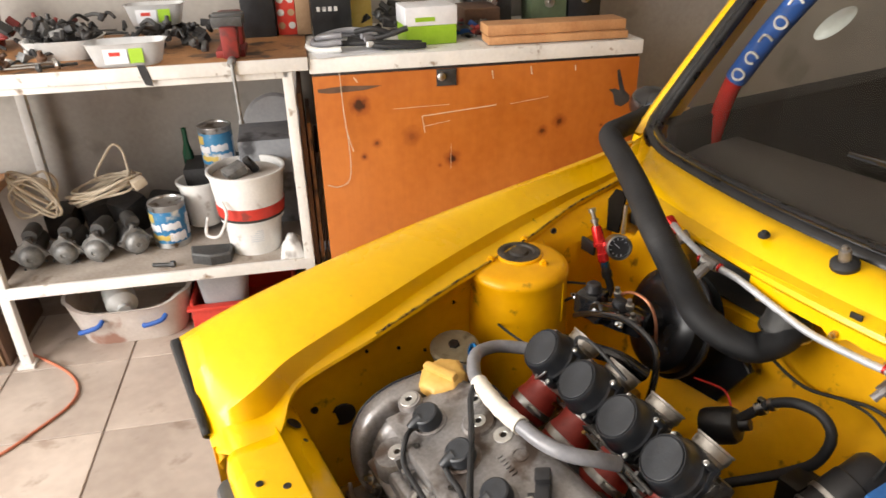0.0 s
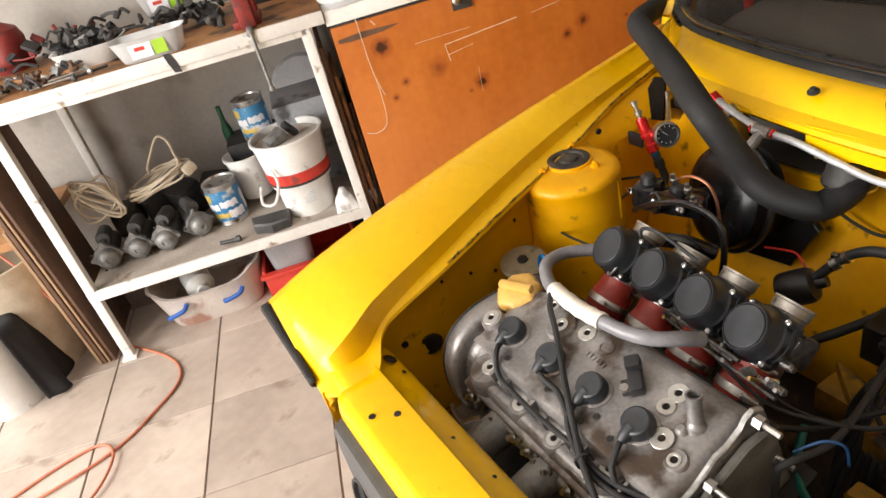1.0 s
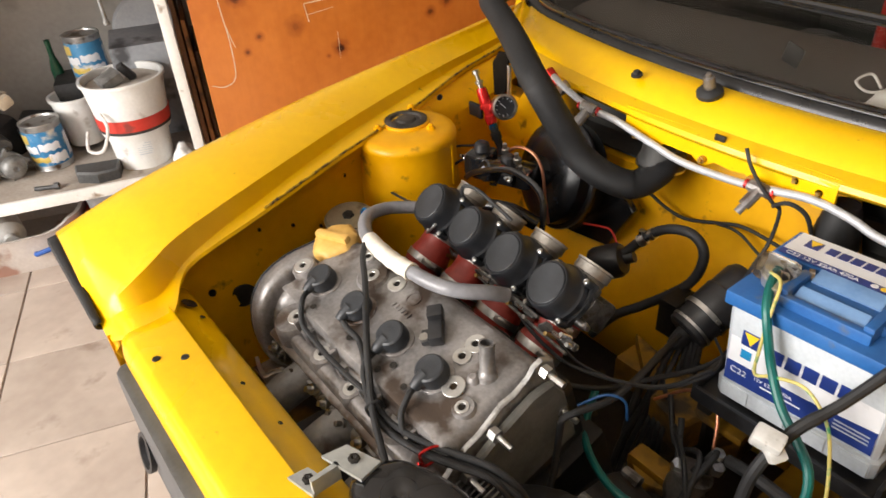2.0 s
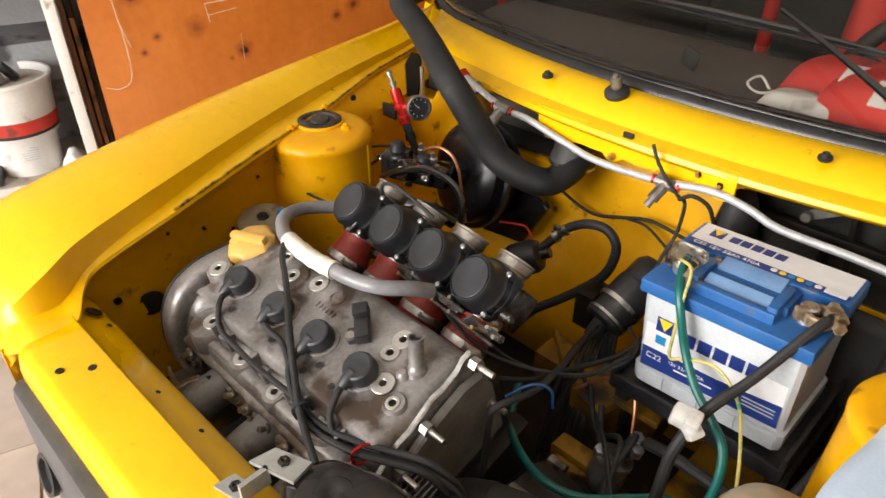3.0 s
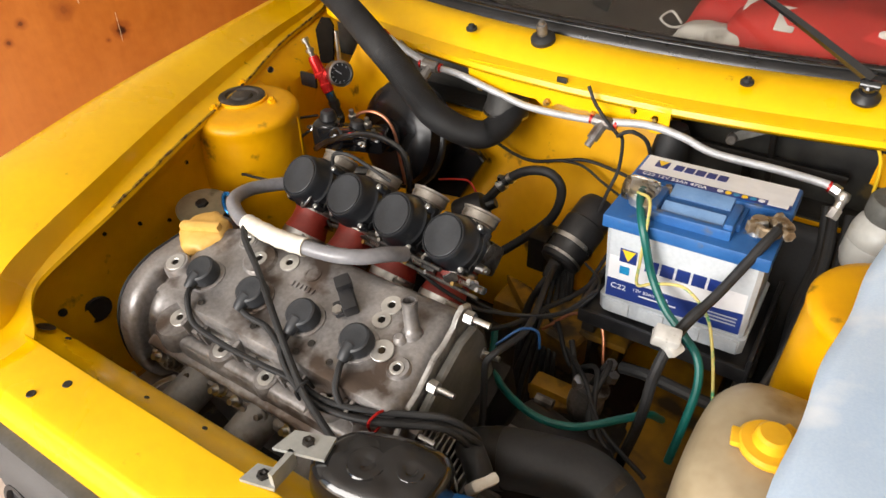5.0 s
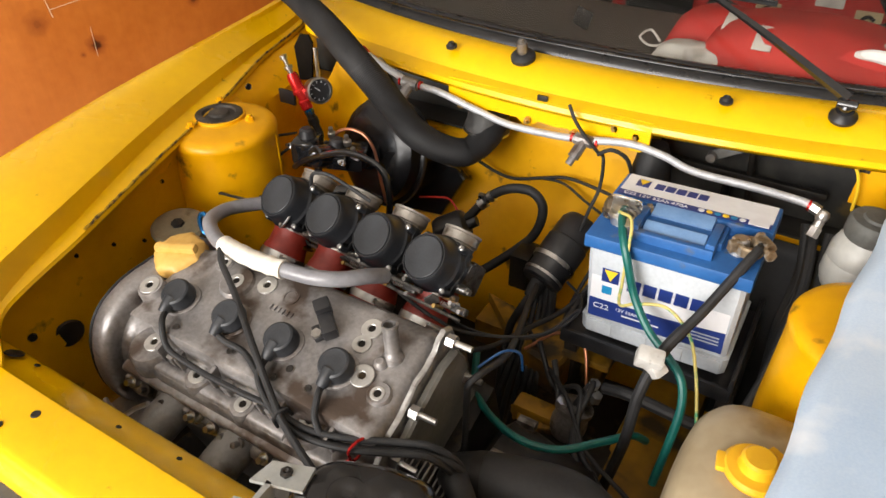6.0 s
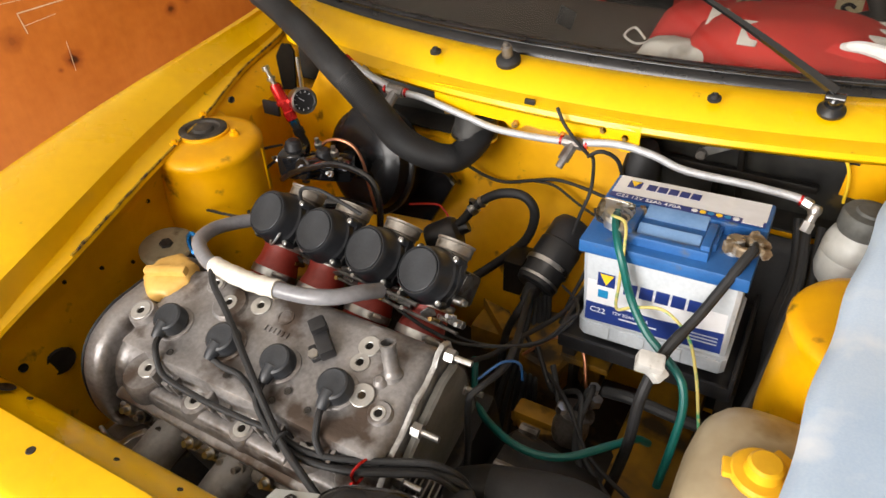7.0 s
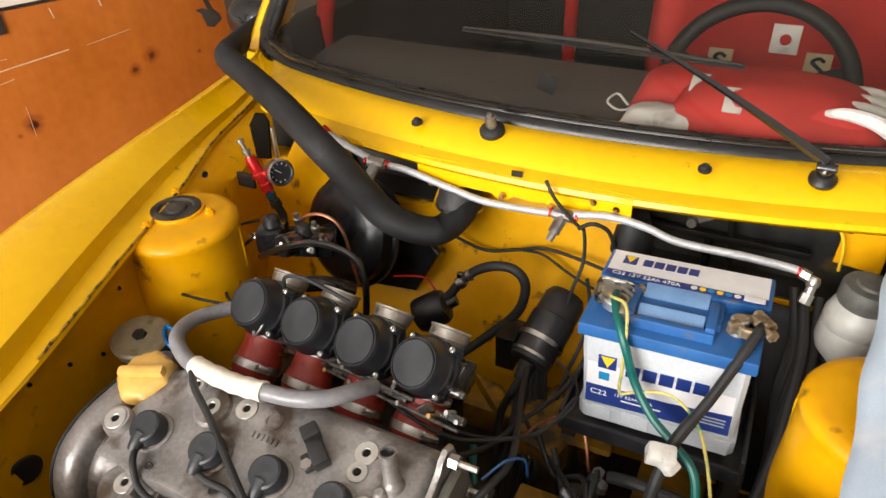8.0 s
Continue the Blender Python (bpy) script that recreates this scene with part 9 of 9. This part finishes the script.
rpart("lower_carton", bm, LIME, gbx, "lime green lower half")
bm = B()
box(bm, (0, 0, 0.083), (0.139, 0.159, 0.054), 0.002, pose(-1.915, 0.435, CT, 0, 0, 4))
rpart("lid", bm, PRINTWHITE, gbx, "white lid")
bm = B()
box(bm, (0.0702, -0.02, 0.074), (0.001, 0.06, 0.012), 0, pose(-1.915, 0.435, CT, 0, 0, 4))
rpart("printed_bar", bm, LIME, gbx)
for k, (z, x, dz, mt) in enumerate(((CT + 0.013, -1.815, 0.022, PINE), (CT + 0.040, -1.835, 0.030, PINE))):
    t = rthing("wood_plank", "planed pine plank lying on the cabinet", "plank", "planks on the cabinet", at=(x, 0.81, z))
    rbox(t, "plank", (0, 0, 0), (0.10, 0.435, dz), mt, 0.003, "", pose(x, 0.815, z, 0, 0, -1.5 + k))
pp = rthing("paper_sheet", "white paper sheet under the hoses", "paper", at=(-1.80, 0.18, CT))
rbox(pp, "sheet", (0, 0, 0), (0.12, 0.20, 0.001), PRINTWHITE, 0, "", pose(-1.81, 0.18, CT + 0.001, 0, 0, 12))
for k in range(3):
    pts = [(-1.86 + (0.085 - 0.012 * k) * math.cos(a) * 0.8, 0.185 + (0.115 - 0.015 * k) * math.sin(a), CT + 0.014 + 0.013 * k + 0.006 * math.sin(2 * a + k)) for a in [0.5 + 5.6 * j / 24 for j in range(25)]]
    rcable("hose_coil", "coil of clear grey plastic hose", pts, 0.0085, GREYHOSE if k else WHITEPLAS, "hose", 3, 10, "hose coils on the cabinet")
for pts in ([(-1.84, 0.16, CT + 0.02), (-1.81, 0.25, CT + 0.022), (-1.80, 0.33, CT + 0.02), (-1.795, 0.40, CT + 0.016)], [(-1.86, 0.20, CT + 0.03), (-1.82, 0.28, CT + 0.035), (-1.80, 0.36, CT + 0.06)], [(-1.85, 0.19, CT + 0.03), (-1.80, 0.27, CT + 0.014), (-1.78, 0.35, CT + 0.012), (-1.78, 0.41, CT + 0.012)], [(-1.84, 0.21, CT + 0.05), (-1.82, 0.26, CT + 0.06), (-1.815, 0.31, CT + 0.045)]):
    rcable("rubber_hose", "black rubber hose lying on the cabinet", pts, 0.0085, RUBBER, "hose", 8, 10, "black hoses on the cabinet")
clutter("parts_heap", "dark tools at the back of the cabinet top", "tools", -2.12, 0.36, CT, 0.10, 0.10, 0.08, 30, (DARKTONE, DARKTONE, GREYMETAL))
clutter("parts_heap", "small bottles and tools behind the planks", "tools", -1.95, 0.58, CT, 0.06, 0.05, 0.04, 18, (DARKTONE, BLUEPAD, REDPAINT, GREYMETAL))
for label, c, s, mt in (("dark machine on the cabinet", (-2.20, 0.70, CT + 0.10), (0.14, 0.14, 0.20), DARKTONE), ("dull green metal box on the cabinet", (-2.18, 0.90, CT + 0.09), (0.12, 0.13, 0.18), surf("dull_green_paint", (0.07, 0.10, 0.055), (0.12, 0.16, 0.09), 8, 0.5, 0.1, 0.2, 80)), ("black machine on the cabinet", (-2.19, 1.03, CT + 0.10), (0.14, 0.12, 0.20), BLACK), ("brown wooden box on the cabinet", (-2.06, 0.63, CT + 0.04), (0.16, 0.12, 0.08), OLDWOOD), ("pale box on the cabinet", (-2.22, 0.55, CT + 0.12), (0.10, 0.10, 0.24), OFFWHITE)):
    t = rthing("storage_box", label, "box", at=(c[0], c[1], CT))
    rbox(t, "housing", c, s, mt, 0.008)
    if "machine" in label or "green" in label:
        bm = B()
        lathe(bm, [(0.018, 0), (0.018, 0.006), (0.008, 0.008), (0.006, 0.016), (0, 0.016)], (c[0] + s[0] / 2, c[1], c[2] - 0.02), (1, 0, 0), 16)
        rpart("knob", bm, STEEL, t)
pl = rthing("steel_post", "thin dark steel post at the wall", "post", at=(-2.28, 1.13, FL))
rbox(pl, "post", (-2.28, 1.13, 1.0), (0.03, 0.03, 2.08), DARKTONE, 0.003)

# ---- at the end of the bench ----
wbk = bucket("plastic_bucket", "white printed bucket on the floor by the bench", -1.72, -1.285, FL, 0.105, 0.125, 0.27, WHITEPLAS)
for k in range(6):
    bm = B()
    a0 = radians(-20 + 2 * k)
    box(bm, (-1.72 + 0.1155 * math.cos(a0), -1.285 + 0.1155 * math.sin(a0), FL + 0.13 + 0.016 * k), (0.002, 0.06 - 0.006 * (k % 3), 0.006), 0, None)
    rpart("printed_bar", bm, BLUEPAD, wbk)
ck = rthing("black_cloth", "black cloth draped over the bucket", "cloth", at=(-1.65, -1.10, FL + 0.27))
bm = B()
rows = []
for i in range(25):
    s = i / 24
    row = []
    for j in range(33):
        a = radians(58 + 140 * j / 32)
        fold = 0.016 * math.sin(a * 9 + 2 * s) * s + 0.012 * noise.noise((a * 4, s * 3, 1))
        r = 0.03 + 0.115 * min(1, s * 3.2) + 0.055 * max(0, s - 0.3) + fold
        z = FL + 0.292 - (0.285 + 0.012 * math.sin(a * 5)) * max(0, s - 0.28) / 0.72
        row.append(Vector((-1.72 + r * math.cos(a), -1.285 + r * math.sin(a), max(FL + 0.008, z))))
    rows.append(row)
loft(bm, rows)
thick(rpart("drape", bm, surf("black_cloth", (0.008, 0.008, 0.009), (0.022, 0.022, 0.024), 8, 0.9, 0, 0.3, 300), ck, "", 60), 0.004)
bs = bucket("canvas_sack", "open beige sack behind the bucket", -1.90, -1.20, FL, 0.11, 0.15, 0.42, CREAMCABLE)
for k, (y, w, h, mt) in enumerate(((-0.965, 0.010, 0.80, OLDWOOD), (-0.985, 0.008, 0.66, CARD), (-1.003, 0.012, 0.72, OLDWOOD), (-1.02, 0.010, 0.55, CARD))):
    t = rthing("board", "old board leaning at the bench end", "board", "boards at the bench end", at=(-1.9, y, FL))
    rbox(t, "sheet", (0, 0, h / 2), (0.34, w, h), mt, 0.002, "", pose(-1.93, y, FL, 3, 0, 1 + k))
t = rthing("side_shelf", "rough wooden shelf beyond the bench end", "shelf", at=(-2.1, -1.35, FL))
rbox(t, "board", (-2.12, -1.32, 0.40), (0.40, 0.60, 0.03), PINE, 0.004)
rbox(t, "board", (-2.12, -1.32, 0.10), (0.40, 0.60, 0.03), PINE, 0.004)
rbox(t, "upright", (-1.95, -1.58, 0.20), (0.04, 0.04, 0.48), PINE, 0.004)
clutter("parts_heap", "mixed dark clutter on the side shelf", "clutter", -2.05, -1.25, 0.415, 0.12, 0.16, 0.12, 28, (DARKTONE, LIME, GREYMETAL, ORANGEHOSE))

# orange air hose on the tiles
rcable("air_hose", "thin orange air hose looped on the floor", [(-1.90, -1.20, 0.46), (-1.86, -1.12, 0.36), (-1.83, -1.06, 0.20), (-1.85, -1.02, 0.02), (-1.87, -0.99, FL + 0.006), (-1.80, -0.90, FL + 0.005), (-1.68, -0.77, FL + 0.005), (-1.585, -0.715, FL + 0.005), (-1.50, -0.72, FL + 0.005), (-1.40, -0.785, FL + 0.005), (-1.33, -0.84, FL + 0.005), (-1.27, -0.92, FL + 0.006), (-1.22, -1.02, FL + 0.008), (-1.17, -1.14, FL + 0.005), (-1.08, -1.22, FL + 0.005), (-0.98, -1.15, FL + 0.005), (-1.02, -1.02, FL + 0.006), (-1.14, -0.90, FL + 0.012), (-1.27, -0.87, FL + 0.014), (-1.34, -0.93, FL + 0.006), (-1.30, -1.05, FL + 0.005), (-1.22, -1.18, FL + 0.005), (-1.10, -1.35, FL + 0.005)], 0.0042, ORANGEHOSE, "hose", 12, 8)
